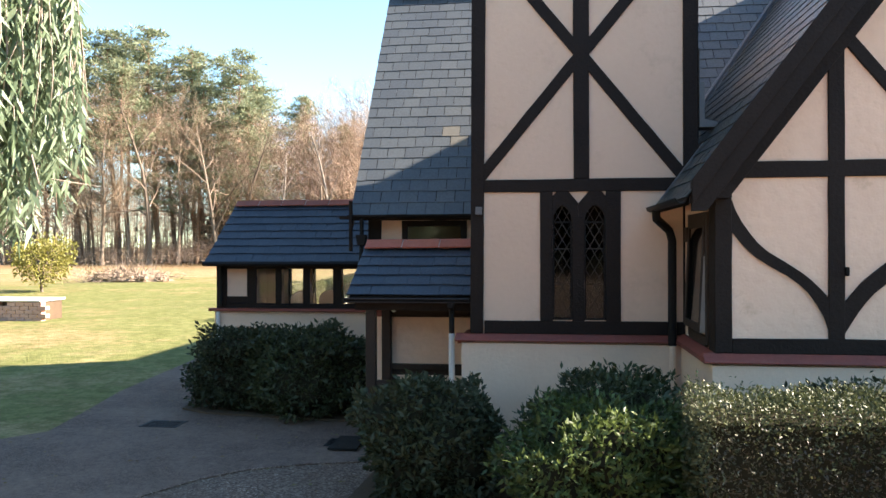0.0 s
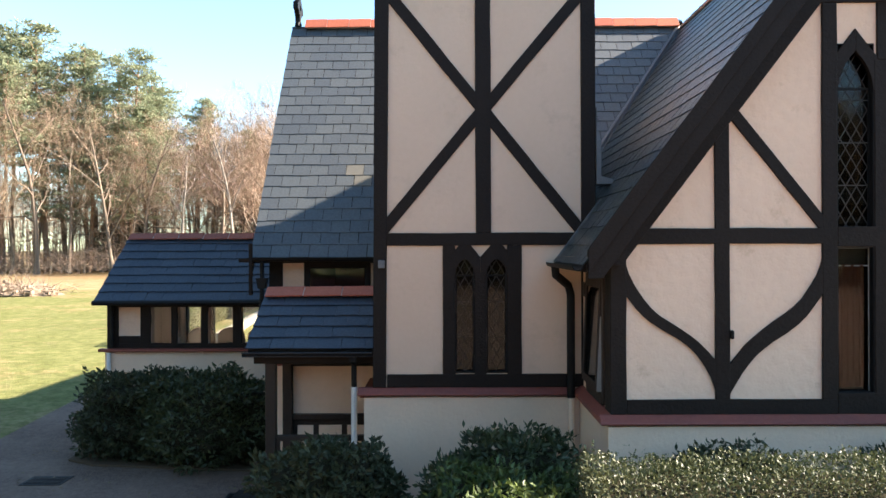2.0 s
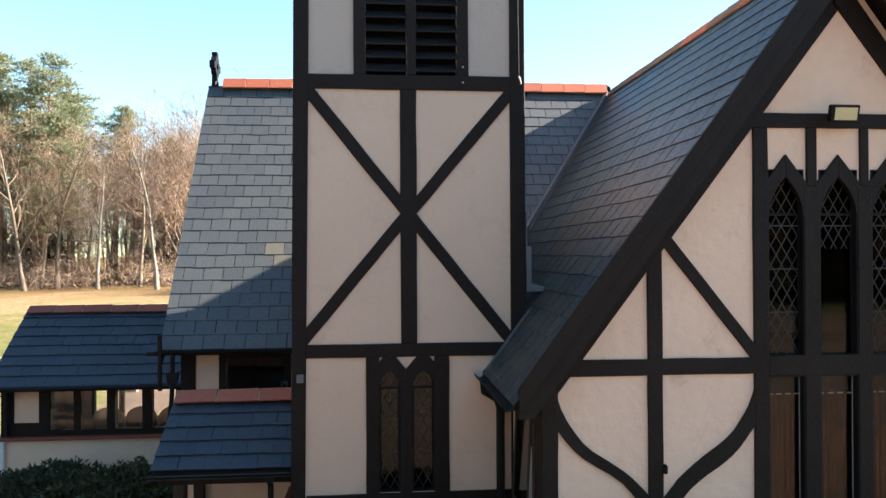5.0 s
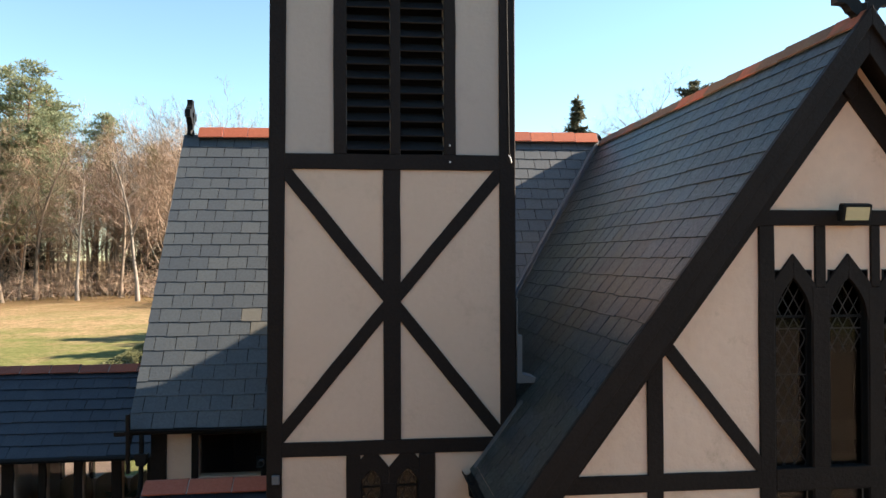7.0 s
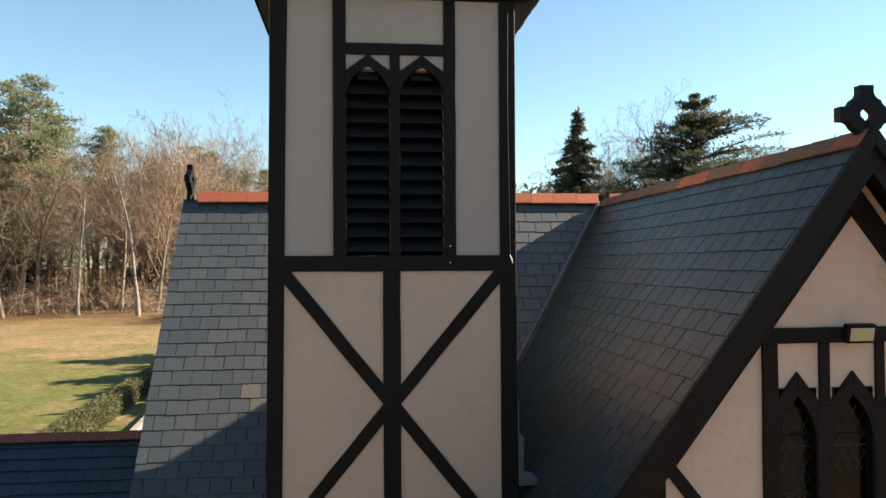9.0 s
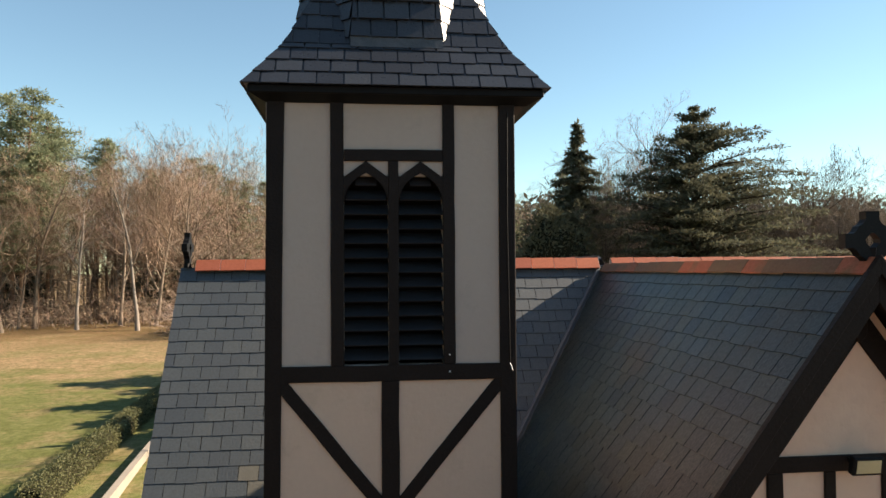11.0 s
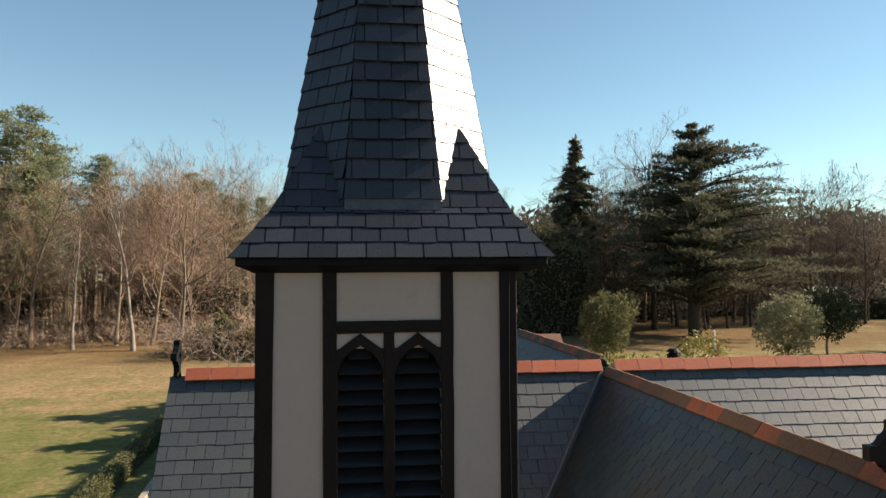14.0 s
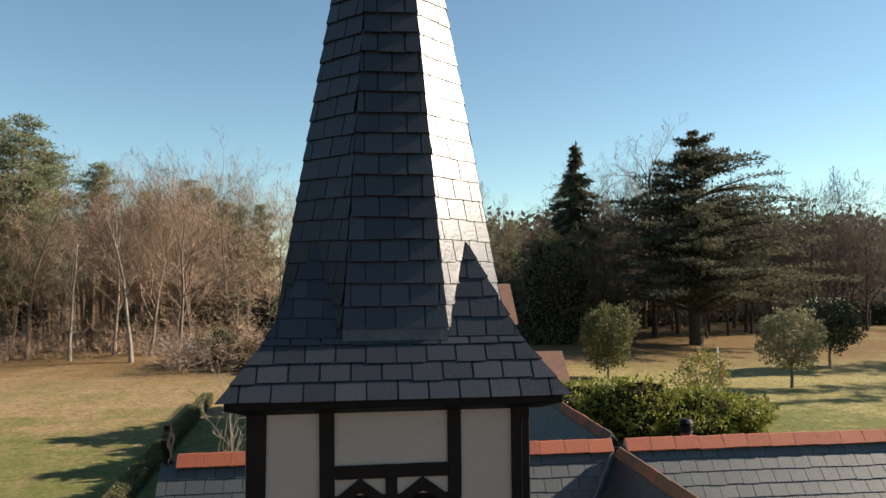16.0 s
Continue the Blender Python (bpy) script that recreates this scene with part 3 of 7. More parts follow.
part("belfry_wall", wall_cells(-TW + 0.02, 1.37, 6.85, lambda x: 9.92, F, F + 0.2, LOUV), RENDER_DIMMED, tower, "smooth cream belfry panels, greyed for the later exposure and white balance")
for sx in (-1, 1):
    part("side_wall", box(*((1.17, 1.37) if sx > 0 else (-1.40, -1.20)), F + 0.2, TD, 0, 9.92), RENDER_PLAIN, tower)
part("back_wall", box(-TW + 0.22, TW - 0.22, TD - 0.2, TD, 0, 9.92), RENDER_PLAIN, tower)
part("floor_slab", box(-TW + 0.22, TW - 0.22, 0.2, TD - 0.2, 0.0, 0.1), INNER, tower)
# Added boards: their dark colour stands for the unlit inside.
part("lining_board", box(-TW + 0.22, TW - 0.22, 1.2, 1.25, 0.1, 6.6), INNER, tower, "added dark board standing for the unlit room")
part("lining_board", box(-TW + 0.22, TW - 0.22, 0.5, 0.55, 6.7, 9.8), DARK, tower, "added dark board standing for the unlit room")
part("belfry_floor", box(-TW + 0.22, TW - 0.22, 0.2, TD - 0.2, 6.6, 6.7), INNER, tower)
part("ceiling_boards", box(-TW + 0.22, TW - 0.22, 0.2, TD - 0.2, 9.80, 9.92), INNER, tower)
PR = -0.03


def timber(pts_or_bm, parent=None, name="timber"):
    bm = pts_or_bm if isinstance(pts_or_bm, bmesh.types.BMesh) else prism(pts_or_bm, PR, F + 0.02, bevel=0.006)
    return part(name, bm, TIMBER, parent or tower)


def rect(x0, x1, z0, z1):
    return [(x0, z0), (x1, z0), (x1, z1), (x0, z1)]


# corner posts, slightly wider at the foot, wrapping the corner
timber(prism([(-1.45, 1.72), (-1.285, 1.72), (-1.20, 9.9), (-1.39, 9.9)], PR - 0.004, F + 0.22, bevel=0.008), name="corner_post")
timber(prism([(1.208, 1.72), (1.392, 1.72), (1.395, 9.9), (1.21, 9.9)], PR - 0.004, F + 0.22, bevel=0.008), name="corner_post")
for sx in (-1, 1):
    timber(box(min(sx * 1.41, sx * 1.25), max(sx * 1.39, sx * 1.23), TD - 0.18, TD + 0.02, 1.7, 9.9, 0.008), name="corner_post")
# rails
for z0, z1 in ((1.72, 1.885), (3.525, 3.685), (6.755, 6.93)):
    timber(rect(-1.27, 1.24, z0, z1), name="rail")
timber(rect(-0.54, 0.57, 9.215, 9.345), name="rail")
# the cross-braced storey
timber(prism(rect(-0.135, 0.062, 3.685, 6.755), PR + 0.001, F + 0.02, bevel=0.006), name="stud")
for (xa, za), (xb, zb) in (((-1.30, 6.815), (-0.02, 5.225)), ((1.28, 6.81), (-0.06, 5.22)), ((-1.32, 3.71), (-0.04, 5.26)), ((1.30, 3.59), (-0.05, 5.28))):
    timber(bar((xa, za), (xb, zb), 0.142, PR + 0.003, F + 0.02), name="brace")
# belfry studs
timber(rect(-0.692, -0.546, 6.93, 9.9), name="stud")
timber(rect(0.567, 0.70, 6.93, 9.9), name="stud")
timber(rect(-0.051, 0.065, 6.93, 9.215), name="mullion")
# louvred lights with pointed heads
for x0, x1, z0, z1 in LOUV:
    crown = arch(x0, x1, 8.72, 0.36)
    xm = (x0 + x1) / 2
    for side in (0, 1):
        half = [p for p in crown if (p[0] <= xm + 1e-6 if side == 0 else p[0] >= xm - 1e-6)]
        out = (x0, 9.03) if side == 0 else (x1, 9.03)
        top = (xm, 9.215)
        pts = half + [top, out] if side == 0 else half + [out, top]
        timber(prism(pts, PR + 0.004, F + 0.05), name="arched_head")
    n = 13
    for k in range(n):
        z = z0 + 0.06 + k * 0.163
        wcut = 0.0
        if z > 8.70:
            wcut = (x1 - x0) / 2 * min(0.92, ((z - 8.70) / 0.36) ** 1.7)
        if x1 - x0 - 2 * wcut < 0.08:
            continue
        prof = [(0.0, z), (0.012, z - 0.012), (0.15, z + 0.10), (0.138, z + 0.115)]
        part("louvre", prism(prof, x0 + wcut, x1 - wcut, "x"), LOUVRE, tower)
# tower window
timber(rect(-0.555, -0.396, 1.885, 3.525), name="jamb")
timber(rect(0.265, 0.447, 1.885, 3.525), name="jamb")
timber(rect(-0.152, 0.0, 1.885, 3.2), name="mullion")
for (x0, x1, z0, z1), lean in zip(WIN, (0, 1)):
    crown = arch(x0, x1, 3.14, 0.22, 6)
    xm = (x0 + x1) / 2
    left = [p for p in crown if p[0] <= xm + 1e-6]
    right = [p for p in crown if p[0] >= xm - 1e-6]
    timber(prism(left + [(xm, 3.53), (xm - 0.075, 3.53), (x0 - 0.075, 3.38), (x0 - 0.075, 3.12), (x0, 3.12)], PR + 0.004, F + 0.05), name="arched_head")
    timber(prism([(xm, 3.53)] + right + [(x1, 3.12), (x1 + 0.075, 3.12), (x1 + 0.075, 3.38), (xm + 0.075, 3.53)], PR + 0.005, F + 0.05), name="arched_head")
    lancet_glass(tower, x0, x1, z0, 3.36, 0.22, F + 0.09)
part("junction_box", box(-1.375, -1.29, PR - 0.05, PR - 0.005, 3.24, 3.34, 0.006), LEAD, tower, "small grey junction box")
for z in (6.848, 7.037):
    part("bolt", box(0.622, 0.640, PR - 0.012, PR, z - 0.009, z + 0.009, 0.003), WHITE, tower, "small white bolt head")
part("cable_hook", tube([(1.318, PR - 0.01, 6.93), (1.325, PR - 0.05, 6.90), (1.338, PR - 0.05, 6.855), (1.345, PR - 0.012, 6.845)], 0.008, 6), WHITE, tower, "small pale metal hook")
part("cable", tube([(1.32, PR - 0.012, 6.93), (1.315, PR - 0.012, 7.4), (1.30, PR - 0.012, 8.6), (1.31, PR - 0.012, 9.78)], 0.007, 5), DARK, tower, "thin black cable up the corner post")
# plinth and sill of the tower
part("plinth", wall_cells(-1.56, 1.56, 0, lambda x: 1.60, F - 0.06, F, ()), PLINTH, tower)
part("plinth_side", box(-1.56, -TW + 0.02, F, TD, 0, 1.60), PLINTH, tower)
part("sill", prism([(F - 0.11, 1.625), (F - 0.11, 1.65), (F - 0.02, 1.72), (F + 0.02, 1.72), (F + 0.02, 1.625)], -1.64, 1.05, "x", bevel=0.008), SILL, tower, "red tiled sill")
part("sill_return", prism([(-1.62, 1.58), (-1.62, 1.61), (-1.47, 1.66), (-1.40, 1.66), (-1.40, 1.58)], F + 0.02, TD, "y"), SILL, tower, "red tiled sill")

# ---- broach spire ----
spire = thing("broach_spire", "tall octagonal broach spire of dark slate with a flared skirt", "spire", (CX, CY, 9.92))
EZ, EA = 10.03, 1.68          # eaves
KZ, KA = 10.57, 1.285          # where the octagon starts
AZ = 18.3
t22 = math.tan(math.pi / 8)


def spire_point(a, b, z):
    return Vector((CX + a, CY + b, z))


bm = bmesh.new()
low = [bm.verts.new(spire_point(KA / math.cos(math.pi / 8) * math.cos(math.pi / 8 + k * math.pi / 4), KA / math.cos(math.pi / 8) * math.sin(math.pi / 8 + k * math.pi / 4), KZ - 0.1)) for k in range(8)]
apex = bm.verts.new(spire_point(0, 0, AZ - 0.05))
bm.faces.new(low[::-1])
for k in range(8):
    bm.faces.new((low[k], low[(k + 1) % 8], apex))
part("spire_core", bm, SLATE_SPIRE_STUFF, spire)
bm = bmesh.new()
a4 = [bm.verts.new(spire_point(EA * x, EA * y, EZ - 0.01)) for x, y in ((-1, -1), (1, -1), (1, 1), (-1, 1))]
b4 = [bm.verts.new(spire_point(KA * x, KA * y, KZ - 0.01)) for x, y in ((-1, -1), (1, -1), (1, 1), (-1, 1))]
bm.faces.new(a4[::-1])
bm.faces.new(b4)
for k in range(4):
    bm.faces.new((a4[k], a4[(k + 1) % 4], b4[(k + 1) % 4], b4[k]))
part("skirt_deck", bm, SLATE_SPIRE_STUFF, spire)
part("eaves_board", box(CX - EA + 0.04, CX + EA - 0.04, CY - EA + 0.04, CY + EA - 0.04, 9.93, EZ - 0.012, 0.01), DARK, spire, "black painted eaves board")
bm = bmesh.new()
a4 = [bm.verts.new(spire_point(1.47 * x, 1.47 * y, 9.86)) for x, y in ((-1, -1), (1, -1), (1, 1), (-1, 1))]
b4 = [bm.verts.new(spire_point((EA - 0.06) * x, (EA - 0.06) * y, 9.93)) for x, y in ((-1, -1), (1, -1), (1, 1), (-1, 1))]
bm.faces.new(a4[::-1])
bm.faces.new(b4)
for k in range(4):
    bm.faces.new((a4[k], a4[(k + 1) % 4], b4[(k + 1) % 4], b4[k]))
part("soffit", bm, DARK, spire)
skirt_len = math.hypot(EA - KA, KZ - EZ)
for k in range(4):
    a = k * math.pi / 2 - math.pi / 2
    out = Vector((math.cos(a), math.sin(a), 0))
    along = Vector((-math.sin(a), math.cos(a), 0))
    o = spire_point(0, 0, EZ) + out * EA
    up = (-out * (EA - KA) + Vector((0, 0, KZ - EZ)))
    slate_field(spire, o, along, up, [(-EA - 0.03, -0.03), (EA + 0.03, -0.03), (KA, skirt_len), (-KA, skirt_len)], SLATE_SPIRE, SLATE_SPIRE_STUFF, 0.30, 0.205, 60 if k in (0, 1, 3) else 0, 0.011, (), 20 + k, 0.0, None, 0.007)
    part("lead_flashing", prism([(-0.02, -0.01), (0.02, -0.01), (0.02, 0.14), (-0.02, 0.14)], -KA * t22, KA * t22, "x"), LEAD_DULL, spire, "dull lead apron at the foot of the face")
    fl = bpy.data.objects[scene.collection.objects[-1].name]
    fl.matrix_basis = Matrix.Translation(spire_point(0, 0, KZ + 0.045) + out * (KA + 0.012) - HOME[spire.name]) @ Matrix.Rotation(a + math.pi / 2, 4, "Z") @ Matrix.Rotation(radians(-12), 4, "X")
face_up = math.hypot(KA, AZ - KZ)
TIPZ = 11.56
tip_a = KA * (AZ - TIPZ) / (AZ - KZ)
for k in range(8):
    a = k * math.pi / 4 - math.pi / 2
    out = Vector((math.cos(a), math.sin(a), 0))
    along = Vector((-math.sin(a), math.cos(a), 0))
    o = spire_point(0, 0, KZ) + out * KA
    up = -out * KA + Vector((0, 0, AZ - KZ))
    w = KA * t22
    front = k in (0, 1, 7)
    slate_field(spire, o, along, up, [(-w, 0.09 if k % 2 == 0 else -0.142), (w, 0.09 if k % 2 == 0 else -0.142), (0.02, face_up - 0.1), (-0.02, face_up - 0.1)], SLATE_SPIRE, SLATE_SPIRE_STUFF, 0.30, 0.232, 95 if front else 0, {0: 0.030, 7: 0.017}.get(k, 0.010), (), 40 + k, 0.07 * k, None, 0.007 if k == 0 else 0.004)
    if k % 2:
        # broach on a diagonal face
        s1 = Vector((math.cos(a - math.pi / 4), math.sin(a - math.pi / 4), 0))
        s2 = Vector((math.cos(a + math.pi / 4), math.sin(a + math.pi / 4), 0))
        tip = spire_point(0, 0, TIPZ) + out * (tip_a + 0.01)
        c = spire_point(0, 0, KZ) + (s1 + s2) * KA
        p1 = spire_point(0, 0, KZ) + s1 * KA + s2 * KA * t22
        p2 = spire_point(0, 0, KZ) + s2 * KA + s1 * KA * t22
        bm = bmesh.new()
        vs = [bm.verts.new(p) for p in (c, p1, p2, tip)]
        for f in ((0, 1, 3), (0, 3, 2), (1, 2, 3), (0, 2, 1)):
            bm.faces.new([vs[i] for i in f])
        part("broach", bm, SLATE_SPIRE_STUFF, spire)
        for q0, q1 in ((p1, c), (c, p2)):
            al = (q1 - q0).normalized()
            base = q0 if al.dot(along) > 0 else q1
            al = al if al.dot(along) > 0 else -al
            wide = (q1 - q0).length
            rel = tip - base
            upv = (rel - al * rel.dot(al))
            slate_field(spire, base, al, upv, [(0, 0), (wide, 0), (rel.dot(al), upv.length)], SLATE_SPIRE, SLATE_SPIRE_STUFF, 0.30, 0.22, 12 if k in (1, 7) else 0, 0.012, (), 60 + k, 0.1, None, 0.007)

# ---- gable wing ----
GX, GY = 4.37, -1.69          # middle of the gable, its face
RZ, SL = 8.02, 1.345          # ridge height, slope
EX = 0.89                     # left eaves
wing = thing("gable_wing", "half-timbered cream gable wing with slate roof and curved black braces", "church wing", (GX, 1.5, 0))
top_at = lambda x: RZ - 0.22 - SL * abs(x - GX)
UP = [(3.585, 3.975, 3.69, 5.62), (4.145, 4.56, 3.69, 5.62), (4.715, 5.12, 3.69, 5.62)]
DN = [(3.585, 3.975, 1.95, 3.49), (4.145, 4.56, 1.95, 3.49), (4.715, 5.12, 1.95, 3.49)]
part("gable_wall", wall_cells(1.23, 2 * GX - 1.23, 0, top_at, GY, GY + 0.22, UP + DN, (GX,)), RENDER, wing)
bm = bmesh.new()
for a, b, z0, z1 in ((GY + 0.22, -1.32, 0, 3.55), (-0.40, 6.0, 0, 3.55), (-1.32, -0.40, 0, 1.95), (-1.32, -0.40, 3.05, 3.55)):
    box(1.23, 1.45, a, b, z0, z1, 0, bm)
part("side_wall", bm, RENDER, wing)
part("side_wall", box(2 * GX - 1.45, 2 * GX - 1.23, GY + 0.22, 6.0, 0, 3.55), RENDER, wing)
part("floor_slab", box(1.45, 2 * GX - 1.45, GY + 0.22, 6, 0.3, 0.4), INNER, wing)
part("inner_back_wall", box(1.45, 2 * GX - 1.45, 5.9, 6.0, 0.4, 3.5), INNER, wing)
# Added dark screen, so the gable windows look onto an unlit room.
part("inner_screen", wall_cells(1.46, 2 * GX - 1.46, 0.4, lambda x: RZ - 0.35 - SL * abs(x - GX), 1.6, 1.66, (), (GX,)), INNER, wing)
PR = GY - 0.03


def reveal(parent, x0, x1, z0, z1, y0, y1):
    """Dark boards round the inside of a window opening."""
    for a, b, c, d in ((x0, x0 + 0.012, z0, z1), (x1 - 0.012, x1, z0, z1), (x0 + 0.012, x1 - 0.012, z0, z0 + 0.012), (x0 + 0.012, x1 - 0.012, z1 - 0.012, z1)):
        part("reveal_board", box(a, b, y0, y1, c, d), DARK, parent)


for x0, x1, z0, z1 in UP + DN:
    reveal(wing, x0, x1, z0, z1, GY - 0.015, GY + 0.21)
for x0, x1, z0, z1 in WIN:
    reveal(tower, x0, x1, z0, z1, F - 0.015, F + 0.19)


def gtimber(pts, name="timber", d=0.0):
    return part(name, prism(pts, PR + d, GY + 0.02, bevel=0.006), TIMBER, wing)


for side in (1, -1):
    mx = (lambda x: x) if side == 1 else (lambda x: 2 * GX - x)

    def r(x0, x1, z0, z1, name="timber", d=0.0):
        a, b = sorted((mx(x0), mx(x1)))
        gtimber(rect(a, b, z0, z1), name, d)
    part("corner_post", prism(rect(*sorted((mx(1.20), mx(1.37))), 1.74, 3.6), PR - 0.004, GY + 0.24, bevel=0.008), TIMBER, wing)
    r(2.302, 2.457, 1.89, 4.80, "stud", 0.001)
    r(3.427, 3.585, 1.89, 6.05, "window_post", 0.001)
    for z0, z1 in ((1.74, 1.895), (3.525, 3.69)):
        r(1.37, 3.585, z0, z1, "rail")
    a, b = (mx(2.40), 5.02), (mx(3.50), 3.645)
    part("brace", bar(a, b, 0.12, PR + 0.003, GY + 0.02), TIMBER, wing)
    # the pair of curved braces
    for upper, lower in (
            ([(1.34, 3.43), (1.362, 3.33), (1.40, 3.21), (1.465, 3.08), (1.556, 2.947), (1.63, 2.855), (1.72, 2.775), (1.91, 2.655), (2.05, 2.56), (2.13, 2.495), (2.22, 2.405), (2.325, 2.29)],
             [(1.34, 3.04), (1.38, 2.97), (1.467, 2.855), (1.54, 2.775), (1.62, 2.705), (1.76, 2.615), (1.909, 2.53), (2.03, 2.44), (2.115, 2.355), (2.20, 2.23), (2.262, 2.117), (2.325, 1.92)]),
            ([(3.44, 3.42), (3.41, 3.30), (3.372, 3.20), (3.325, 3.115), (3.21, 2.942), (3.125, 2.86), (3.033, 2.79), (2.90, 2.70), (2.796, 2.62), (2.70, 2.54), (2.615, 2.465), (2.44, 2.25)],
             [(3.44, 3.02), (3.41, 2.965), (3.325, 2.85), (3.26, 2.765), (3.18, 2.68), (3.05, 2.585), (2.913, 2.50), (2.82, 2.43), (2.736, 2.36), (2.65, 2.27), (2.585, 2.17), (2.44, 1.92)])):
        gtimber([(mx(x), z) for x, z in upper] + [(mx(x), z) for x, z in lower[::-1]], "curved_brace", 0.004)
# window frames of the gable
gtimber(rect(3.585, 5.155, 3.49, 3.70), "transom")
gtimber(rect(3.585, 5.155, 1.74, 1.96), "cill_rail")
gtimber(rect(3.40, 5.34, 6.05, 6.20), "rail")
for x0, x1 in ((3.975, 4.145), (4.56, 4.715)):
    gtimber(rect(x0, x1, 1.95, 5.45), "mullion", 0.002)
    gtimber(rect(x0 + 0.03, x1 - 0.03, 5.45, 6.05), "mullion", 0.001)
for x0, x1, z0, z1 in UP:
    xm = (x0 + x1) / 2
    crown = arch(x0 + 0.01, x1 - 0.01, 5.12, 0.42)
    left = [p for p in crown if p[0] <= xm + 1e-6]
    right = [p for p in crown if p[0] >= xm - 1e-6]
    gtimber([(x0 - 0.05, 5.12)] + left + [(xm, 5.78), (x0 - 0.05, 5.46)], "arched_head", 0.004)
    gtimber(right + [(x1 + 0.05, 5.12), (x1 + 0.05, 5.46), (xm, 5.78)], "arched_head", 0.006)
    lancet_glass(wing, x0, x1, z0, 5.56, 0.40, GY + 0.08, 0.115, True, 4.80 if abs(x0 - 4.145) < 0.01 else None)
for x0, x1, z0, z1 in UP:
    part("obscured_pane", box(x0 + 0.03, x1 - 0.03, GY + 0.088, GY + 0.092, 3.93, 4.13), FROSTED, wing, "grey obscured glass")
    part("obscured_pane", box(x0 + 0.03, x1 - 0.03, GY + 0.088, GY + 0.092, 3.70, 3.80), FROSTED, wing, "grey obscured glass")
for x0, x1, z0, z1 in DN:
    light = lancet_glass(wing, x0, x1, z0, z1, 0.02, GY + 0.08, 0.135, False)
    for a, b, c, d in ((x0 + 0.03, x1 - 0.012, z1 - 0.018, z1 - 0.012), (x1 - 0.018, x1 - 0.012, z0 + 0.012, z1 - 0.018)):
        part("glazing_bead", box(a, b, GY + 0.066, GY + 0.078, c, d), PALE_BEAD, light, "thin pale glazing bead")
    # Stands for the dark top of the mirrored scene.
    part("blind", box(x0 + 0.012, x1 - 0.012, GY + 0.13, GY + 0.14, z1 - 0.19, z1 - 0.012), DARK, light, "dark band painted for the top of the window reflection")
    for k in range(4):
        cx = x0 + 0.06 + (x1 - x0 - 0.1) * k / 3
        part("blind_clip", box(cx - 0.035, cx + 0.03, GY + 0.068, GY + 0.076, z1 - 0.207, z1 - 0.195, 0.003), PALE_BEAD, light, "small white dash")
    # The red-brown reflection, painted on a wavy sheet behind the glass.
    ripples = [(x0 + 0.02 + (x1 - x0 - 0.04) * k / 24, GY + 0.165 + 0.014 * math.sin(k * 1.45 + x0 * 9)) for k in range(25)]
    bm = bmesh.new()
    rows = [[bm.verts.new((px, py + off, pz)) for px, py in ripples] for off, pz in ((0.0, z0 + 0.04), (0.0, z1 - 0.17), (0.012, z1 - 0.17), (0.012, z0 + 0.04))]
    for ra, rb in zip(rows, rows[1:] + rows[:1]):
        for k in range(24):
            bm.faces.new((ra[k], ra[k + 1], rb[k + 1], rb[k]))
    part("curtain", bm, RED_REFLECTION, light, "wavy sheet painted with the red-brown window reflection", True)
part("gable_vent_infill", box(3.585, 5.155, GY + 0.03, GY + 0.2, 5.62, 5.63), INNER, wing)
# roof
EZW = RZ - SL * (GX - EX)
rise_len = math.hypot(GX - EX, RZ - EZW)
Y0, Y1 = -2.05, 5.9
for sx in (-1, 1):
    deck = [(GX, RZ - 0.02), (GX + sx * (GX - EX), EZW - 0.02), (GX + sx * (GX - EX), EZW - 0.10), (GX, RZ - 0.12)]
    part("roof_deck", prism(deck, Y0 + 0.04, Y1, "y"), TIMBER, wing)
# left slope: cut by the valley of the nave
NS = 1.38
uv_valley_low = (5.85 - (RZ - EZW) / NS)
slate_field(wing, (EX, Y1, EZW), (0, -1, 0), (GX - EX, 0, RZ - EZW), [(Y1 - uv_valley_low, -0.04), (Y1 - Y0, -0.04), (Y1 - Y0, rise_len), (0.05, rise_len)], SLATE_WING, SLATE_WING_STUFF, 0.31, 0.252, 300, 0.009, (), 7, 0, lambda u, v: u > 3.2 or v > 3.0)
slate_field(wing, (2 * GX - EX, Y0, EZW), (0, 1, 0), (EX - GX, 0, RZ - EZW), [(0, -0.04), (uv_valley_low - Y0, -0.04), (Y1 - Y0, rise_len), (0, rise_len)], SLATE_WING, SLATE_WING_STUFF, 0.31, 0.252, 0, 0.009, (), 8)
ridge_tiles(wing, (GX, Y0 + 0.05, RZ + 0.075), (GX, 5.7, RZ + 0.075), CLAY_MOSSY, 0.20, SL)


def above(pts, z):
    """The part of an outline over the height z."""
    turn = sum(p[0] * q[1] - q[0] * p[1] for p, q in zip(pts, pts[1:] + pts[:1]))
    return clipped(pts if turn > 0 else pts[::-1], [(-30, z), (30, z), (30, 30), (-30, 30)])


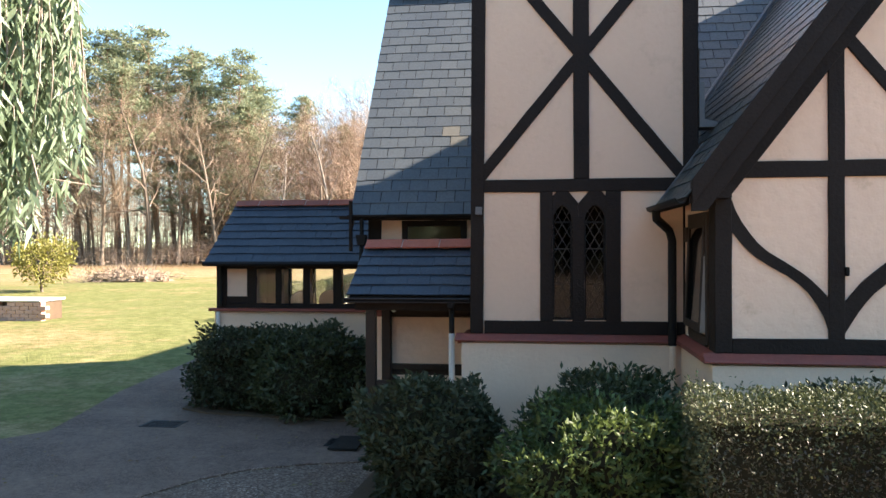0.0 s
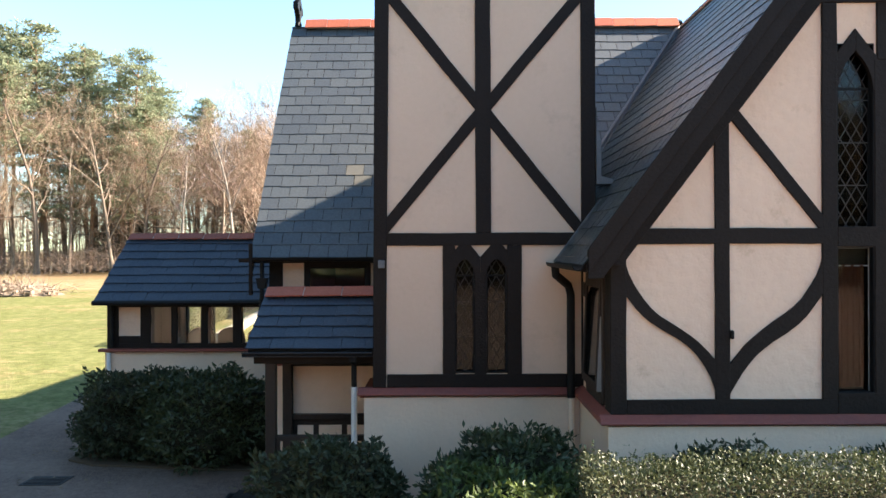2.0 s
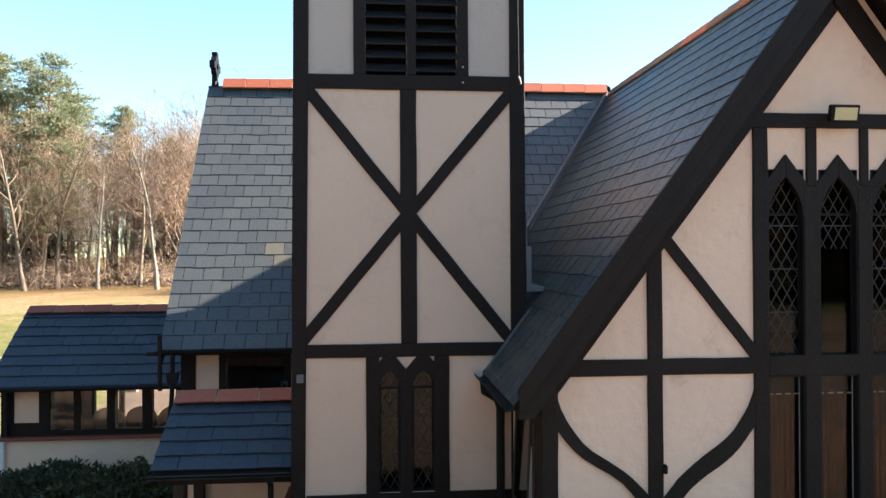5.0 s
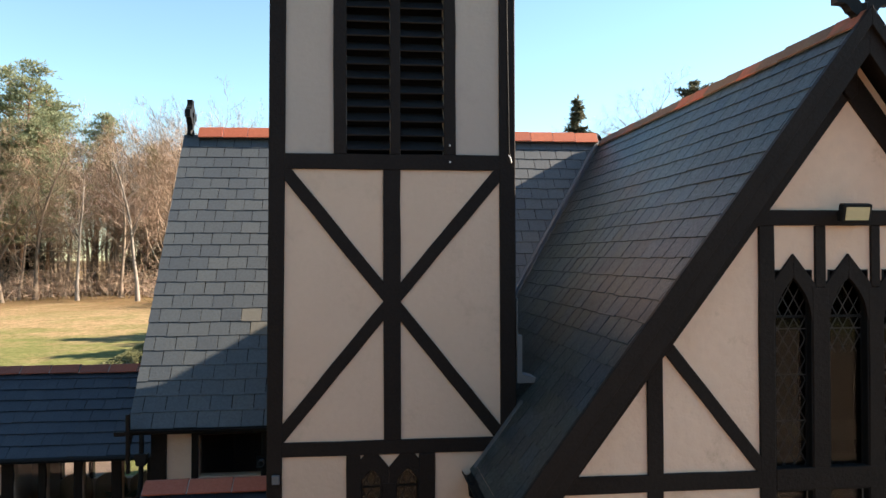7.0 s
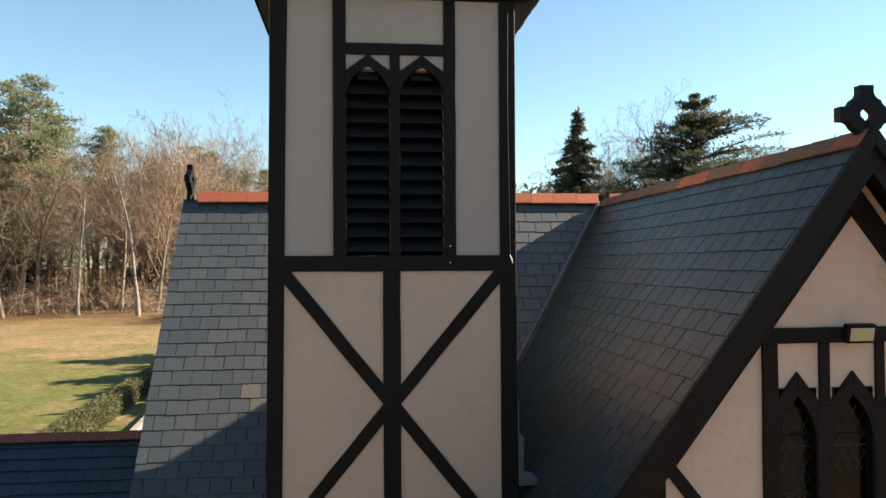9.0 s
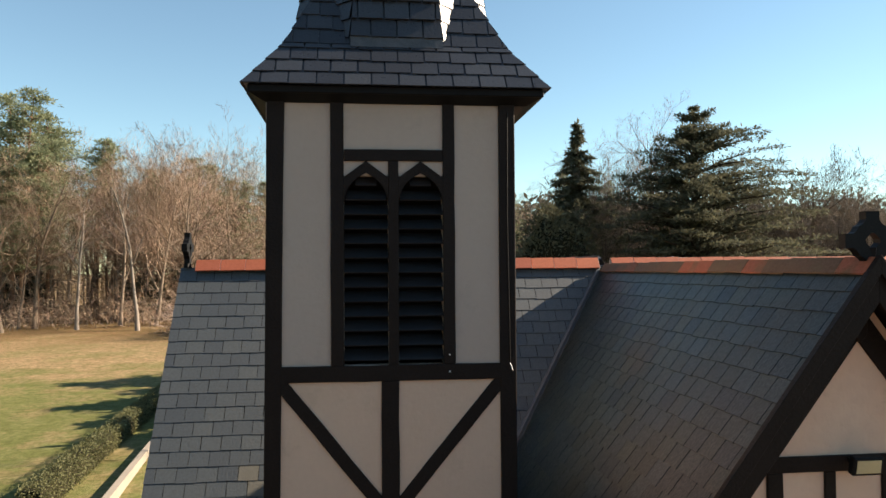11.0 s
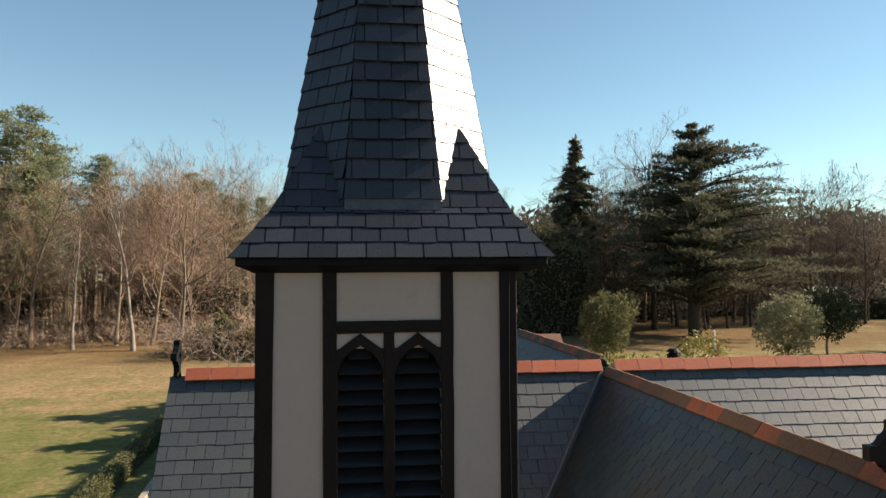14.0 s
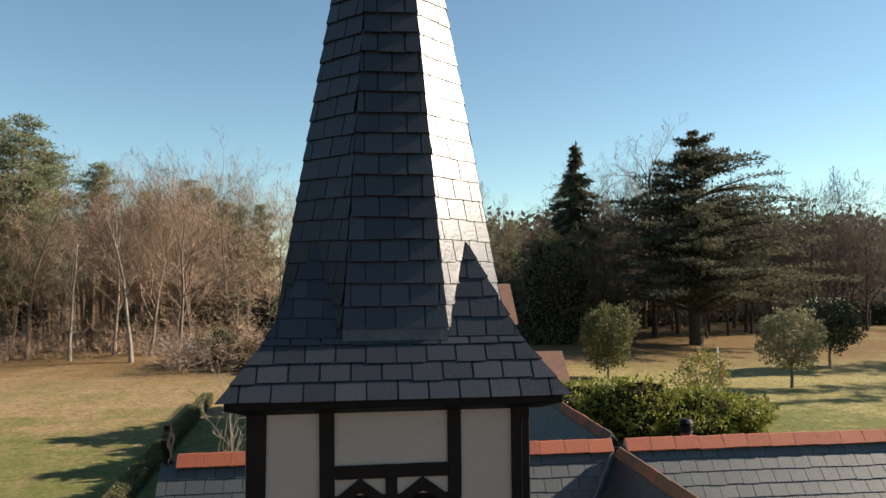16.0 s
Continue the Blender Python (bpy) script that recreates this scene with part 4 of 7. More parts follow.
for sx in (-1, 1):
    # barge boards, with a moulded outer fillet
    a = Vector((GX, RZ - 0.0))
    b = Vector((GX + sx * (GX - EX - 0.02), EZW - 0.0))
    d = (b - a).normalized()
    drop = Vector((0, -1))
    for y0, y1, t0, t1, t2, nm in ((Y0 + 0.02, Y0 + 0.07, -0.07, -0.12, 0.36, "barge_board"), (Y0 - 0.02, Y0 + 0.019, -0.08, -0.14, 0.10, "barge_fillet")):
        pts = [tuple(a + drop * t0), tuple(b + drop * t1), tuple(b + drop * t2), tuple(a + drop * t2)]
        part(nm, prism(above(pts, EZW - 0.16), y0, y1, bevel=0.004), TIMBER, wing)
    pts = [tuple(a + drop * 0.36), tuple(b + drop * 0.36), tuple(b + drop * 0.58), tuple(a + drop * 0.73)]
    part("principal_rafter", prism(above(pts, EZW - 0.05), GY - 0.035, GY + 0.02, bevel=0.006), TIMBER, wing)
part("apex_pendant", prism([(GX - 0.07, 7.62), (GX + 0.07, 7.62), (GX + 0.07, 7.34), (GX, 7.27), (GX - 0.07, 7.34)], GY - 0.07, GY, bevel=0.008), TIMBER, wing)
# plinth, sill, gutter, downpipe
part("plinth", box(1.17, 2 * GX - 1.17, GY - 0.06, GY, 0, 1.62), PLINTH, wing)
part("plinth_side", box(1.17, 1.23, GY, 0.0, 0, 1.62), PLINTH, wing)
part("sill", prism([(GY - 0.12, 1.645), (GY - 0.12, 1.67), (GY - 0.03, 1.74), (GY + 0.02, 1.74), (GY + 0.02, 1.645)], 1.08, 2 * GX - 1.08, "x", bevel=0.008), SILL, wing, "red tiled sill")
part("sill_return", prism([(1.10, 1.63), (1.10, 1.68), (1.20, 1.74), (1.26, 1.74), (1.26, 1.63)], GY - 0.02, -0.02, "y"), SILL, wing, "red tiled sill")
for y0, y1, z0, z1 in ((-1.40, -1.31, 1.78, 3.2), (-0.425, -0.395, 1.78, 3.2), (-1.31, -0.425, 3.11, 3.2), (-1.31, -0.425, 1.75, 1.86)):
    part("side_window_frame", box(1.19, 1.25, y0, y1, z0, z1, 0.004), BROWN_TIMBER, wing)
# top-hung casement, standing a little open
lean_x = lambda z: 1.188 - (3.14 - z) * 0.043


def leaf_board(name, y0, y1, z0, z1, mat, parent, label="", inset=0.0, thick=0.034):
    return part(name, prism([(lean_x(z0) + inset, z0), (lean_x(z0) + inset + thick, z0), (lean_x(z1) + inset + thick, z1), (lean_x(z1) + inset, z1)], y0, y1), mat, parent, label)


pane = leaf_board("side_casement", -1.225, -0.50, 1.985, 3.035, SMOKED, wing, "dark glass of an open top-hung casement", 0.012, 0.006)
for y0, y1, z0, z1 in ((-0.50, -0.428, 1.90, 3.12), (-1.298, -1.225, 1.90, 3.12), (-1.225, -0.50, 3.035, 3.12), (-1.225, -0.50, 1.90, 1.985)):
    leaf_board("casement_frame", y0, y1, z0, z1, BROWN_TIMBER, pane)
part("weathered_edge", prism([(1.180, 2.73), (1.200, 2.73), (1.196, 1.90), (lean_x(1.90) + 0.002, 1.90)], -1.304, -1.299), PALE_BEAD, pane, "white weathered edge of the casement")
arc = [(EX - 0.075 + 0.06 * math.cos(t), EZW - 0.03 + 0.06 * math.sin(t)) for t in np.linspace(math.pi, 2 * math.pi, 7)]
inn = [(EX - 0.075 + 0.05 * math.cos(t), EZW - 0.03 + 0.05 * math.sin(t)) for t in np.linspace(2 * math.pi, math.pi, 7)]
part("gutter", prism(arc + inn, Y0 + 0.05, -0.02, "y"), DARK, wing)
part("vent_grille", box(1.21, 1.229, -0.23, -0.06, 2.88, 3.06, 0.004), BROWN_TIMBER, wing, "small brown slotted vent")
part("eaves_board", box(1.196, 1.216, -1.33, -0.30, 3.203, 3.26, 0.004), RENDER, wing, "cream board under the eaves")
part("soffit", box(EX + 0.02, 1.22, GY, -0.03, EZW + 0.02, EZW + 0.05), RENDER, wing, "cream boxed eaves soffit")
part("eaves_end", prism([(EX, EZW - 0.03), (EX + 0.42, EZW + 0.50), (EX + 0.42, EZW - 0.03)], Y0 + 0.08, GY - 0.0), TIMBER, wing)
part("apron_flashing", prism([(EX, EZW + 0.012), (1.44, EZW + 0.012 + SL * (1.44 - EX)), (1.44, EZW + 0.032 + SL * (1.44 - EX)), (EX, EZW + 0.032)], -0.16, -0.035), LEAD, wing, "lead apron where the roof meets the tower")
part("wall_hook", box(2.455, 2.49, PR - 0.03, PR + 0.03, 2.53, 2.62, 0.008), DARK, wing, "small black iron hook")
part("downpipe", tube([(EX - 0.07, -0.40, EZW - 0.07), (EX - 0.06, -0.38, 3.16), (1.02, -0.14, 3.02), (1.06, -0.10, 2.90), (1.06, -0.10, 1.6)], 0.052, 10), DARK, wing, "black downpipe")
part("downpipe_foot", tube([(1.06, -0.12, 1.6), (1.06, -0.12, 0.1)], 0.042, 8), PLINTH, wing, "cream painted lower downpipe")
finial_cross("roof_finial", (GX + 0.03, Y0 + 0.18, RZ - 0.03), 0.90)
# lead flashing where the roof meets the tower
part("lead_soaker", box(1.398, 1.412, -0.05, 0.2, 4.72, 5.28, 0.003), LEAD, wing, "pale upstand of lead against the tower")
part("lead_flashing", prism([(1.40, 4.30), (1.62, 4.30), (1.62, 4.36), (1.46, 4.40), (1.46, 4.85), (1.40, 4.85)], -0.06, 0.25), LEAD, wing)

# ---- nave ----
NY, NZ = 5.85, 8.05           # ridge
NE = (2.46, 3.38)             # eaves
nave = thing("church_nave", "church nave with long slate roof and orange clay ridge tiles", "church nave", (4.5, NY, 0))
X0, X1 = -3.64, 17.0
nl = math.hypot(NY - NE[0], NZ - NE[1])
for sy in (-1, 1):
    deck = [(NY, NZ - 0.03), (NY + sy * (NY - NE[0]), NE[1] - 0.03), (NY + sy * (NY - NE[0]), NE[1] - 0.12), (NY, NZ - 0.14)]
    part("roof_deck", prism(deck, X0 + 0.04, X1, "x"), TIMBER, nave)
slate_field(nave, (X0, NE[0], NE[1]), (1, 0, 0), (0, NY - NE[0], NZ - NE[1]), [(0, -0.04), (X0 * -1 - TW - 0.0, -0.04), (X0 * -1 - TW, nl), (0, nl)], SLATE, SLATE_STUFF, 0.31, 0.25, 300, 0.007, [(1.62, 1.95), (1.78, 1.70)], 11)
slate_field(nave, (-TW, NE[0], NE[1]), (1, 0, 0), (0, NY - NE[0], NZ - NE[1]), [(0.0, 0), (2 * TW + 0.9, 0), (GX + TW - 0.04, nl), (0, nl)], SLATE, SLATE_STUFF, 0.31, 0.25, 140, 0.010, (), 12, 0, lambda u, v: u > 2.4)
slate_field(nave, (GX, NE[0], NE[1]), (1, 0, 0), (0, NY - NE[0], NZ - NE[1]), [(GX - EX - 0.2, 0), (X1 - GX, 0), (X1 - GX, nl), (0.05, nl)], SLATE, SLATE_STUFF, 0.31, 0.25, 150, 0.010, (), 13, 0, lambda u, v: v > 4.0)
slate_field(nave, (X1, 2 * NY - NE[0], NE[1]), (-1, 0, 0), (0, NE[0] - NY, NZ - NE[1]), [(0, 0), (X1 - X0, 0), (X1 - X0, nl), (0, nl)], SLATE, SLATE_STUFF, 0.31, 0.25, 0, 0.010, (), 14)
ridge_tiles(nave, (X0 + 0.28, NY, NZ + 0.165), (GX - 0.1, NY, NZ + 0.165), CLAY, 0.255, NS, 0.46)
ridge_tiles(nave, (GX + 0.15, NY, NZ + 0.165), (X1, NY, NZ + 0.165), CLAY, 0.255, NS, 0.46, 0, 5)
for sy in (-1, 1):
    a, b = (NY, NZ - 0.03), (NY + sy * (NY - NE[0]), NE[1] - 0.03)
    part("barge_board", prism([a, b, (b[0], b[1] - 0.22), (a[0], a[1] - 0.26)], X0 + 0.0, X0 + 0.039, "x"), TIMBER, nave)
part("end_wall", prism([(NE[0] + 0.35, 0), (2 * NY - NE[0] - 0.35, 0), (2 * NY - NE[0] - 0.35, NE[1]), (NY, NZ - 0.35), (NE[0] + 0.35, NE[1])], X0 + 0.25, X0 + 0.45, "x"), RENDER, nave)
part("end_wall", prism([(NE[0] + 0.35, 0), (2 * NY - NE[0] - 0.35, 0), (2 * NY - NE[0] - 0.35, NE[1]), (NY, NZ - 0.35), (NE[0] + 0.35, NE[1])], X1 - 0.45, X1 - 0.25, "x"), RENDER, nave)
NW = NE[0] + 0.35
part("front_wall", wall_cells(X0 + 0.45, X1 - 0.45, 0, lambda x: NE[1] + 0.1, NW, NW + 0.2, [(-2.75, -1.85, 2.55, 3.17)]), RENDER, nave)
part("back_wall", box(X0 + 0.45, X1 - 0.45, 2 * NY - NW - 0.2, 2 * NY - NW, 0, NE[1] + 0.1), RENDER, nave)
part("clerestory_glass", box(-2.75, -1.85, NW + 0.08, NW + 0.086, 2.55, 3.17), GLASS, nave)
for x0, x1, z0, z1 in ((-3.42, -3.20, 0.0, 3.45), (-2.85, -2.75, 2.5, 3.27), (-1.85, -1.75, 2.5, 3.27), (-2.75, -1.85, 3.17, 3.27), (-3.2, -1.45, 3.30, 3.42)):
    part("timber", prism(rect(x0, x1, z0, z1), NW - 0.03, NW + 0.02, bevel=0.005), TIMBER, nave)
arc = [(NE[0] - 0.08 + 0.06 * math.cos(t), NE[1] - 0.03 + 0.06 * math.sin(t)) for t in np.linspace(math.pi, 2 * math.pi, 7)]
inn = [(NE[0] - 0.08 + 0.05 * math.cos(t), NE[1] - 0.03 + 0.05 * math.sin(t)) for t in np.linspace(2 * math.pi, math.pi, 7)]
part("gutter", prism(arc + inn, X0 - 0.03, -1.44, "x"), DARK, nave)
part("eaves_bracket", box(X0 + 0.0, X0 + 0.055, NE[0] - 0.14, NE[0] - 0.085, NE[1] - 0.62, NE[1] + 0.20, 0.008), TIMBER, nave)
part("eaves_bracket", box(X0 - 0.16, X0 + 0.0, NE[0] - 0.135, NE[0] - 0.09, NE[1] - 0.10, NE[1] - 0.04, 0.006), TIMBER, nave)
part("kneeler_post", box(X0 - 0.06, X0 + 0.06, 2 * NY - NE[0] - 1.3, 2 * NY - NE[0] - 1.18, NE[1] + 1.2, NE[1] + 2.2, 0.01), TIMBER, nave)
part("rain_hopper", prism([(X0 + 0.11, 3.03), (X0 + 0.29, 3.03), (X0 + 0.26, 2.86), (X0 + 0.14, 2.86)], NE[0] - 0.14, NE[0] - 0.02, bevel=0.006), DARK, nave, "black rainwater hopper")
part("rain_pipe", tube([(X0 + 0.2, NE[0] - 0.08, NE[1] - 0.06), (X0 + 0.2, NE[0] - 0.08, 3.0)], 0.035, 8), DARK, nave, "black downpipe")
part("rain_pipe", tube([(X0 + 0.2, NE[0] - 0.08, 2.9), (X0 + 0.19, NE[0] - 0.1, 2.6), (X0 + 0.17, NE[0] - 0.14, 2.3)], 0.035, 8), DARK, nave, "black downpipe")
part("base_sill", box(X0 + 0.5, -1.45, NW - 0.07, NW, 1.62, 1.68, 0.008), SILL, nave, "red tiled sill")
part("base_rail", box(X0 + 0.5, -1.45, NW - 0.035, NW, 1.69, 1.95, 0.006), TIMBER, nave)
finial_cross("roof_finial", (X0 + 0.12, NY, NZ + 0.13), 0.9, "y")
part("valley_lead", tube([(GX - 0.1, NY - 0.06, NZ - 0.03), (GX - 0.1 - 2.95, NY - 0.06 - 2.88, NZ - 0.03 - 3.97)], 0.036, 6), LEAD, nave, "lead valley lining")
# rear wing behind the nave
rear = thing("rear_wing", "rear church wing with slate roof and mossy ridge tiles", "church wing", (GX, 9.0, 0))
RY1, RR = 13.6, RZ + 0.17
for sx in (-1, 1):
    deck = [(GX, RR - 0.02), (GX + sx * 3.4, RR - 0.02 - SL * 3.4), (GX + sx * 3.4, RR - 0.12 - SL * 3.4), (GX, RR - 0.12)]
    part("roof_deck", prism(deck, 5.95, RY1, "y"), TIMBER, rear)
sl = math.hypot(3.4, SL * 3.4)
slate_field(rear, (GX - 3.4, RY1, RR - SL * 3.4), (0, -1, 0), (3.4, 0, SL * 3.4), [(0, 0), (RY1 - 9.2, 0), (RY1 - 5.95, sl), (0, sl)], SLATE_WING, SLATE_WING_STUFF, 0.31, 0.25, 120, 0.009, (), 17, 0, lambda u, v: v > 3.2)
slate_field(rear, (GX + 3.4, 5.95, RR - SL * 3.4), (0, 1, 0), (-3.4, 0, SL * 3.4), [(3.3, 0), (RY1 - 5.95, 0), (RY1 - 5.95, sl), (0, sl)], SLATE_WING, SLATE_WING_STUFF, 0.31, 0.25, 0, 0.009, (), 18)
ridge_tiles(rear, (GX, 6.1, RR + 0.075), (GX, RY1, RR + 0.075), CLAY_MOSSY, 0.20, SL, 0.455, 0, 9)
part("end_wall", wall_cells(GX - 3.1, GX + 3.1, 0, lambda x: RR - 0.3 - SL * abs(x - GX), RY1 - 0.45, RY1 - 0.25, (), (GX,)), RENDER, rear)
for sx in (-1, 1):
    part("side_wall", box(GX + sx * 3.0 - 0.1, GX + sx * 3.0 + 0.1, 9, RY1 - 0.45, 0, 3.7), RENDER, rear)

# ---- porch ----
porch = thing("entrance_porch", "small open timber porch with slate roof and red ridge tiles", "porch", (-2.3, 1.0, 0))
PX, PRY, PRZ, PEY, PEZ = -3.12, 1.32, 2.86, 0.16, 2.2
pl = math.hypot(PRY - PEY, PRZ - PEZ)
part("roof_deck", prism([(PRY, PRZ - 0.02), (PEY, PEZ - 0.02), (PEY, PEZ - 0.08), (PRY, PRZ - 0.1)], PX + 0.03, -1.45, "x"), TIMBER, porch)
part("roof_deck", prism([(PRY, PRZ - 0.02), (NW - 0.05, PRZ - 0.62), (NW - 0.05, PRZ - 0.70), (PRY, PRZ - 0.1)], PX + 0.03, -1.45, "x"), TIMBER, porch)
slate_field(porch, (PX, PEY, PEZ), (1, 0, 0), (0, PRY - PEY, PRZ - PEZ), [(0, -0.04), (-1.45 - PX, -0.04), (-1.45 - PX, pl), (0, pl)], SLATE_SHADED, SLATE_SHADED_STUFF, 0.31, 0.25, 60, 0.014, (), 23, 0, None, 0.0005)
ridge_tiles(porch, (PX + 0.02, PRY, PRZ + 0.09), (-1.45, PRY, PRZ + 0.09), CLAY, 0.24, 0.6, 0.5)
part("wall_plate", box(PX + 0.08, -1.46, PEY + 0.10, PEY + 0.22, PEZ - 0.22, PEZ - 0.08, 0.006), TIMBER, porch)
arc = [(PEY - 0.06 + 0.055 * math.cos(t), PEZ - 0.05 + 0.055 * math.sin(t)) for t in np.linspace(math.pi, 2 * math.pi, 7)]
inn = [(PEY - 0.06 + 0.046 * math.cos(t), PEZ - 0.05 + 0.046 * math.sin(t)) for t in np.linspace(2 * math.pi, math.pi, 7)]
part("gutter", prism(arc + inn, PX - 0.02, -1.47, "x"), DARK, porch)
for z in (PEZ - 0.048, PEZ - 0.095):
    part("gutter_lip", tube([(PX - 0.02, PEY - 0.118 + (0.0 if z > PEZ - 0.06 else 0.02), z), (-1.47, PEY - 0.118 + (0.0 if z > PEZ - 0.06 else 0.02), z)], 0.009, 6), LOUVRE, porch)
part("hopper", prism([(-1.77, PEZ - 0.10), (-1.67, PEZ - 0.10), (-1.685, PEZ - 0.17), (-1.755, PEZ - 0.17)], 0.07, 0.17, bevel=0.004), DARK, porch, "small black rainwater hopper")
for x, y in ((-2.826, 0.33), (-2.798, 1.25)):
    part("post", box(x - 0.066, x + 0.066, y - 0.066, y + 0.066, 0.0, PEZ - 0.05, 0.008), BROWN_TIMBER, porch, "dark brown timber post")
part("downpipe", tube([(-1.716, 0.12, PEZ - 0.17), (-1.716, 0.2, PEZ - 0.24), (-1.716, 0.2, 1.69)], 0.036, 8), DARK, porch, "black downpipe")
part("downpipe_foot", tube([(-1.716, 0.2, 1.69), (-1.716, 0.2, 0.05)], 0.04, 8), WHITE, porch, "white painted lower downpipe")
part("soffit", box(PX + 0.1, -1.47, 0.42, 1.42, 1.965, 1.99), BROWN_TIMBER, porch)
part("header", box(-2.732, -1.47, 1.25, 1.36, 1.80, 1.963, 0.006), BROWN_TIMBER, porch)
part("header_bead", box(-2.732, -1.47, 1.225, 1.249, 1.80, 1.83, 0.006), BROWN_TIMBER, porch)
part("wall_panel", box(-2.732, -1.47, 1.31, 1.38, 1.10, 1.80), RENDER, porch, "cream rendered panel")
part("narrow_panel", box(-2.955, -2.866, 1.27, 1.31, 0.3, 1.80), RENDER, porch, "narrow pale panel")
part("narrow_header", box(-2.955, -2.866, 1.265, 1.31, 1.80, 1.963), SILL, porch)
# panelled dado behind, low balustrade before the seat
part("rail", box(-2.732, -1.47, 1.22, 1.33, 1.03, 1.105, 0.006), BROWN_TIMBER, porch)
# Its dark strip between rail and panels stands for shade under the rail.
part("dado_board", box(-2.732, -1.47, 1.30, 1.36, 0.05, 1.03), BROWN_TIMBER, porch)
for x0, x1 in ((-2.67, -2.44), (-2.36, -2.03), (-1.95, -1.62)):
    part("dado_panel", box(x0, x1, 1.285, 1.30, 0.60, 0.94, 0.005), RENDER, porch, "pale inset panel")
part("front_rail", box(-2.76, -1.56, 0.29, 0.37, 0.96, 1.03, 0.006), BROWN_TIMBER, porch)
part("front_rail", box(-2.76, -1.56, 0.30, 0.36, 0.28, 0.35, 0.006), BROWN_TIMBER, porch)
for k in range(9):
    x = -2.735 + 0.14 * k
    part("baluster", box(x - 0.022, x + 0.022, 0.31, 0.35, 0.35, 0.96, 0.004), BROWN_TIMBER, porch)
porch_lamp = thing("porch_lamp", "small round white lamp under the porch ceiling", "ceiling lamp", (-2.668, 1.12, 1.965))
part("lamp_base", tube([(-2.668, 1.12, 1.965), (-2.668, 1.12, 1.945)], 0.03, 10), DARK, porch_lamp)
part("globe", tube([(-2.668, 1.12, 1.945), (-2.668, 1.12, 1.935), (-2.668, 1.12, 1.915), (-2.668, 1.12, 1.895), (-2.668, 1.12, 1.885)], 0.03, 12, None, [0.018, 0.032, 0.037, 0.03, 0.014]), WHITE, porch_lamp, "white globe")
door_mat = thing("door_mat", "dark flat door mat on the path by the porch", "door mat", (-3.29, 0.85, 0.02))
part("mat", box(-3.50, -3.08, 0.50, 1.19, 0.015, 0.042, 0.008), MAT, door_mat)

# ---- low annex ----
annex = thing("low_annex", "low annex with slate roof, ribbon windows and cream base", "annex", (-5.3, 5.8, 0))
AX0, AX1, AEY, AEZ, ARY, ARZ = -6.98, -3.4, 4.24, 2.56, 5.80, 3.74
al = math.hypot(ARY - AEY, ARZ - AEZ)
for sy in (-1, 1):
    e = ARY + sy * (ARY - AEY)
    part("roof_deck", prism([(ARY, ARZ - 0.02), (e, AEZ - 0.02), (e, AEZ - 0.09), (ARY, ARZ - 0.11)], AX0 + 0.03, AX1, "x"), TIMBER, annex)
slate_field(annex, (AX0, AEY, AEZ), (1, 0, 0), (0, ARY - AEY, ARZ - AEZ), [(0, -0.04), (AX1 - AX0, -0.04), (AX1 - AX0, al), (0, al)], SLATE_SHADED, SLATE_SHADED_STUFF, 0.31, 0.25, 150, 0.014, (), 31, 0, None, 0.0005)
slate_field(annex, (AX1, 2 * ARY - AEY, AEZ), (-1, 0, 0), (0, AEY - ARY, ARZ - AEZ), [(0, -0.04), (AX1 - AX0, -0.04), (AX1 - AX0, al), (0, al)], SLATE_SHADED, SLATE_SHADED_STUFF, 0.31, 0.25, 0, 0.009, (), 32)
ridge_tiles(annex, (AX0 + 0.03, ARY, ARZ + 0.09), (AX1, ARY, ARZ + 0.09), CLAY_DULL, 0.2, 0.76, 0.48)
AW = 4.6
LIGHTS = [(-6.08, -5.688), (-5.574, -5.13), (-4.996, -4.529), (-4.373, -3.95)]
opens = [(a, b, 1.70, 2.40) for a, b in LIGHTS]
part("front_wall", wall_cells(-6.87, AX1, 0, lambda x: 2.62, AW, AW + 0.15, opens), RENDER, annex)
part("back_wall", wall_cells(-6.87, AX1, 0, lambda x: 2.62, 6.85, 7.0, [(-6.2, -3.9, 1.45, 2.40)]), RENDER, annex)
part("end_wall", prism([(AW + 0.15, 0), (6.85, 0), (6.85, 2.62), (ARY, ARZ - 0.15), (AW + 0.15, 2.62)], -6.87, -6.72, "x"), RENDER, annex)
part("base_course", box(-6.93, AX1, AW - 0.05, AW, 0, 1.58), PLINTH, annex)
part("sill", box(-7.03, AX1, AW - 0.13, AW + 0.01, 1.57, 1.63, 0.008), SILL, annex, "weathered brown-red sill")
for x0, x1, z0, z1 in ((-6.90, -6.69, 1.63, 2.50), (-6.27, -6.08, 1.63, 2.50), (-5.69, -5.574, 1.63, 2.5), (-5.13, -4.996, 1.63, 2.5), (-4.53, -4.373, 1.63, 2.5), (-3.95, -3.8, 1.63, 2.5)):
    part("post", prism(rect(x0, x1, z0, z1), AW - 0.035, AW + 0.03, bevel=0.005), TIMBER, annex)
for z0, z1 in ((1.63, 1.72), (2.40, 2.52)):
    part("rail", prism(rect(-6.69, -3.8, z0, z1), AW - 0.03, AW + 0.03, bevel=0.005), TIMBER, annex)
part("rail", prism(rect(-6.69, -6.27, 1.72, 1.86), AW - 0.029, AW + 0.03, bevel=0.005), TIMBER, annex)
for a, b in LIGHTS:
    w = part("window", box(a, b, AW + 0.06, AW + 0.065, 1.72, 2.40), GLASS, annex)
    part("window", box(a, b, 6.90, 6.905, 1.45, 2.40), GLASS, annex)
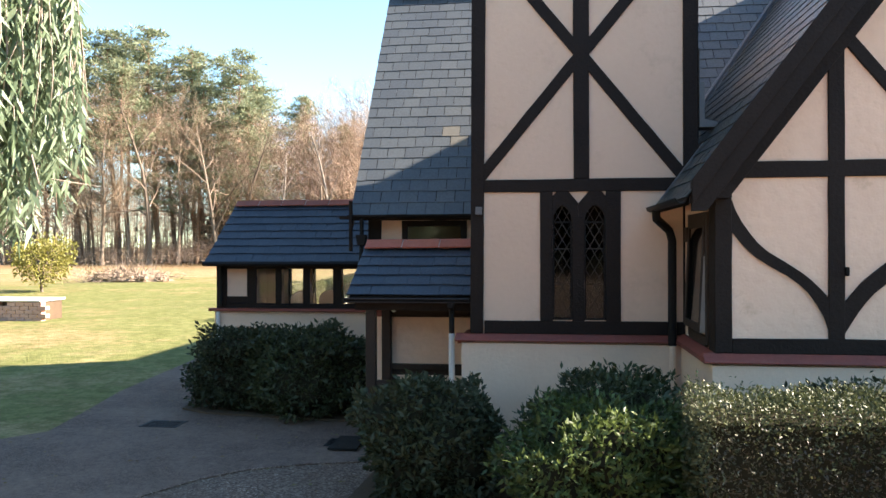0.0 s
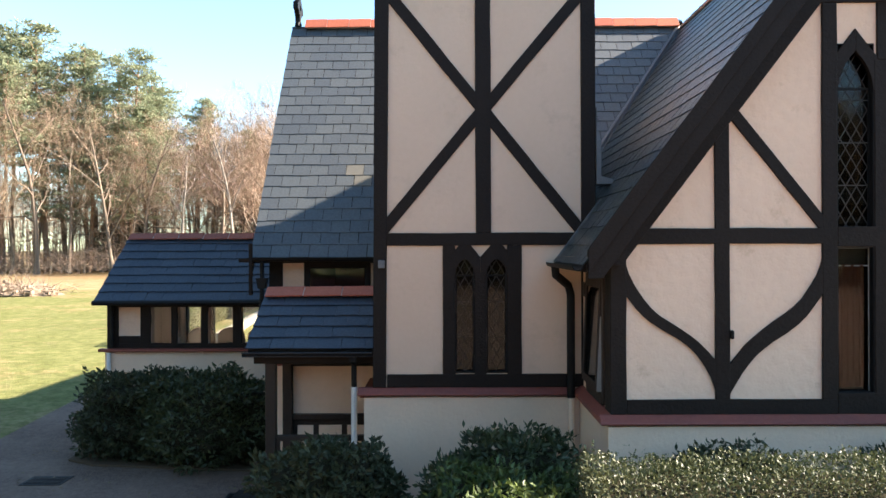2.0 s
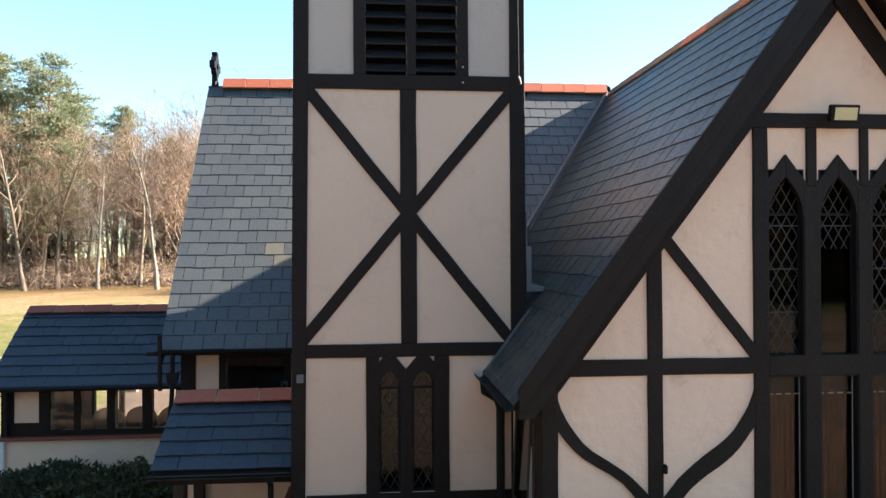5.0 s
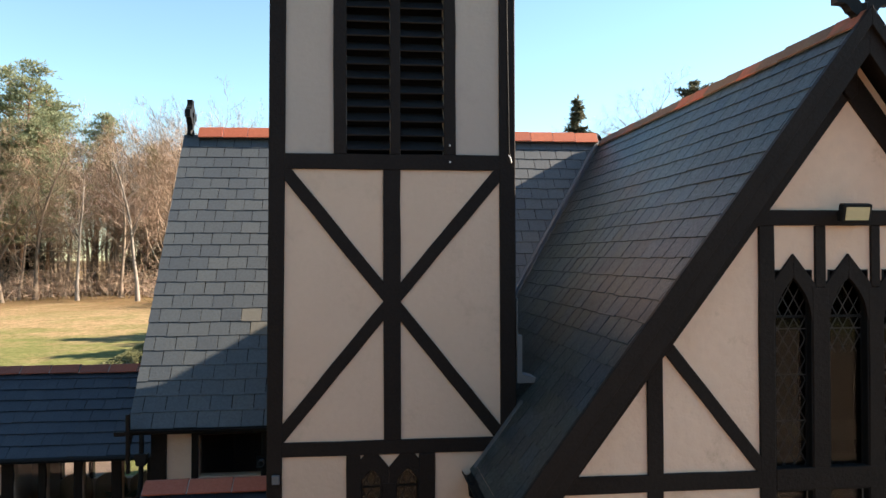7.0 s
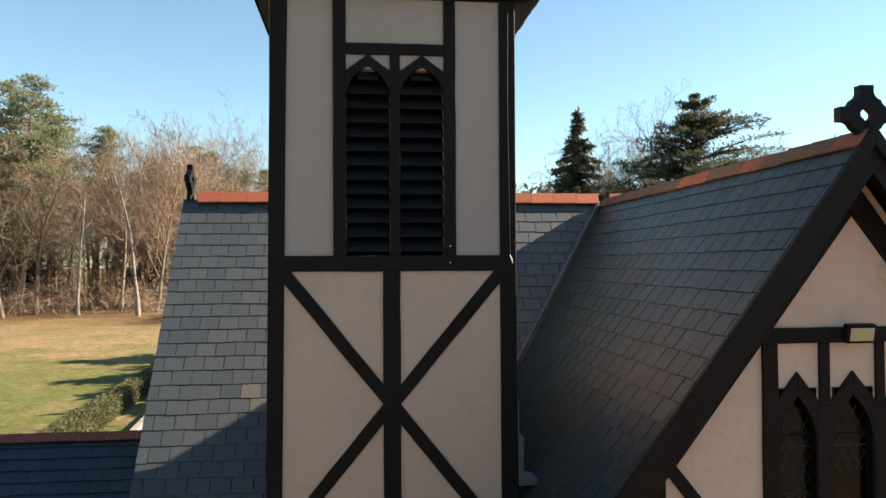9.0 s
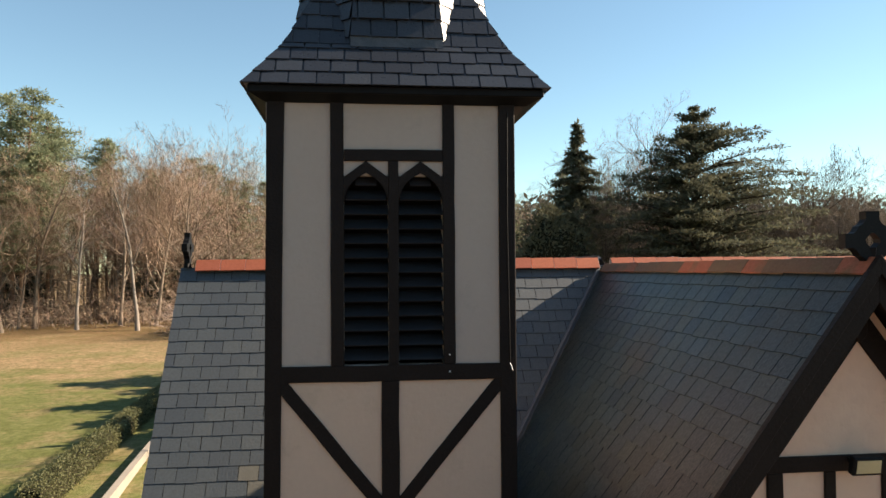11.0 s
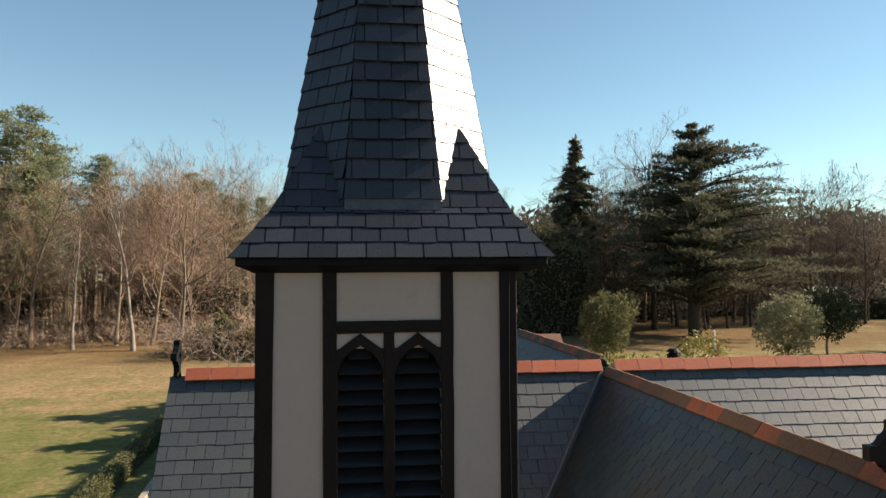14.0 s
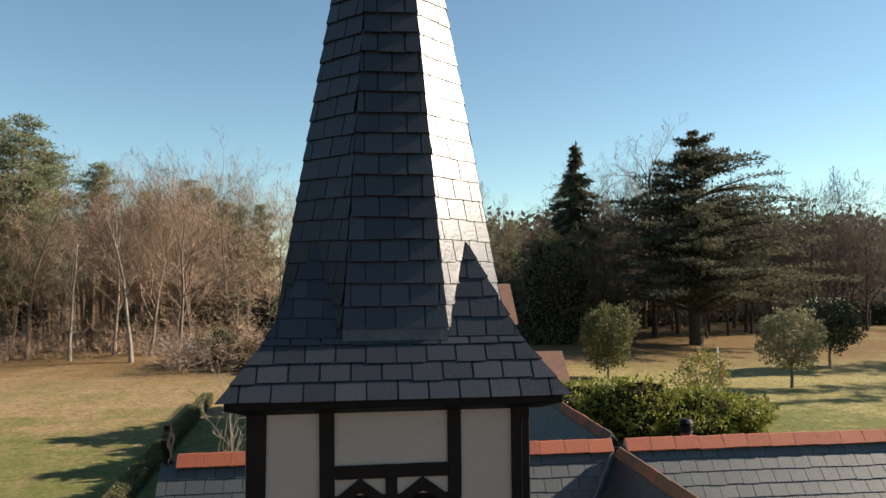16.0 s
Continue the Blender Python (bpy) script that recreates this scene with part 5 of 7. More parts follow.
for x in (-6.2, -5.63, -5.06, -4.45, -3.9):
    part("back_mullion", box(x - 0.04, x + 0.04, 6.86, 6.99, 1.45, 2.40), TIMBER, annex)
part("inside_table_top", box(-5.9, -4.0, 5.5, 6.4, 0.72, 0.76), INNER, annex)
part("floor_slab", box(-6.72, AX1, AW + 0.15, 6.85, 0.05, 0.15), INNER, annex)
part("gutter", tube([(AX0 - 0.02, AEY - 0.05, AEZ - 0.05), (-3.66, AEY - 0.05, AEZ - 0.05)], 0.045, 8), DARK, annex)
part("downpipe", tube([(-6.78, AW - 0.09, 2.5), (-6.78, AW - 0.09, 1.66)], 0.035, 8), DARK, annex, "black downpipe")
part("downpipe_foot", tube([(-6.84, AW - 0.1, 1.56), (-6.84, AW - 0.1, 0.05)], 0.04, 8), WHITE, annex, "white painted lower downpipe")
for x in (-5.42, -4.82, -4.22):
    back = [(x - 0.27, 1.2), (x + 0.27, 1.2)] + [(x + 0.27 * math.cos(a), 1.74 + 0.19 * math.sin(a)) for a in np.linspace(0, math.pi, 11)]
    ch = thing("chair", "round-backed tan upholstered chair inside the annex", "chair", (x, 5.5, 0.15), "chairs inside the annex")
    part("backrest", prism(back, 5.48, 5.56, bevel=0.01), CHAIR, ch)
    part("seat", box(x - 0.24, x + 0.24, 5.56, 5.98, 0.55, 0.64, 0.02), CHAIR, ch)
    for dx in (-0.2, 0.2):
        for y in (5.52, 5.92):
            part("leg", box(x + dx - 0.02, x + dx + 0.02, y - 0.02, y + 0.02, 0.15, 1.2 if y < 5.6 else 0.55), TIMBER, ch)

house_plant = thing("house_plant", "leafy green house plant in a pot inside the annex", "house plant", (-4.55, 5.15, 0.15))
part("pot", tube([(-4.55, 5.15, 0.15), (-4.55, 5.15, 1.25), (-4.55, 5.15, 1.5)], 0.12, 12, None, [0.13, 0.10, 0.16]), CLAY_DULL, house_plant, "tall clay pot")
rp = random.Random(12)
for k in range(26):
    a, lean, ln = rp.random() * 6.28, rp.uniform(0.2, 1.2), rp.uniform(0.25, 0.5)
    d = Vector((math.cos(a) * math.sin(lean), math.sin(a) * math.sin(lean), math.cos(lean)))
    side = Vector((-math.sin(a), math.cos(a), 0)) * ln * 0.16
    p0 = Vector((-4.55, 5.15, 1.5))
    bm = bmesh.new()
    vs = [bm.verts.new(q) for q in (p0, p0 + d * ln * 0.55 + side, p0 + d * ln - Vector((0, 0, 0.08)), p0 + d * ln * 0.55 - side, p0 + d * ln * 0.5 - Vector((0, 0, 0.012)))]
    for f in ((0, 1, 4), (1, 2, 4), (2, 3, 4), (3, 0, 4)):
        bm.faces.new([vs[q] for q in f])
    part("leaf", bm, PLANT_LEAF, house_plant)

# ---- ground ----
def lawn_material():
    m, nt, lk, b = material("winter_lawn", 0.95, 0, 0.1)
    pos = nt.new("ShaderNodeNewGeometry").outputs["Position"]
    sep = nt.new("ShaderNodeSeparateXYZ")
    lk.new(pos, sep.inputs[0])
    far = nt.new("ShaderNodeMapRange")
    far.inputs["From Min"].default_value, far.inputs["From Max"].default_value = 44, 60
    lk.new(sep.outputs["Y"], far.inputs["Value"])
    patch = noise_out(nt, lk, 0.14, 10, 0.75, None, 0.43, 0.58)
    fine = noise_out(nt, lk, 0.7, 8, 0.65, None, 0.3, 0.7)
    blades = noise_out(nt, lk, 14, 4, 0.6, None, 0.3, 0.7)
    green = mixed(nt, lk, fine, (0.132, 0.146, 0.042), (0.245, 0.236, 0.098))
    east = nt.new("ShaderNodeMapRange")
    east.inputs["From Min"].default_value, east.inputs["From Max"].default_value = 4, 24
    lk.new(sep.outputs["X"], east.inputs["Value"])
    straw = mixed(nt, lk, east.outputs[0], mixed(nt, lk, fine, (0.33, 0.20, 0.115), (0.52, 0.35, 0.21)), mixed(nt, lk, fine, (0.34, 0.27, 0.12), (0.56, 0.46, 0.23)))
    add = nt.new("ShaderNodeMath")
    add.operation = "MULTIPLY_ADD"
    lk.new(far.outputs[0], add.inputs[0])
    add.inputs[1].default_value = 0.95
    mul = nt.new("ShaderNodeMath")
    mul.operation = "MULTIPLY_ADD"
    lk.new(patch, mul.inputs[0])
    mul.inputs[1].default_value = 0.95
    mul.inputs[2].default_value = -0.45
    lk.new(mul.outputs[0], add.inputs[2])
    add.use_clamp = True
    col = mixed(nt, lk, add.outputs[0], green, straw)
    worn = noise_out(nt, lk, 0.35, 7, 0.65, None, 0.60, 0.74)
    col = mixed(nt, lk, worn, col, (0.24, 0.18, 0.10))
    # fallen leaves under the woods
    leaf = nt.new("ShaderNodeMapRange")
    leaf.inputs["From Min"].default_value, leaf.inputs["From Max"].default_value = 70, 90
    lk.new(sep.outputs["Y"], leaf.inputs["Value"])
    edge = nt.new("ShaderNodeMath")
    edge.operation = "MULTIPLY"
    lk.new(leaf.outputs[0], edge.inputs[0])
    lk.new(noise_out(nt, lk, 0.12, 5, 0.6, None, 0.28, 0.5), edge.inputs[1])
    ring = nt.new("ShaderNodeVectorMath")
    ring.operation = "DISTANCE"
    ring.inputs[1].default_value = (50, 122, 0)
    lk.new(pos, ring.inputs[0])
    under = nt.new("ShaderNodeMapRange")
    under.inputs["From Min"].default_value, under.inputs["From Max"].default_value = 42, 24
    lk.new(ring.outputs["Value"], under.inputs["Value"])
    col = mixed(nt, lk, under.outputs[0], col, mixed(nt, lk, fine, (0.15, 0.085, 0.045), (0.22, 0.135, 0.08)))
    col = mixed(nt, lk, edge.outputs[0], col, mixed(nt, lk, fine, (0.20, 0.10, 0.055), (0.31, 0.175, 0.10)))
    tuft = noise_out(nt, lk, 2.4, 9, 0.8, None, 0.46, 0.56)
    col = mixed(nt, lk, 0.62, col, mixed(nt, lk, tuft, col, (0.075, 0.085, 0.022)))
    col = mixed(nt, lk, 0.5, col, mixed(nt, lk, blades, col, (0.07, 0.075, 0.025)))
    lk.new(col, b.inputs["Base Color"])
    bump(nt, lk, b, blades, 0.6, 0.03)
    return m


bm = bmesh.new()
cols = [-2500, -600, -200] + list(range(-120, 121, 4)) + [200, 600, 2500]
rows_y = [-2500, -300, -60] + list(range(-40, 161, 4)) + [240, 600, 2500]
grid = {}
for x in cols:
    for y in rows_y:
        h = 0.0
        if y > 14 or x < -12:
            h = 0.25 * (noise.noise(Vector((x * 0.05, y * 0.05, 0))) + 0.2) * min(1.0, max(y - 14, -12 - x, 0) / 12)
        grid[x, y] = bm.verts.new((x, y, h - 0.02))
for xa, xb in zip(cols, cols[1:]):
    for ya, yb in zip(rows_y, rows_y[1:]):
        bm.faces.new((grid[xa, ya], grid[xb, ya], grid[xb, yb], grid[xa, yb]))
setting("ground", bm, lawn_material(), "wide lawn of patchy green and straw-coloured winter grass", "lawn", True)

def stony(name, tones, scale, dust, relief):
    """Loose grit: each stone its own tone, with paler dusty patches over it."""
    m, nt, lk, b = material(name, 0.92, 0, 0.2)
    pos = nt.new("ShaderNodeNewGeometry").outputs["Position"]
    v = nt.new("ShaderNodeTexVoronoi")
    v.inputs["Scale"].default_value = scale
    lk.new(pos, v.inputs["Vector"])
    sep = nt.new("ShaderNodeSeparateColor")
    lk.new(v.outputs["Color"], sep.inputs[0])
    ramp = nt.new("ShaderNodeValToRGB")
    els = ramp.color_ramp.elements
    while len(els) < len(tones):
        els.new(0.5)
    for e, (p, col) in zip(els, tones):
        e.position, e.color = p, (*col, 1)
    lk.new(sep.outputs[0], ramp.inputs[0])
    broad = noise_out(nt, lk, 0.7, 8, 0.65, None, 0.4, 0.62)
    grit = noise_out(nt, lk, 9, 6, 0.7, None, 0.35, 0.65)
    half = nt.new("ShaderNodeMath")
    half.operation = "MULTIPLY"
    lk.new(broad, half.inputs[0])
    half.inputs[1].default_value = 0.6
    col = mixed(nt, lk, half.outputs[0], ramp.outputs[0], dust)
    col = mixed(nt, lk, 0.4, col, mixed(nt, lk, grit, col, tuple(0.5 * q for q in tones[0][1])))
    lk.new(col, b.inputs["Base Color"])
    bump(nt, lk, b, v.outputs["Distance"], relief, 0.012)
    return m


TARMAC = stony("worn_path", [(0.0, (0.09, 0.062, 0.048)), (0.5, (0.145, 0.099, 0.077)), (1.0, (0.22, 0.153, 0.121))], 70, (0.26, 0.18, 0.138), 0.5)
GRAVEL = stony("pea_gravel", [(0.0, (0.085, 0.058, 0.043)), (0.45, (0.18, 0.12, 0.088)), (0.8, (0.28, 0.20, 0.155)), (1.0, (0.46, 0.37, 0.30))], 48, (0.16, 0.11, 0.082), 1.0)
# Tan gravel for the added sheet that reflects warm light onto the walls.
BOUNCE_GRAVEL = stony("tan_gravel", [(0.0, (0.16, 0.11, 0.072)), (0.5, (0.24, 0.172, 0.115)), (1.0, (0.34, 0.255, 0.18))], 48, (0.26, 0.187, 0.126), 1.0)
SOIL = two_scale("leafy_soil", (0.07, 0.05, 0.035), (0.10, 0.07, 0.045), (0.14, 0.095, 0.06), 0.8, 25, 0.95, 0.6, 0.1)


def sheet(name, pts, z, mat, label, category):
    bm = bmesh.new()
    top = [bm.verts.new((x, y, z)) for x, y in pts]
    low = [bm.verts.new((x, y, -0.06)) for x, y in pts]
    bm.faces.new(top)
    for i in range(len(pts)):
        j = (i + 1) % len(pts)
        bm.faces.new((top[i], low[i], low[j], top[j]))
    return setting(name, bm, mat, label, category)


sheet("pavement", [(-10.3, 52), (-8.75, 24), (-9.3, 9.5), (-8.95, 6), (-8.75, 4.2), (-8.35, 2.4), (-8.1, 1.1), (-8.7, 0.35), (-11, -0.3), (-17, -1.2), (-17, -40), (-6.2, -40), (-6.2, -7), (-5.6, -3.2), (-5.1, -1.65), (-4.7, -0.95), (-4.3, -0.55), (-3.6, -0.2), (-2.9, -0.02), (-1.6, 0.1), (-1.6, 2.75), (-3.2, 2.75), (-3.3, 4.55), (-7.0, 4.55), (-7.0, 24), (-8.8, 52)], 0.0, TARMAC, "worn brown-grey tarmac path beside the church", "path")
sheet("gravel_bed", [(-6.19, -40), (14, -40), (14, -2.6), (1.1, -2.3), (-2.5, -0.06), (-2.9, -0.06), (-3.6, -0.24), (-4.27, -0.58), (-4.66, -0.98), (-5.05, -1.66), (-5.55, -3.2), (-6.19, -7)], 0.012, GRAVEL, "bed of brown pea gravel", "gravel")
# Never in view: a pale sheet added to warm and brighten the church front.
sheet("drive", [(-40, -60), (34, -60), (34, -7.6), (-40, -7.6)], 0.02, BOUNCE_GRAVEL, "unseen tan gravel sheet added to bounce warm light onto the front", "drive")
edging = [(-6.17, -7), (-5.575, -3.2), (-5.08, -1.66), (-4.68, -0.97), (-4.285, -0.565), (-3.6, -0.22), (-2.9, -0.04)]
bm = bmesh.new()
for (xa, ya), (xb, yb) in zip(edging, edging[1:]):
    d = Vector((xb - xa, yb - ya)).normalized()
    n = Vector((-d.y, d.x)) * 0.025
    prism([(xa + n.x, ya + n.y), (xa - n.x, ya - n.y), (xb - n.x, yb - n.y), (xb + n.x, yb + n.y)], -0.03, 0.03, "z", bm)
setting("kerb", bm, GRAVEL, "thin dark timber edging between path and gravel", "edging")
sheet("planting_bed", [(-2.75, -2.1), (0.4, -2.6), (0.5, -3.7), (9, -3.7), (9, -1.76), (1.16, -1.76), (1.16, -0.07), (-2.6, -0.07)], 0.03, SOIL, "leafy brown soil under the shrubs", "flower bed")
sheet("planting_bed", [(-6.75, 2.8), (-6.2, 2.5), (-3.25, 2.15), (-3.15, 2.74), (-3.4, 4.54), (-7.0, 4.54)], 0.03, SOIL, "leafy brown soil under the shrubs", "flower bed")
for x, y, w, d in ((-6.55, 1.75, 0.62, 0.45), (-3.35, 0.95, 0.55, 0.42)):
    t = thing("drain_cover", "dark iron drain cover set in the path", "drain cover", (x, y, 0), "drain covers in the path")
    part("frame", box(x - w / 2, x + w / 2, y - d / 2, y + d / 2, -0.03, 0.008, 0.004), DARK, t)
    for k in range(5):
        part("bar", box(x - w / 2 + 0.05, x + w / 2 - 0.05, y - d / 2 + 0.05 + k * (d - 0.1) / 5, y - d / 2 + 0.05 + (k + 0.55) * (d - 0.1) / 5, 0.008, 0.016), DARK, t)


# ---- plants ----
def mesh_of(name, verts, faces, mat, smooth=False):
    me = bpy.data.meshes.new(name)
    me.from_pydata(verts, [], faces)
    me.materials.append(mat)
    if smooth:
        me.polygons.foreach_set("use_smooth", [True] * len(me.polygons))
    return me


def limbs_mesh(name, segs, mat, thick=1.0):
    """Tapered limbs: rows of (points, radii). Thin ones end in a point."""
    verts, faces = [], []
    for pts, radii in segs:
        if len(pts) == 2 and radii[0] < 0.07:
            # the finest twigs are single slivers
            w = (pts[1] - pts[0]).cross(Vector((pts[0].y, -pts[0].x, pts[1].z))).normalized() * radii[0] * thick
            k = len(verts)
            verts += [pts[0] - w, pts[0] + w, pts[1]]
            faces.append((k, k + 1, k + 2))
            continue
        sides = 8 if radii[0] > 0.12 else 5 if radii[0] > 0.05 else 3
        start = len(verts)
        u = None
        last = len(pts) - 1
        for i, p in enumerate(pts):
            if i == last and sides == 3:
                verts.append(p)
                break
            d = (pts[min(i + 1, last)] - pts[max(i - 1, 0)])
            if d.length < 1e-6:
                d = Vector((0, 0, 1))
            d.normalize()
            u = d.orthogonal().normalized() if u is None else (u - d * u.dot(d)).normalized()
            w = d.cross(u)
            for k in range(sides):
                a = 2 * math.pi * k / sides
                verts.append(p + (u * math.cos(a) + w * math.sin(a)) * radii[i] * thick)
        for i in range(last):
            for k in range(sides):
                a, b = start + i * sides + k, start + i * sides + (k + 1) % sides
                if i == last - 1 and sides == 3:
                    faces.append((a, b, start + last * 3))
                else:
                    faces.append((a, b, b + sides, a + sides))
    return mesh_of(name, [tuple(v) for v in verts], faces, mat, True)


def turned(d, angle, rng):
    side = d.orthogonal().normalized()
    side.rotate(Matrix.Rotation(rng.random() * 2 * math.pi, 3, d))
    return (d * math.cos(angle) + side * math.sin(angle)).normalized()


def grow(rng, p, d, length, r, level, out, cfg):
    """One limb and all that springs from it."""
    n = (7, 6, 4, 1, 1)[level]
    if level == cfg["levels"]:
        n = 1
    pts, radii = [p.copy()], [r]
    q, e = p.copy(), d.copy()
    for i in range(n):
        wob = cfg["wobble"] * (0.35 if level == 0 else 1)
        e = (e + Vector((rng.gauss(0, wob), rng.gauss(0, wob), rng.gauss(0, wob) + cfg["lift"][min(level, 3)]))).normalized()
        q = q + e * length / n
        pts.append(q.copy())
        radii.append(max(r * (1 - (0.72 if level == 0 else 0.8) * (i + 1) / n), cfg["twig"]))
    out.append((level, pts, radii))
    if level >= cfg["levels"]:
        return
    kids = cfg["kids"][level]
    start = cfg["start"] if level == 0 else 0.18
    for k in range(kids):
        s = start + (1 - start) * (k + rng.random()) / kids
        i = min(int(s * n), n - 1)
        f = s * n - i
        at = pts[i].lerp(pts[i + 1], f)
        dd = (pts[i + 1] - pts[i]).normalized()
        rr = (radii[i] * (1 - f) + radii[i + 1] * f)
        grow(rng, at, turned(dd, cfg["angle"][level] * rng.uniform(0.75, 1.25), rng), length * cfg["ratio"][level] * rng.uniform(0.6, 1.15) * ((1.18 - 0.36 * s) if level == 0 else (1.25 - 0.55 * s)), max(rr * cfg["thin"], cfg["twig"]), level + 1, out, cfg)


def plant(name, label, category, parts, group=""):
    """A tree or shrub at the origin from named meshes, to be copied into place."""
    t = new(name)
    HOME[t.name] = Vector((0, 0, 0))
    tagged(t, label, category, group)
    for pname, me in parts:
        o = new(pname, me)
        o.parent = t
    return t


BARE = dict(levels=4, kids=(12, 9, 7, 6), start=0.28, ratio=(0.50, 0.52, 0.52, 0.70), angle=(0.86, 0.78, 0.72, 0.7), lift=(0.02, 0.07, 0.03, 0.01), thin=0.52, twig=0.0125, wobble=0.17)


def bare_tree(seed, height, spread=1.0, bark=None, twig=None, label="tall bare woodland tree in winter twig", fork=False, cfg=None):
    rng = random.Random(seed)
    c = dict(BARE)
    c.update(cfg or {})
    c["ratio"] = (c["ratio"][0] * spread, *c["ratio"][1:])
    out = []
    grow(rng, Vector((0, 0, -0.2)), Vector((rng.gauss(0, 0.03), rng.gauss(0, 0.03), 1)).normalized(), height, height * 0.0145, 0, out, c)
    flare = out[0][2]
    flare[0] *= 1.35
    trunk = limbs_mesh("trunk", [(p, r) for l, p, r in out if l <= 1], bark or BARK)
    crown = limbs_mesh("crown", [(p, r) for l, p, r in out if l > 1], twig or TWIG)
    return plant("bare_tree", label, "tree", (("trunk", trunk), ("crown", crown)), "woodland trees")


def leaf_cards(rng, spots, size, verts, faces, flat=0.0, long=1.8, droop=0.0):
    """Small folded leaves or sprays at the given places."""
    for p, d in spots:
        a = Vector((rng.gauss(0, 1), rng.gauss(0, 1), rng.gauss(0, 1) * (1 - flat)))
        a = (a.normalized() * 0.75 + d * 0.6)
        a.z -= droop
        a.normalize()
        b = a.cross(Vector((rng.gauss(0, 1) * (1 - flat), rng.gauss(0, 1) * (1 - flat), rng.gauss(0, 1) + (2 * flat)))).normalized()
        if flat:
            b.z *= 1 - flat
        n = a.cross(b)
        s = size * rng.uniform(0.65, 1.3)
        k = len(verts)
        verts += [tuple(p), tuple(p + a * s * long * 0.45 + b * s * 0.42 + n * s * 0.12), tuple(p + a * s * long), tuple(p + a * s * long * 0.5 - b * s * 0.42 + n * s * 0.12)]
        faces += [(k, k + 1, k + 2), (k, k + 2, k + 3)]


def pine_tree(seed, height, crown=0.45, leaf=None, label="tall Scots pine with reddish trunk and high green crown", size=0.20, arms=58, reach_by=0.12):
    """A straight trunk, spreading arms and flat-topped tufts of needles with gaps between them."""
    rng = random.Random(seed)
    out = []
    lean = Vector((rng.gauss(0, 0.03), rng.gauss(0, 0.03), 1)).normalized()
    n = 8
    pts = [Vector((lean.x * height * i / n + rng.gauss(0, 0.12), lean.y * height * i / n + rng.gauss(0, 0.12), height * i / n - 0.2)) for i in range(n + 1)]
    out.append((pts, [height * 0.0095 * (1 - 0.85 * i / n) for i in range(n + 1)]))
    verts, faces = [], []
    for k in range(arms):
        s = 1 - crown * (k + rng.random()) / arms
        i = min(int(s * n), n - 1)
        at = pts[i].lerp(pts[i + 1], s * n - i)
        a = rng.random() * 2 * math.pi
        reach = height * reach_by * (0.22 + 1.2 * ((1 - s) / crown) ** 0.7) * rng.uniform(0.45, 1.15)
        if rng.random() < 0.2 and s < 0.9:
            reach *= 0.4
        d = Vector((math.cos(a), math.sin(a), rng.uniform(-0.05, 0.4)))
        tip = at + d * reach
        mid = at + d * reach * 0.5 + Vector((0, 0, -0.08 * reach))
        out.append(([at, mid, tip], [0.09, 0.055, 0.03]))
        for c in range(3 if reach < 2 else 4 if reach < 3.5 else 6):
            f = rng.uniform(0.35, 1.08)
            centre = at.lerp(tip, f) + Vector((rng.gauss(0, 0.16), rng.gauss(0, 0.16), 0.02)) * reach
            rad = rng.uniform(0.55, 1.25)
            spots = []
            for j in range(int(12 + 16 * rad)):
                o = Vector((rng.gauss(0, 0.55), rng.gauss(0, 0.55), rng.gauss(0, 0.17))) * rad
                o.z -= 0.22 * (o.x * o.x + o.y * o.y) / rad
                spots.append((centre + o, (o + Vector((0, 0, 0.7 * rad))).normalized()))
            leaf_cards(rng, spots, size, verts, faces, 0.1, 3.4)
    for k in range(10):
        s = rng.uniform(0.2, 1 - crown)
        at = pts[int(s * n)]
        a = rng.random() * 2 * math.pi
        out.append(([at, at + Vector((math.cos(a), math.sin(a), -0.1)) * rng.uniform(0.6, 2.2)], [0.05, 0.02]))
    return plant("pine_tree", label, "tree", (("trunk", limbs_mesh("trunk", out, PINE_BARK)), ("crown", mesh_of("crown", verts, faces, leaf or PINE_LEAF))), "woodland trees")


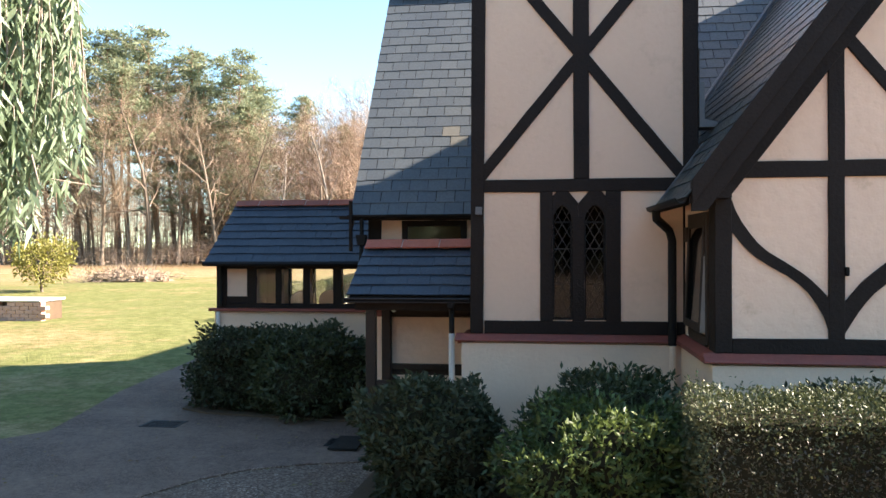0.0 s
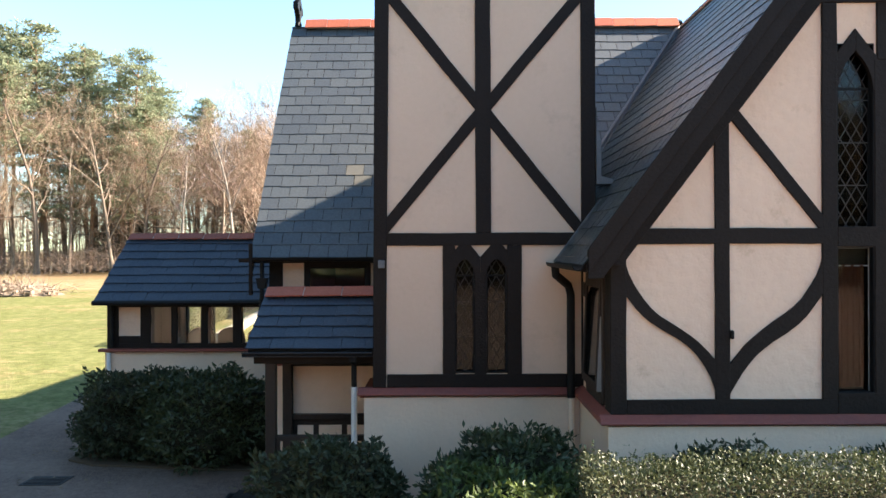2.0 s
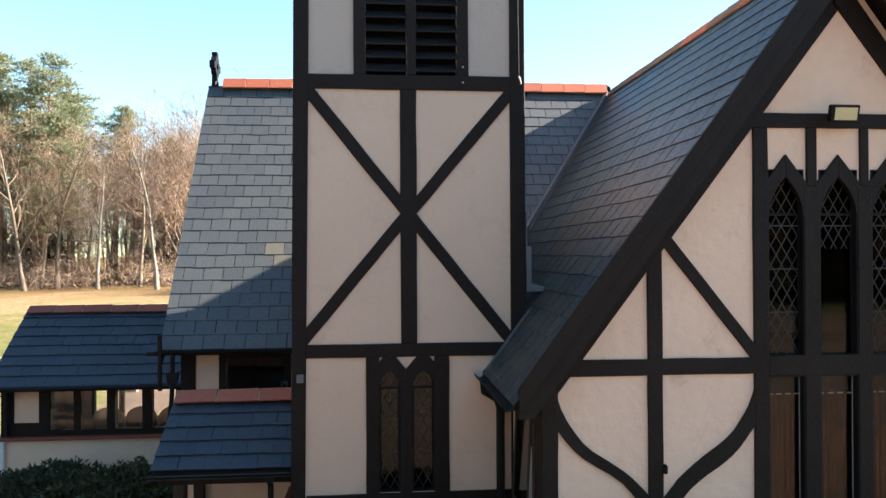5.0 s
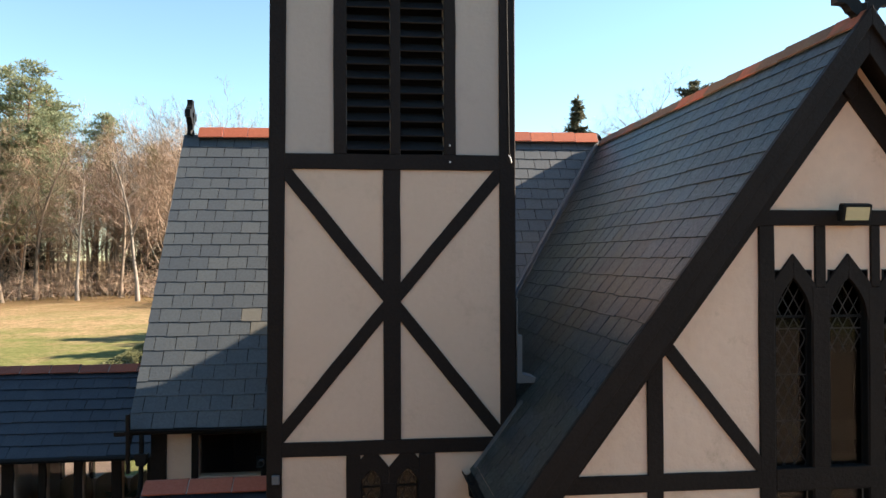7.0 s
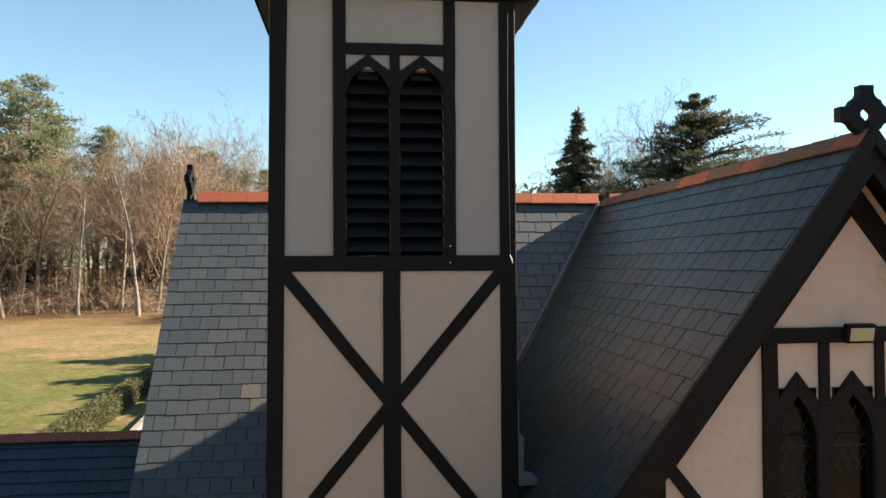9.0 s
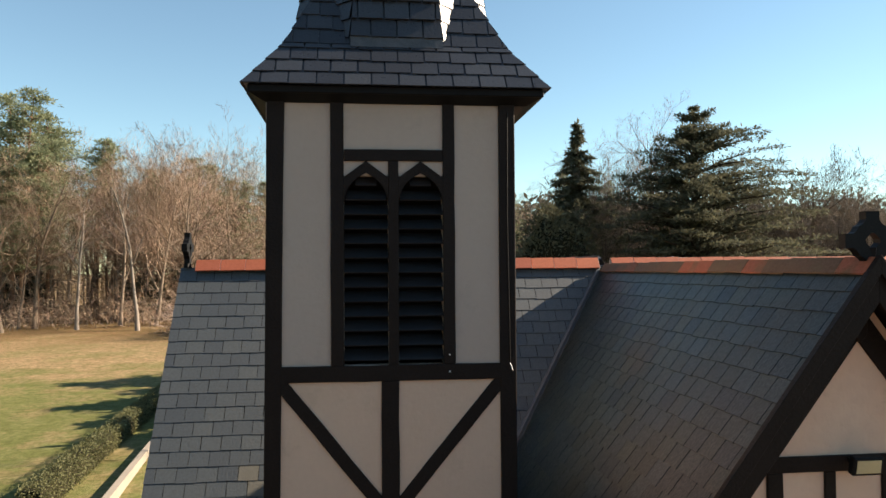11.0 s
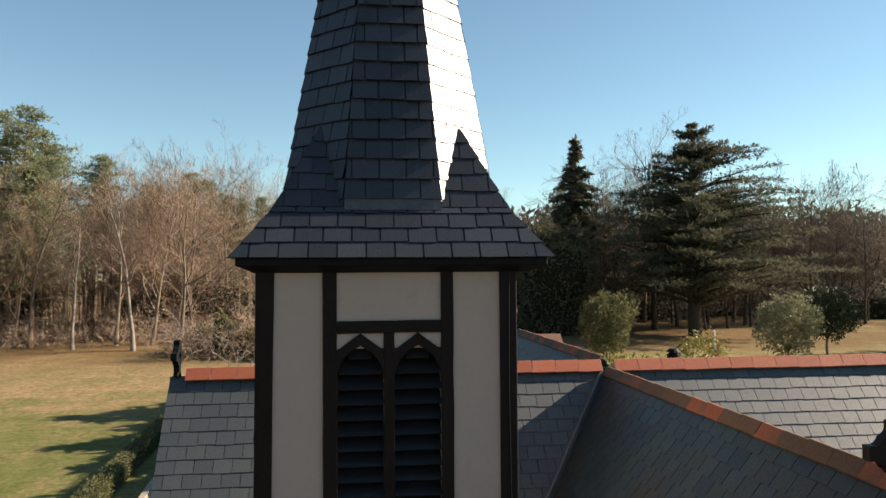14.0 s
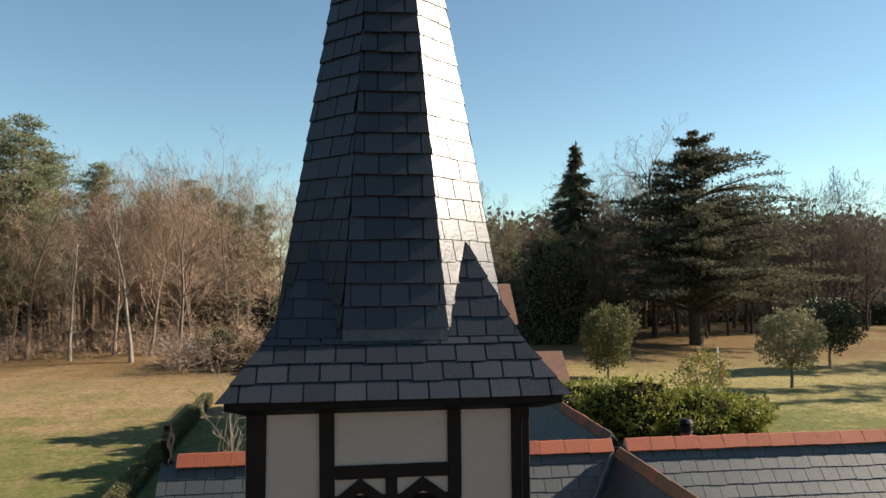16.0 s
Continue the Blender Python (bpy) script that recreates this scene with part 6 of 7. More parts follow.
def cedar_tree(seed, height, width, leaf, label, tiers=24, kind="cedar_tree", taper=2.3, bare=0.14, size=0.5, droop=0.0, arms=6, even=0.6, bias=0.0, spread=0.17):
    """A broad tree of flat layered branches, or a narrow one."""
    rng = random.Random(seed)
    out = []
    pts = [Vector((rng.gauss(0, 0.15), rng.gauss(0, 0.15), height * i / 8 - 0.2)) for i in range(9)]
    out.append((pts, [height * 0.034 * (1 - 0.92 * i / 8) + 0.03 for i in range(9)]))
    verts, faces = [], []
    for t in range(tiers):
        s = bare + (0.985 - bare) * (t + rng.random() * even) / tiers
        z = height * s
        env = width / 2 * (1 - ((s - 0.25) / 0.75) ** taper) if s > 0.25 else width / 2 * (0.75 + s)
        env = max(env, 0.35)
        for b in range(arms):
            a = rng.random() * 2 * math.pi
            reach = env * rng.uniform(0.35, 1.2) * (1 + bias * math.cos(a))
            rise = rng.uniform(-0.02, 0.2) - droop + (0.9 * max(0.0, s - 0.75) if bias else 0.0)
            d = Vector((math.cos(a), math.sin(a), rise))
            base = Vector((0, 0, z - reach * 0.12))
            bp = [base + d * reach * f + Vector((0, 0, 0.08 * reach * math.sin(f * 3))) for f in (0, 0.35, 0.7, 1.0)]
            out.append((bp, [0.05 + reach * 0.014, 0.04 + reach * 0.009, 0.04, 0.02]))
            side = Vector((-d.y, d.x, 0))
            for j in range(int(14 + reach * 17)):
                f = rng.uniform(0.25, 1.06)
                w = reach * 0.30 * (1.15 - f)
                p = base + d * reach * f + side * rng.gauss(0, 0.6) * (w + 0.25) + Vector((0, 0, 0.08 * reach * math.sin(f * 3) + rng.gauss(0, spread)))
                leaf_cards(rng, [(p, (d + side * rng.gauss(0, 0.6)).normalized())], size, verts, faces, 0.55, 2.0, droop)
    return plant(kind, label, "tree", (("trunk", limbs_mesh("trunk", out, DARK_BARK)), ("crown", mesh_of("crown", verts, faces, leaf))))


def lump(rng, p, seed, rough):
    return 1 + rough * noise.noise(p * 1.7 + Vector((seed, seed * 2, 0))) + rough * 0.6 * noise.noise(p * 4.1 + Vector((seed, 0, seed)))


def shrub_parts(seed, centre, radii, leaf_mat, count, size, rough=0.28, flatten=0.0, long=2.0, layers=0.16):
    """A leafy shell round a solid core, dark to stand for the shade inside. Leaves sit at several depths and stick out
    unevenly.
    """
    rng = random.Random(seed)
    c, r = Vector(centre), Vector(radii)
    verts, faces = [], []
    spots = []
    while len(spots) < count:
        d = Vector((rng.gauss(0, 1), rng.gauss(0, 1), rng.gauss(0, 1))).normalized()
        sq = Vector([math.copysign(abs(v) ** (1 - flatten), v) for v in d])
        k = lump(rng, d, seed, rough) * (1 - layers * rng.random() ** 1.5) + (rng.random() < 0.06) * rng.uniform(0, 0.1)
        p = c + Vector((sq.x * r.x, sq.y * r.y, sq.z * r.z)) * k
        if p.z < 0.05:
            continue
        spots.append((p, (d + Vector((0, 0, 0.35))).normalized()))
    leaf_cards(rng, spots, size, verts, faces, 0.0, long)
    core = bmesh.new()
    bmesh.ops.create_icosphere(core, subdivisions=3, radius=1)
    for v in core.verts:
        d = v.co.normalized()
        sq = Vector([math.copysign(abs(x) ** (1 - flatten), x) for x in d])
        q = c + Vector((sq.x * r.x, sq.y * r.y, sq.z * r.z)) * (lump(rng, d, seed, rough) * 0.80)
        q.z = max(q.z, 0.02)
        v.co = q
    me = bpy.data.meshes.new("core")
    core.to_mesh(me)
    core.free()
    me.materials.append(SHADE_CORE)
    return verts, faces, me


# Near-black brown: the shade deep inside shrubs and hedges, as a colour.
SHADE_CORE = two_scale("core", (0.025, 0.022, 0.014), (0.035, 0.03, 0.018), (0.02, 0.024, 0.012), 4, 20, 0.95, 0.5, 0.05)


def shrub(name, label, centre, radii, leaf_mat, count, size, seed, category="shrub", rough=0.28, flatten=0.0, group="", long=2.0):
    at = Vector((centre[0], centre[1], 0))
    v, f, core = shrub_parts(seed, Vector(centre) - at, radii, leaf_mat, count, size, rough, flatten, long)
    t = plant(name, label, category, (("foliage", mesh_of("foliage", v, f, leaf_mat)), ("core", core)), group)
    stems = []
    rng = random.Random(seed)
    for k in range(6):
        a = rng.random() * 6.28
        stems.append(([Vector((0.15 * math.cos(a), 0.15 * math.sin(a), -0.05)), Vector((radii[0] * 0.6 * math.cos(a), radii[1] * 0.6 * math.sin(a), centre[2]))], [0.03, 0.012]))
    o = new("stems", limbs_mesh("stems", stems, BARK))
    o.parent = t
    t.location = at
    return t


# woodland beyond the lawn: a few kinds, planted many times
kinds = [bare_tree(1, 18), bare_tree(2, 21, 0.85), bare_tree(3, 16, 1.1, None, TWIG_RED), bare_tree(4, 20, 0.7, BIRCH, TWIG_RED, "slender bare birch with pale bark", False, dict(kids=(15, 6, 6, 5), start=0.42, angle=(0.62, 0.6, 0.7, 0.7), lift=(0.02, 0.03, -0.05, -0.10))), bare_tree(5, 18, 1.1, None, None, "broad bare oak in winter twig", False, dict(kids=(12, 10, 8, 6), start=0.2, ratio=(0.58, 0.5, 0.48, 0.6), angle=(1.0, 0.85, 0.75, 0.7)))]
pines = [pine_tree(11, 36, 0.6), pine_tree(12, 34, 0.5), pine_tree(13, 38, 0.7, None, "tall feathery Scots pine with layered green crown", 0.20, 76)]
USED = set()


def place(master, x, y, turn, size, tall=1.0):
    m = Matrix.Translation((x, y, 0)) @ Matrix.Rotation(turn, 4, "Z") @ Matrix.Diagonal((size, size, size * tall, 1))
    if master.name not in USED:
        USED.add(master.name)
        master.matrix_basis = m
        return master
    ob = copy_thing(master, Matrix.Identity(4))
    ob.matrix_basis = m
    return ob


rng = random.Random(77)


def wood(x0, x1, y0, y1, step, pick, size=(0.8, 1.15), keep=None):
    y = y0
    while y < y1:
        x = x0 + rng.random() * step
        while x < x1:
            px, py = x + rng.gauss(0, step * 0.25), y + rng.gauss(0, step * 0.25)
            if keep is None or keep(px, py):
                place(pick(px, py), px, py, rng.random() * 6.28, rng.uniform(*size), rng.uniform(0.92, 1.1))
            x += step * rng.uniform(0.75, 1.3)
        y += step * 1.15


def any_bare(x, y):
    return rng.choice(kinds[:3] + kinds[:3] + kinds[4:] * 2 + kinds[3:4])


# front of the wood, then taller trees and the pines behind it
wood(-92, -16, 98, 114, 7.2, any_bare, (0.75, 1.15))
wood(-90, -18, 118, 134, 11.5, any_bare, (0.9, 1.15))
wood(-56, -14, 136, 156, 8.0, any_bare, (1.15, 1.4))
wood(-88, -46, 116, 128, 12.0, any_bare, (1.0, 1.3))
# the tallest crowns, standing over the rest
for px, py, kind, sz in ((-29, 125, 4, 1.45), (-37, 127, 0, 1.25), (-44, 124, 2, 1.3), (-22, 121, 1, 0.95), (-19, 130, 4, 1.15), (-33, 132, 2, 1.4), (-48, 130, 1, 1.1), (-25.5, 134, 0, 1.3), (-40, 135, 4, 1.25), (-14, 126, 0, 1.05), (-54, 122, 4, 1.3), (-26, 116, 4, 1.2), (-35, 118, 4, 1.28), (-21, 135, 4, 1.3), (-41, 119, 2, 1.25), (-31, 139, 4, 1.45), (-47, 117, 4, 1.1)):
    place(kinds[kind], px, py, px * 1.7, sz)
wood(-16, 34, 138, 160, 12.5, lambda x, y: rng.choice(kinds[:3]), (1.0, 1.25))
THICK = dict(kids=(13, 10, 8, 6), twig=0.022, thin=0.6, start=0.22, ratio=(0.58, 0.5, 0.5, 0.6), angle=(0.9, 0.78, 0.72, 0.7))
# Right-hand trees take dark bark and twigs to show their shaded sides.
shaded_kinds = [bare_tree(6, 17, 1.0, DARK_BARK, TWIG_SHADED, "tall bare tree beyond the lawn, darkened for its shaded side", False, THICK), bare_tree(7, 18, 1.0, DARK_BARK, TWIG_SHADED, "tall bare tree beyond the lawn, darkened for its shaded side", False, THICK)]
wood(60, 140, 138, 164, 13.0, lambda x, y: rng.choice(shaded_kinds), (0.72, 0.98))
# the tall pines over the left of the wood, then lower ones among the bare trees
for px, py, top in ((-72, 112, 40), (-67, 116, 41), (-61, 118, 37.5), (-55, 118, 36), (-51, 121, 34), (-78, 110, 40), (-84, 112, 38), (-75, 120, 40), (-63, 125, 39), (-91, 114, 39), (-69, 106, 33), (-58, 112, 30), (-80, 104, 30), (-64, 110, 28), (-49, 112, 27), (-53, 126, 33), (-46, 128, 31), (-52, 113, 36), (-86, 122, 40), (-97, 120, 40), (-70, 128, 36)):
    master = rng.choice(pines)
    place(master, px, py, rng.random() * 6.28, top / (38 if master is pines[2] else 36 if master is pines[0] else 34) / 0.78, 0.78)
for px, py, top in ((-26.5, 128, 27.5), (-30, 133, 26), (-21, 126, 23), (-44, 128, 30), (-17, 131, 25), (-36, 126, 24), (-33, 142, 31), (-24, 138, 26), (-41, 144, 29), (26, 150, 21), (33, 156, 24), (30, 164, 23), (60, 165, 28), (46, 158, 30), (92, 172, 27)):
    place(rng.choice(pines[:2]), px, py, rng.random() * 6.28, top / 35)
# the depth of the wood behind: uncountable stems and twigs
def far_wood(name, label, spans, count, tall, seed, leaf_share, twig=TWIG_BACK, cards=60, card=0.5, twigs=62, leaf=CEDAR_LEAF, thick=1.0, fat=1.0, bark=None, clear=0.1):
    r = random.Random(seed)
    sv, sf, tv, tf, lv, lf = [], [], [], [], [], []
    total = sum(b - a for a, b, _, _ in spans)
    for a, b, y0, y1 in spans:
        for k in range(int(count * (b - a) / total)):
            x, y = r.uniform(a, b), r.uniform(y0, y1)
            h, w = tall * r.uniform(0.55, 1.0), r.uniform(0.06, 0.2) * thick
            lean = Vector((r.gauss(0, 0.6), r.gauss(0, 0.6), 0))
            n = len(sv)
            for s in range(3):
                ang = s * 2.09
                sv.append((x + w * math.cos(ang), y + w * math.sin(ang), -0.3))
            sv.append((x + lean.x, y + lean.y, h))
            sf += [(n, n + 1, n + 3), (n + 1, n + 2, n + 3), (n + 2, n, n + 3)]
            for j in range(twigs):
                s = r.uniform(clear, 1.0)
                base = Vector((x, y, 0)) + lean * s + Vector((r.gauss(0, 1.5), r.gauss(0, 1.5), h * s))
                d = Vector((r.gauss(0, 1), r.gauss(0, 1), r.gauss(0.5, 0.6))).normalized() * r.uniform(0.8, 2.6)
                q = d.cross(Vector((r.gauss(0, 1), r.gauss(0, 1), r.gauss(0, 1)))).normalized() * r.uniform(0.018, 0.05) * fat
                n = len(tv)
                tv += [tuple(base - q), tuple(base + q), tuple(base + d)]
                tf.append((n, n + 1, n + 2))
            if r.random() < leaf_share:
                spots = []
                for j in range(cards):
                    o = Vector((r.gauss(0, 1.5), r.gauss(0, 1.5), r.gauss(0, 1.3)))
                    spots.append((Vector((x + lean.x, y + lean.y, h * r.uniform(0.2, 0.95))) + o, Vector((0, 0, 1))))
                leaf_cards(r, spots, card, lv, lf)
    t = new(name)
    tagged(t, label, "woodland", "", "stuff")
    for nm, v, f, m in (("stems", sv, sf, bark or DARK_BARK), ("twigs", tv, tf, twig), ("leaves", lv, lf, leaf)):
        if v:
            o = new(nm, mesh_of(nm, v, f, m))
            o.parent = t
            tagged(o, "", "", "", "stuff")


far_wood("distant_wood", "deep leafless wood of many thin stems", [(-150, -14, 116, 176), (-14, 50, 160, 190)], 950, 21, 301, 0.05, TWIG_BACK, 26, 0.35, 135, BROWN_LEAF, 0.9, 1.0, STEM_BACK, 0.36)
far_wood("distant_wood", "far wood beyond the lawn, with haze put into its colours", [(22, 200, 172, 215)], 1400, 29, 302, 1.0, TWIG_DARK_MIX, 46, 1.1, 34, HAZE_LEAF, 0.6, 1.6)
far_wood("undergrowth", "brown leafless undergrowth at the edge of the wood", [(-110, -16, 106, 130)], 300, 6.0, 303, 0.05, TWIG_BACK, 30, 0.25, 60, BROWN_LEAF, 0.5, 0.9, STEM_BACK)
# Made-up pale scrub that lightens the dark gaps at the wood's foot.
far_wood("undergrowth", "low pale twigs added to lighten the dark gaps between trunks", [(-110, -18, 99, 106)], 90, 3.4, 319, 0.05, TWIG_BACK, 20, 0.2, 60, BROWN_LEAF, 0.4, 0.7, STEM_BACK)
far_wood("bramble_scrub", "reddish tangled scrub before the wood", [(-24, -6, 82, 97)], 70, 4.2, 316, 0.25, TWIG_RED, 26, 0.16, 70, RUSSET_LEAF, 0.4, 0.7, STEM_BACK)
far_wood("undergrowth", "dark scrub along the far edge of the lawn", [(22, 160, 140, 176)], 600, 6.5, 306, 0.8, TWIG_DARK_MIX, 45, 0.6, 36, HAZE_LEAF, 0.6, 1.4)
# Added out of view, so the spire's left face mirrors something dark.
far_wood("distant_wood", "unseen tall dark wood, added to darken reflections in the spire's west faces", [(-86, -63, -60, 58)], 300, 46, 304, 1.0, TWIG_SHADED, 70, 1.5, 6, DARK_LEAF)
# Invented wood behind the camera; its russet colours the window reflections.
far_wood("distant_wood", "unseen russet wood behind the camera, added to tint window reflections", [(-90, 90, -85, -58)], 600, 18, 305, 0.8, TWIG_DARK_MIX, 40, 1.6, 10, RUSSET_LEAF)
# larger trees seen over the roofs
place(cedar_tree(21, 33.5, 35.0, CEDAR_LEAF, "huge dark cedar with flat layered branches on the lawn", 31, "cedar_tree", 2.1, 0.17, 0.34, -0.05, 11, 1.6, 0.16, 0.15), 52.6, 105.5, 0.0, 1)
place(cedar_tree(22, 34.5, 12.5, CEDAR_LEAF, "tall narrow dark conifer", 34, "conifer_tree", 1.8, 0.05, 0.5, 0.3, 8, 0.9), 38.5, 122, 0, 1)
# thin dark trunks of the trees beyond the cedar
for k, (px, py, sz) in enumerate(((41.0, 113, 0.8), (45.0, 119, 0.85), (57.5, 118, 0.8), (59.5, 116, 0.75), (66.0, 121, 0.9), (72.0, 124, 0.95), (78.0, 128, 0.9))):
    tree = place(shaded_kinds[k % 2], px, py, k * 1.3, sz)
    tree.rotation_euler.x += (-0.12, 0.02, 0.1, 0.14, 0.0, 0.05, -0.05)[k]
place(shaded_kinds[1], 84.5, 124, 0.3, 1.32)
place(shaded_kinds[0], 92, 130, 1.9, 1.1)
place(shaded_kinds[0], 78, 127, 4.0, 1.15)
place(shaded_kinds[1], 44, 127, 1.0, 1.28)
place(shaded_kinds[0], 40.5, 129, 2.0, 1.15)
for k, (px, py, sz) in enumerate(((47, 131, 1.35), (41.5, 125, 1.15), (60, 129, 1.28), (67, 131, 1.3), (73, 128, 1.2), (97, 127, 1.05), (88, 132, 1.25), (104, 136, 1.1))):
    place(shaded_kinds[k % 2], px, py, 2.1 * k, sz)
place(shaded_kinds[1], 97, 134, 5.0, 1.0)
place(bare_tree(8, 35.5, 0.8, DARK_BARK, TWIG_RED, "tall bare birch with a haze of reddish twigs behind the cedar", False, dict(kids=(22, 9, 7, 6), twig=0.02, start=0.35, angle=(0.8, 0.8, 0.8, 0.8), lift=(0.02, 0.05, -0.02, -0.08))), 51.5, 119, 0.3, 0.86)
place(bare_tree(9, 5.6, 1.2, BIRCH, BIRCH, "small pale bare shrub behind the nave", False, dict(levels=3, kids=(9, 5, 4), twig=0.012)), -5.6, 25, 0, 1)
place(shaded_kinds[0], 76, 138, 2.3, 1.15)
place(kinds[0], 58, 140, 1.2, 1.35)
place(kinds[3], 52, 142, 2.2, 1.4)
place(kinds[2], 100, 150, 2.2, 1.1)
for px, py, sz in ((76, 62, 0.62), (70, 56, 0.5), (88, 74, 0.7), (92, 80, 0.66), (80, 48, 0.5)):
    place(pines[2], px, py, px, sz)


def round_tree(name, label, x, y, height, width, trunk_h, leaf, count, size, seed, group=""):
    rad = width / 2
    cz = (height + trunk_h) / 2
    v, f, core = shrub_parts(seed, (0, 0, cz), (rad, rad, (height - trunk_h) / 2), leaf, count, size, 0.4, 0.0, 1.8, 0.45)
    t = plant(name, label, "tree", (("crown", mesh_of("crown", v, f, leaf)),), group)
    r2 = random.Random(seed)
    limbs = [([Vector((0, 0, -0.1)), Vector((r2.gauss(0, 0.08), 0, trunk_h * 0.6)), Vector((0, 0, trunk_h + 0.6))], [0.05 * width * 0.6, 0.04 * width * 0.6, 0.03 * width * 0.5])]
    for k in range(7):
        a = r2.random() * 6.28
        limbs.append(([Vector((0, 0, trunk_h * 0.95)), Vector((rad * 0.6 * math.cos(a), rad * 0.6 * math.sin(a), cz + r2.uniform(-0.2, 0.6) * rad * 0.6))], [0.07, 0.03]))
    o = new("trunk", limbs_mesh("trunk", limbs, BARK))
    o.parent = t
    t.location = (x, y, 0)
    return t


round_tree("evergreen_tree", "small rounded evergreen tree on a short trunk", 26.8, 72, 7.8, 5.4, 1.3, OLIVE_LEAF, 7000, 0.2, 31)
round_tree("olive_green_tree", "small round pale olive-green tree on the lawn", 41.6, 61.5, 7.6, 5.8, 2.2, PALE_OLIVE_LEAF, 7000, 0.17, 32)
round_tree("dark_holly_tree", "small dark round holly on the lawn", 54.0, 74, 8.0, 6.2, 2.3, DARK_LEAF, 7500, 0.2, 33)
round_tree("yellow_green_tree", "small sparse yellow-green tree near the flagpole", 27.6, 51, 4.9, 4.2, 1.0, YELLOW_LEAF, 1900, 0.15, 34)
round_tree("yellow_green_tree", "small yellow-green tree on the open lawn", -31.0, 33.5, 3.4, 3.6, 0.7, YELLOW_LEAF, 2600, 0.13, 35)
shrub("evergreen_thicket", "large dark evergreen thicket at the edge of the lawn", (31.5, 112, 8.0), (6.2, 4, 10.5), SCRUB_LEAF, 6000, 0.36, 41, "thicket", 0.5)
shrub("evergreen_thicket", "large dark evergreen thicket at the edge of the lawn", (25.5, 120, 4.5), (5, 4, 5.5), SCRUB_LEAF, 3000, 0.36, 42, "thicket", 0.5)
for k, (x, y, r, h) in enumerate(((-21, 121, 3.2, 8), (-28, 127, 3.5, 9), (-36, 122, 3, 6), (-15, 124, 3, 7), (-58, 126, 4, 9), (40, 132, 6, 9), (49, 142, 7, 11), (62, 148, 7, 8), (84, 158, 7, 7), (21, 128, 5, 8))):
    shrub("evergreen_thicket", "large dark evergreen thicket at the edge of the lawn", (x, y, h * 0.45), (r, 4, h * 0.6), CEDAR_LEAF, 2200, 0.5, 140 + k, "thicket", 0.5)
for k, (x, y, r, h) in enumerate(((13.5, 43.5, 3.2, 2.9), (18.0, 42.5, 3.4, 3.2), (22.3, 42.0, 3.2, 2.6), (26.0, 43.0, 2.4, 1.9))):
    shrub("laurel_bush", "broad glossy green laurel bush behind the church", (x, y, h * 0.62), (r, 2.4, h * 0.66), BRIGHT_LEAF, 4200, 0.17, 50 + k, "bush", 0.5, 0.0, "laurel bushes behind the church")
for k, (x, y, r, h) in enumerate(((-13.5, 86, 1.8, 3.2), (-17, 90, 1.6, 4.4), (-9.5, 82, 1.6, 2.2), (-20.5, 93, 1.9, 3.0))):
    shrub("russet_bush", "tangled russet and green bush by the woods", (x, y, h * 0.5), (r, 2.0, h * 0.6), OLIVE_LEAF if k % 2 else RUSSET_LEAF, 1900, 0.16, 60 + k, "bush", 0.7)
# conical evergreens whose shadows fall across the lawn
for k, (x, y, h) in enumerate(((2.6, 49.9, 13.2), (2.4, 40.0, 10.8), (2.6, 34.5, 9.6), (2.4, 45.2, 10.0), (3.0, 30.0, 9.2), (2.6, 37.2, 9.4), (3.0, 54.5, 10.0), (3.0, 59.0, 9.6))):
    place(cedar_tree(70 + k, h, h * 1.0, DARK_LEAF, "conical dark evergreen behind the church", 17, "conical_evergreen", 2.2, 0.02, 0.46, 0.2, 6, 0.8), x, y, 0, 1)


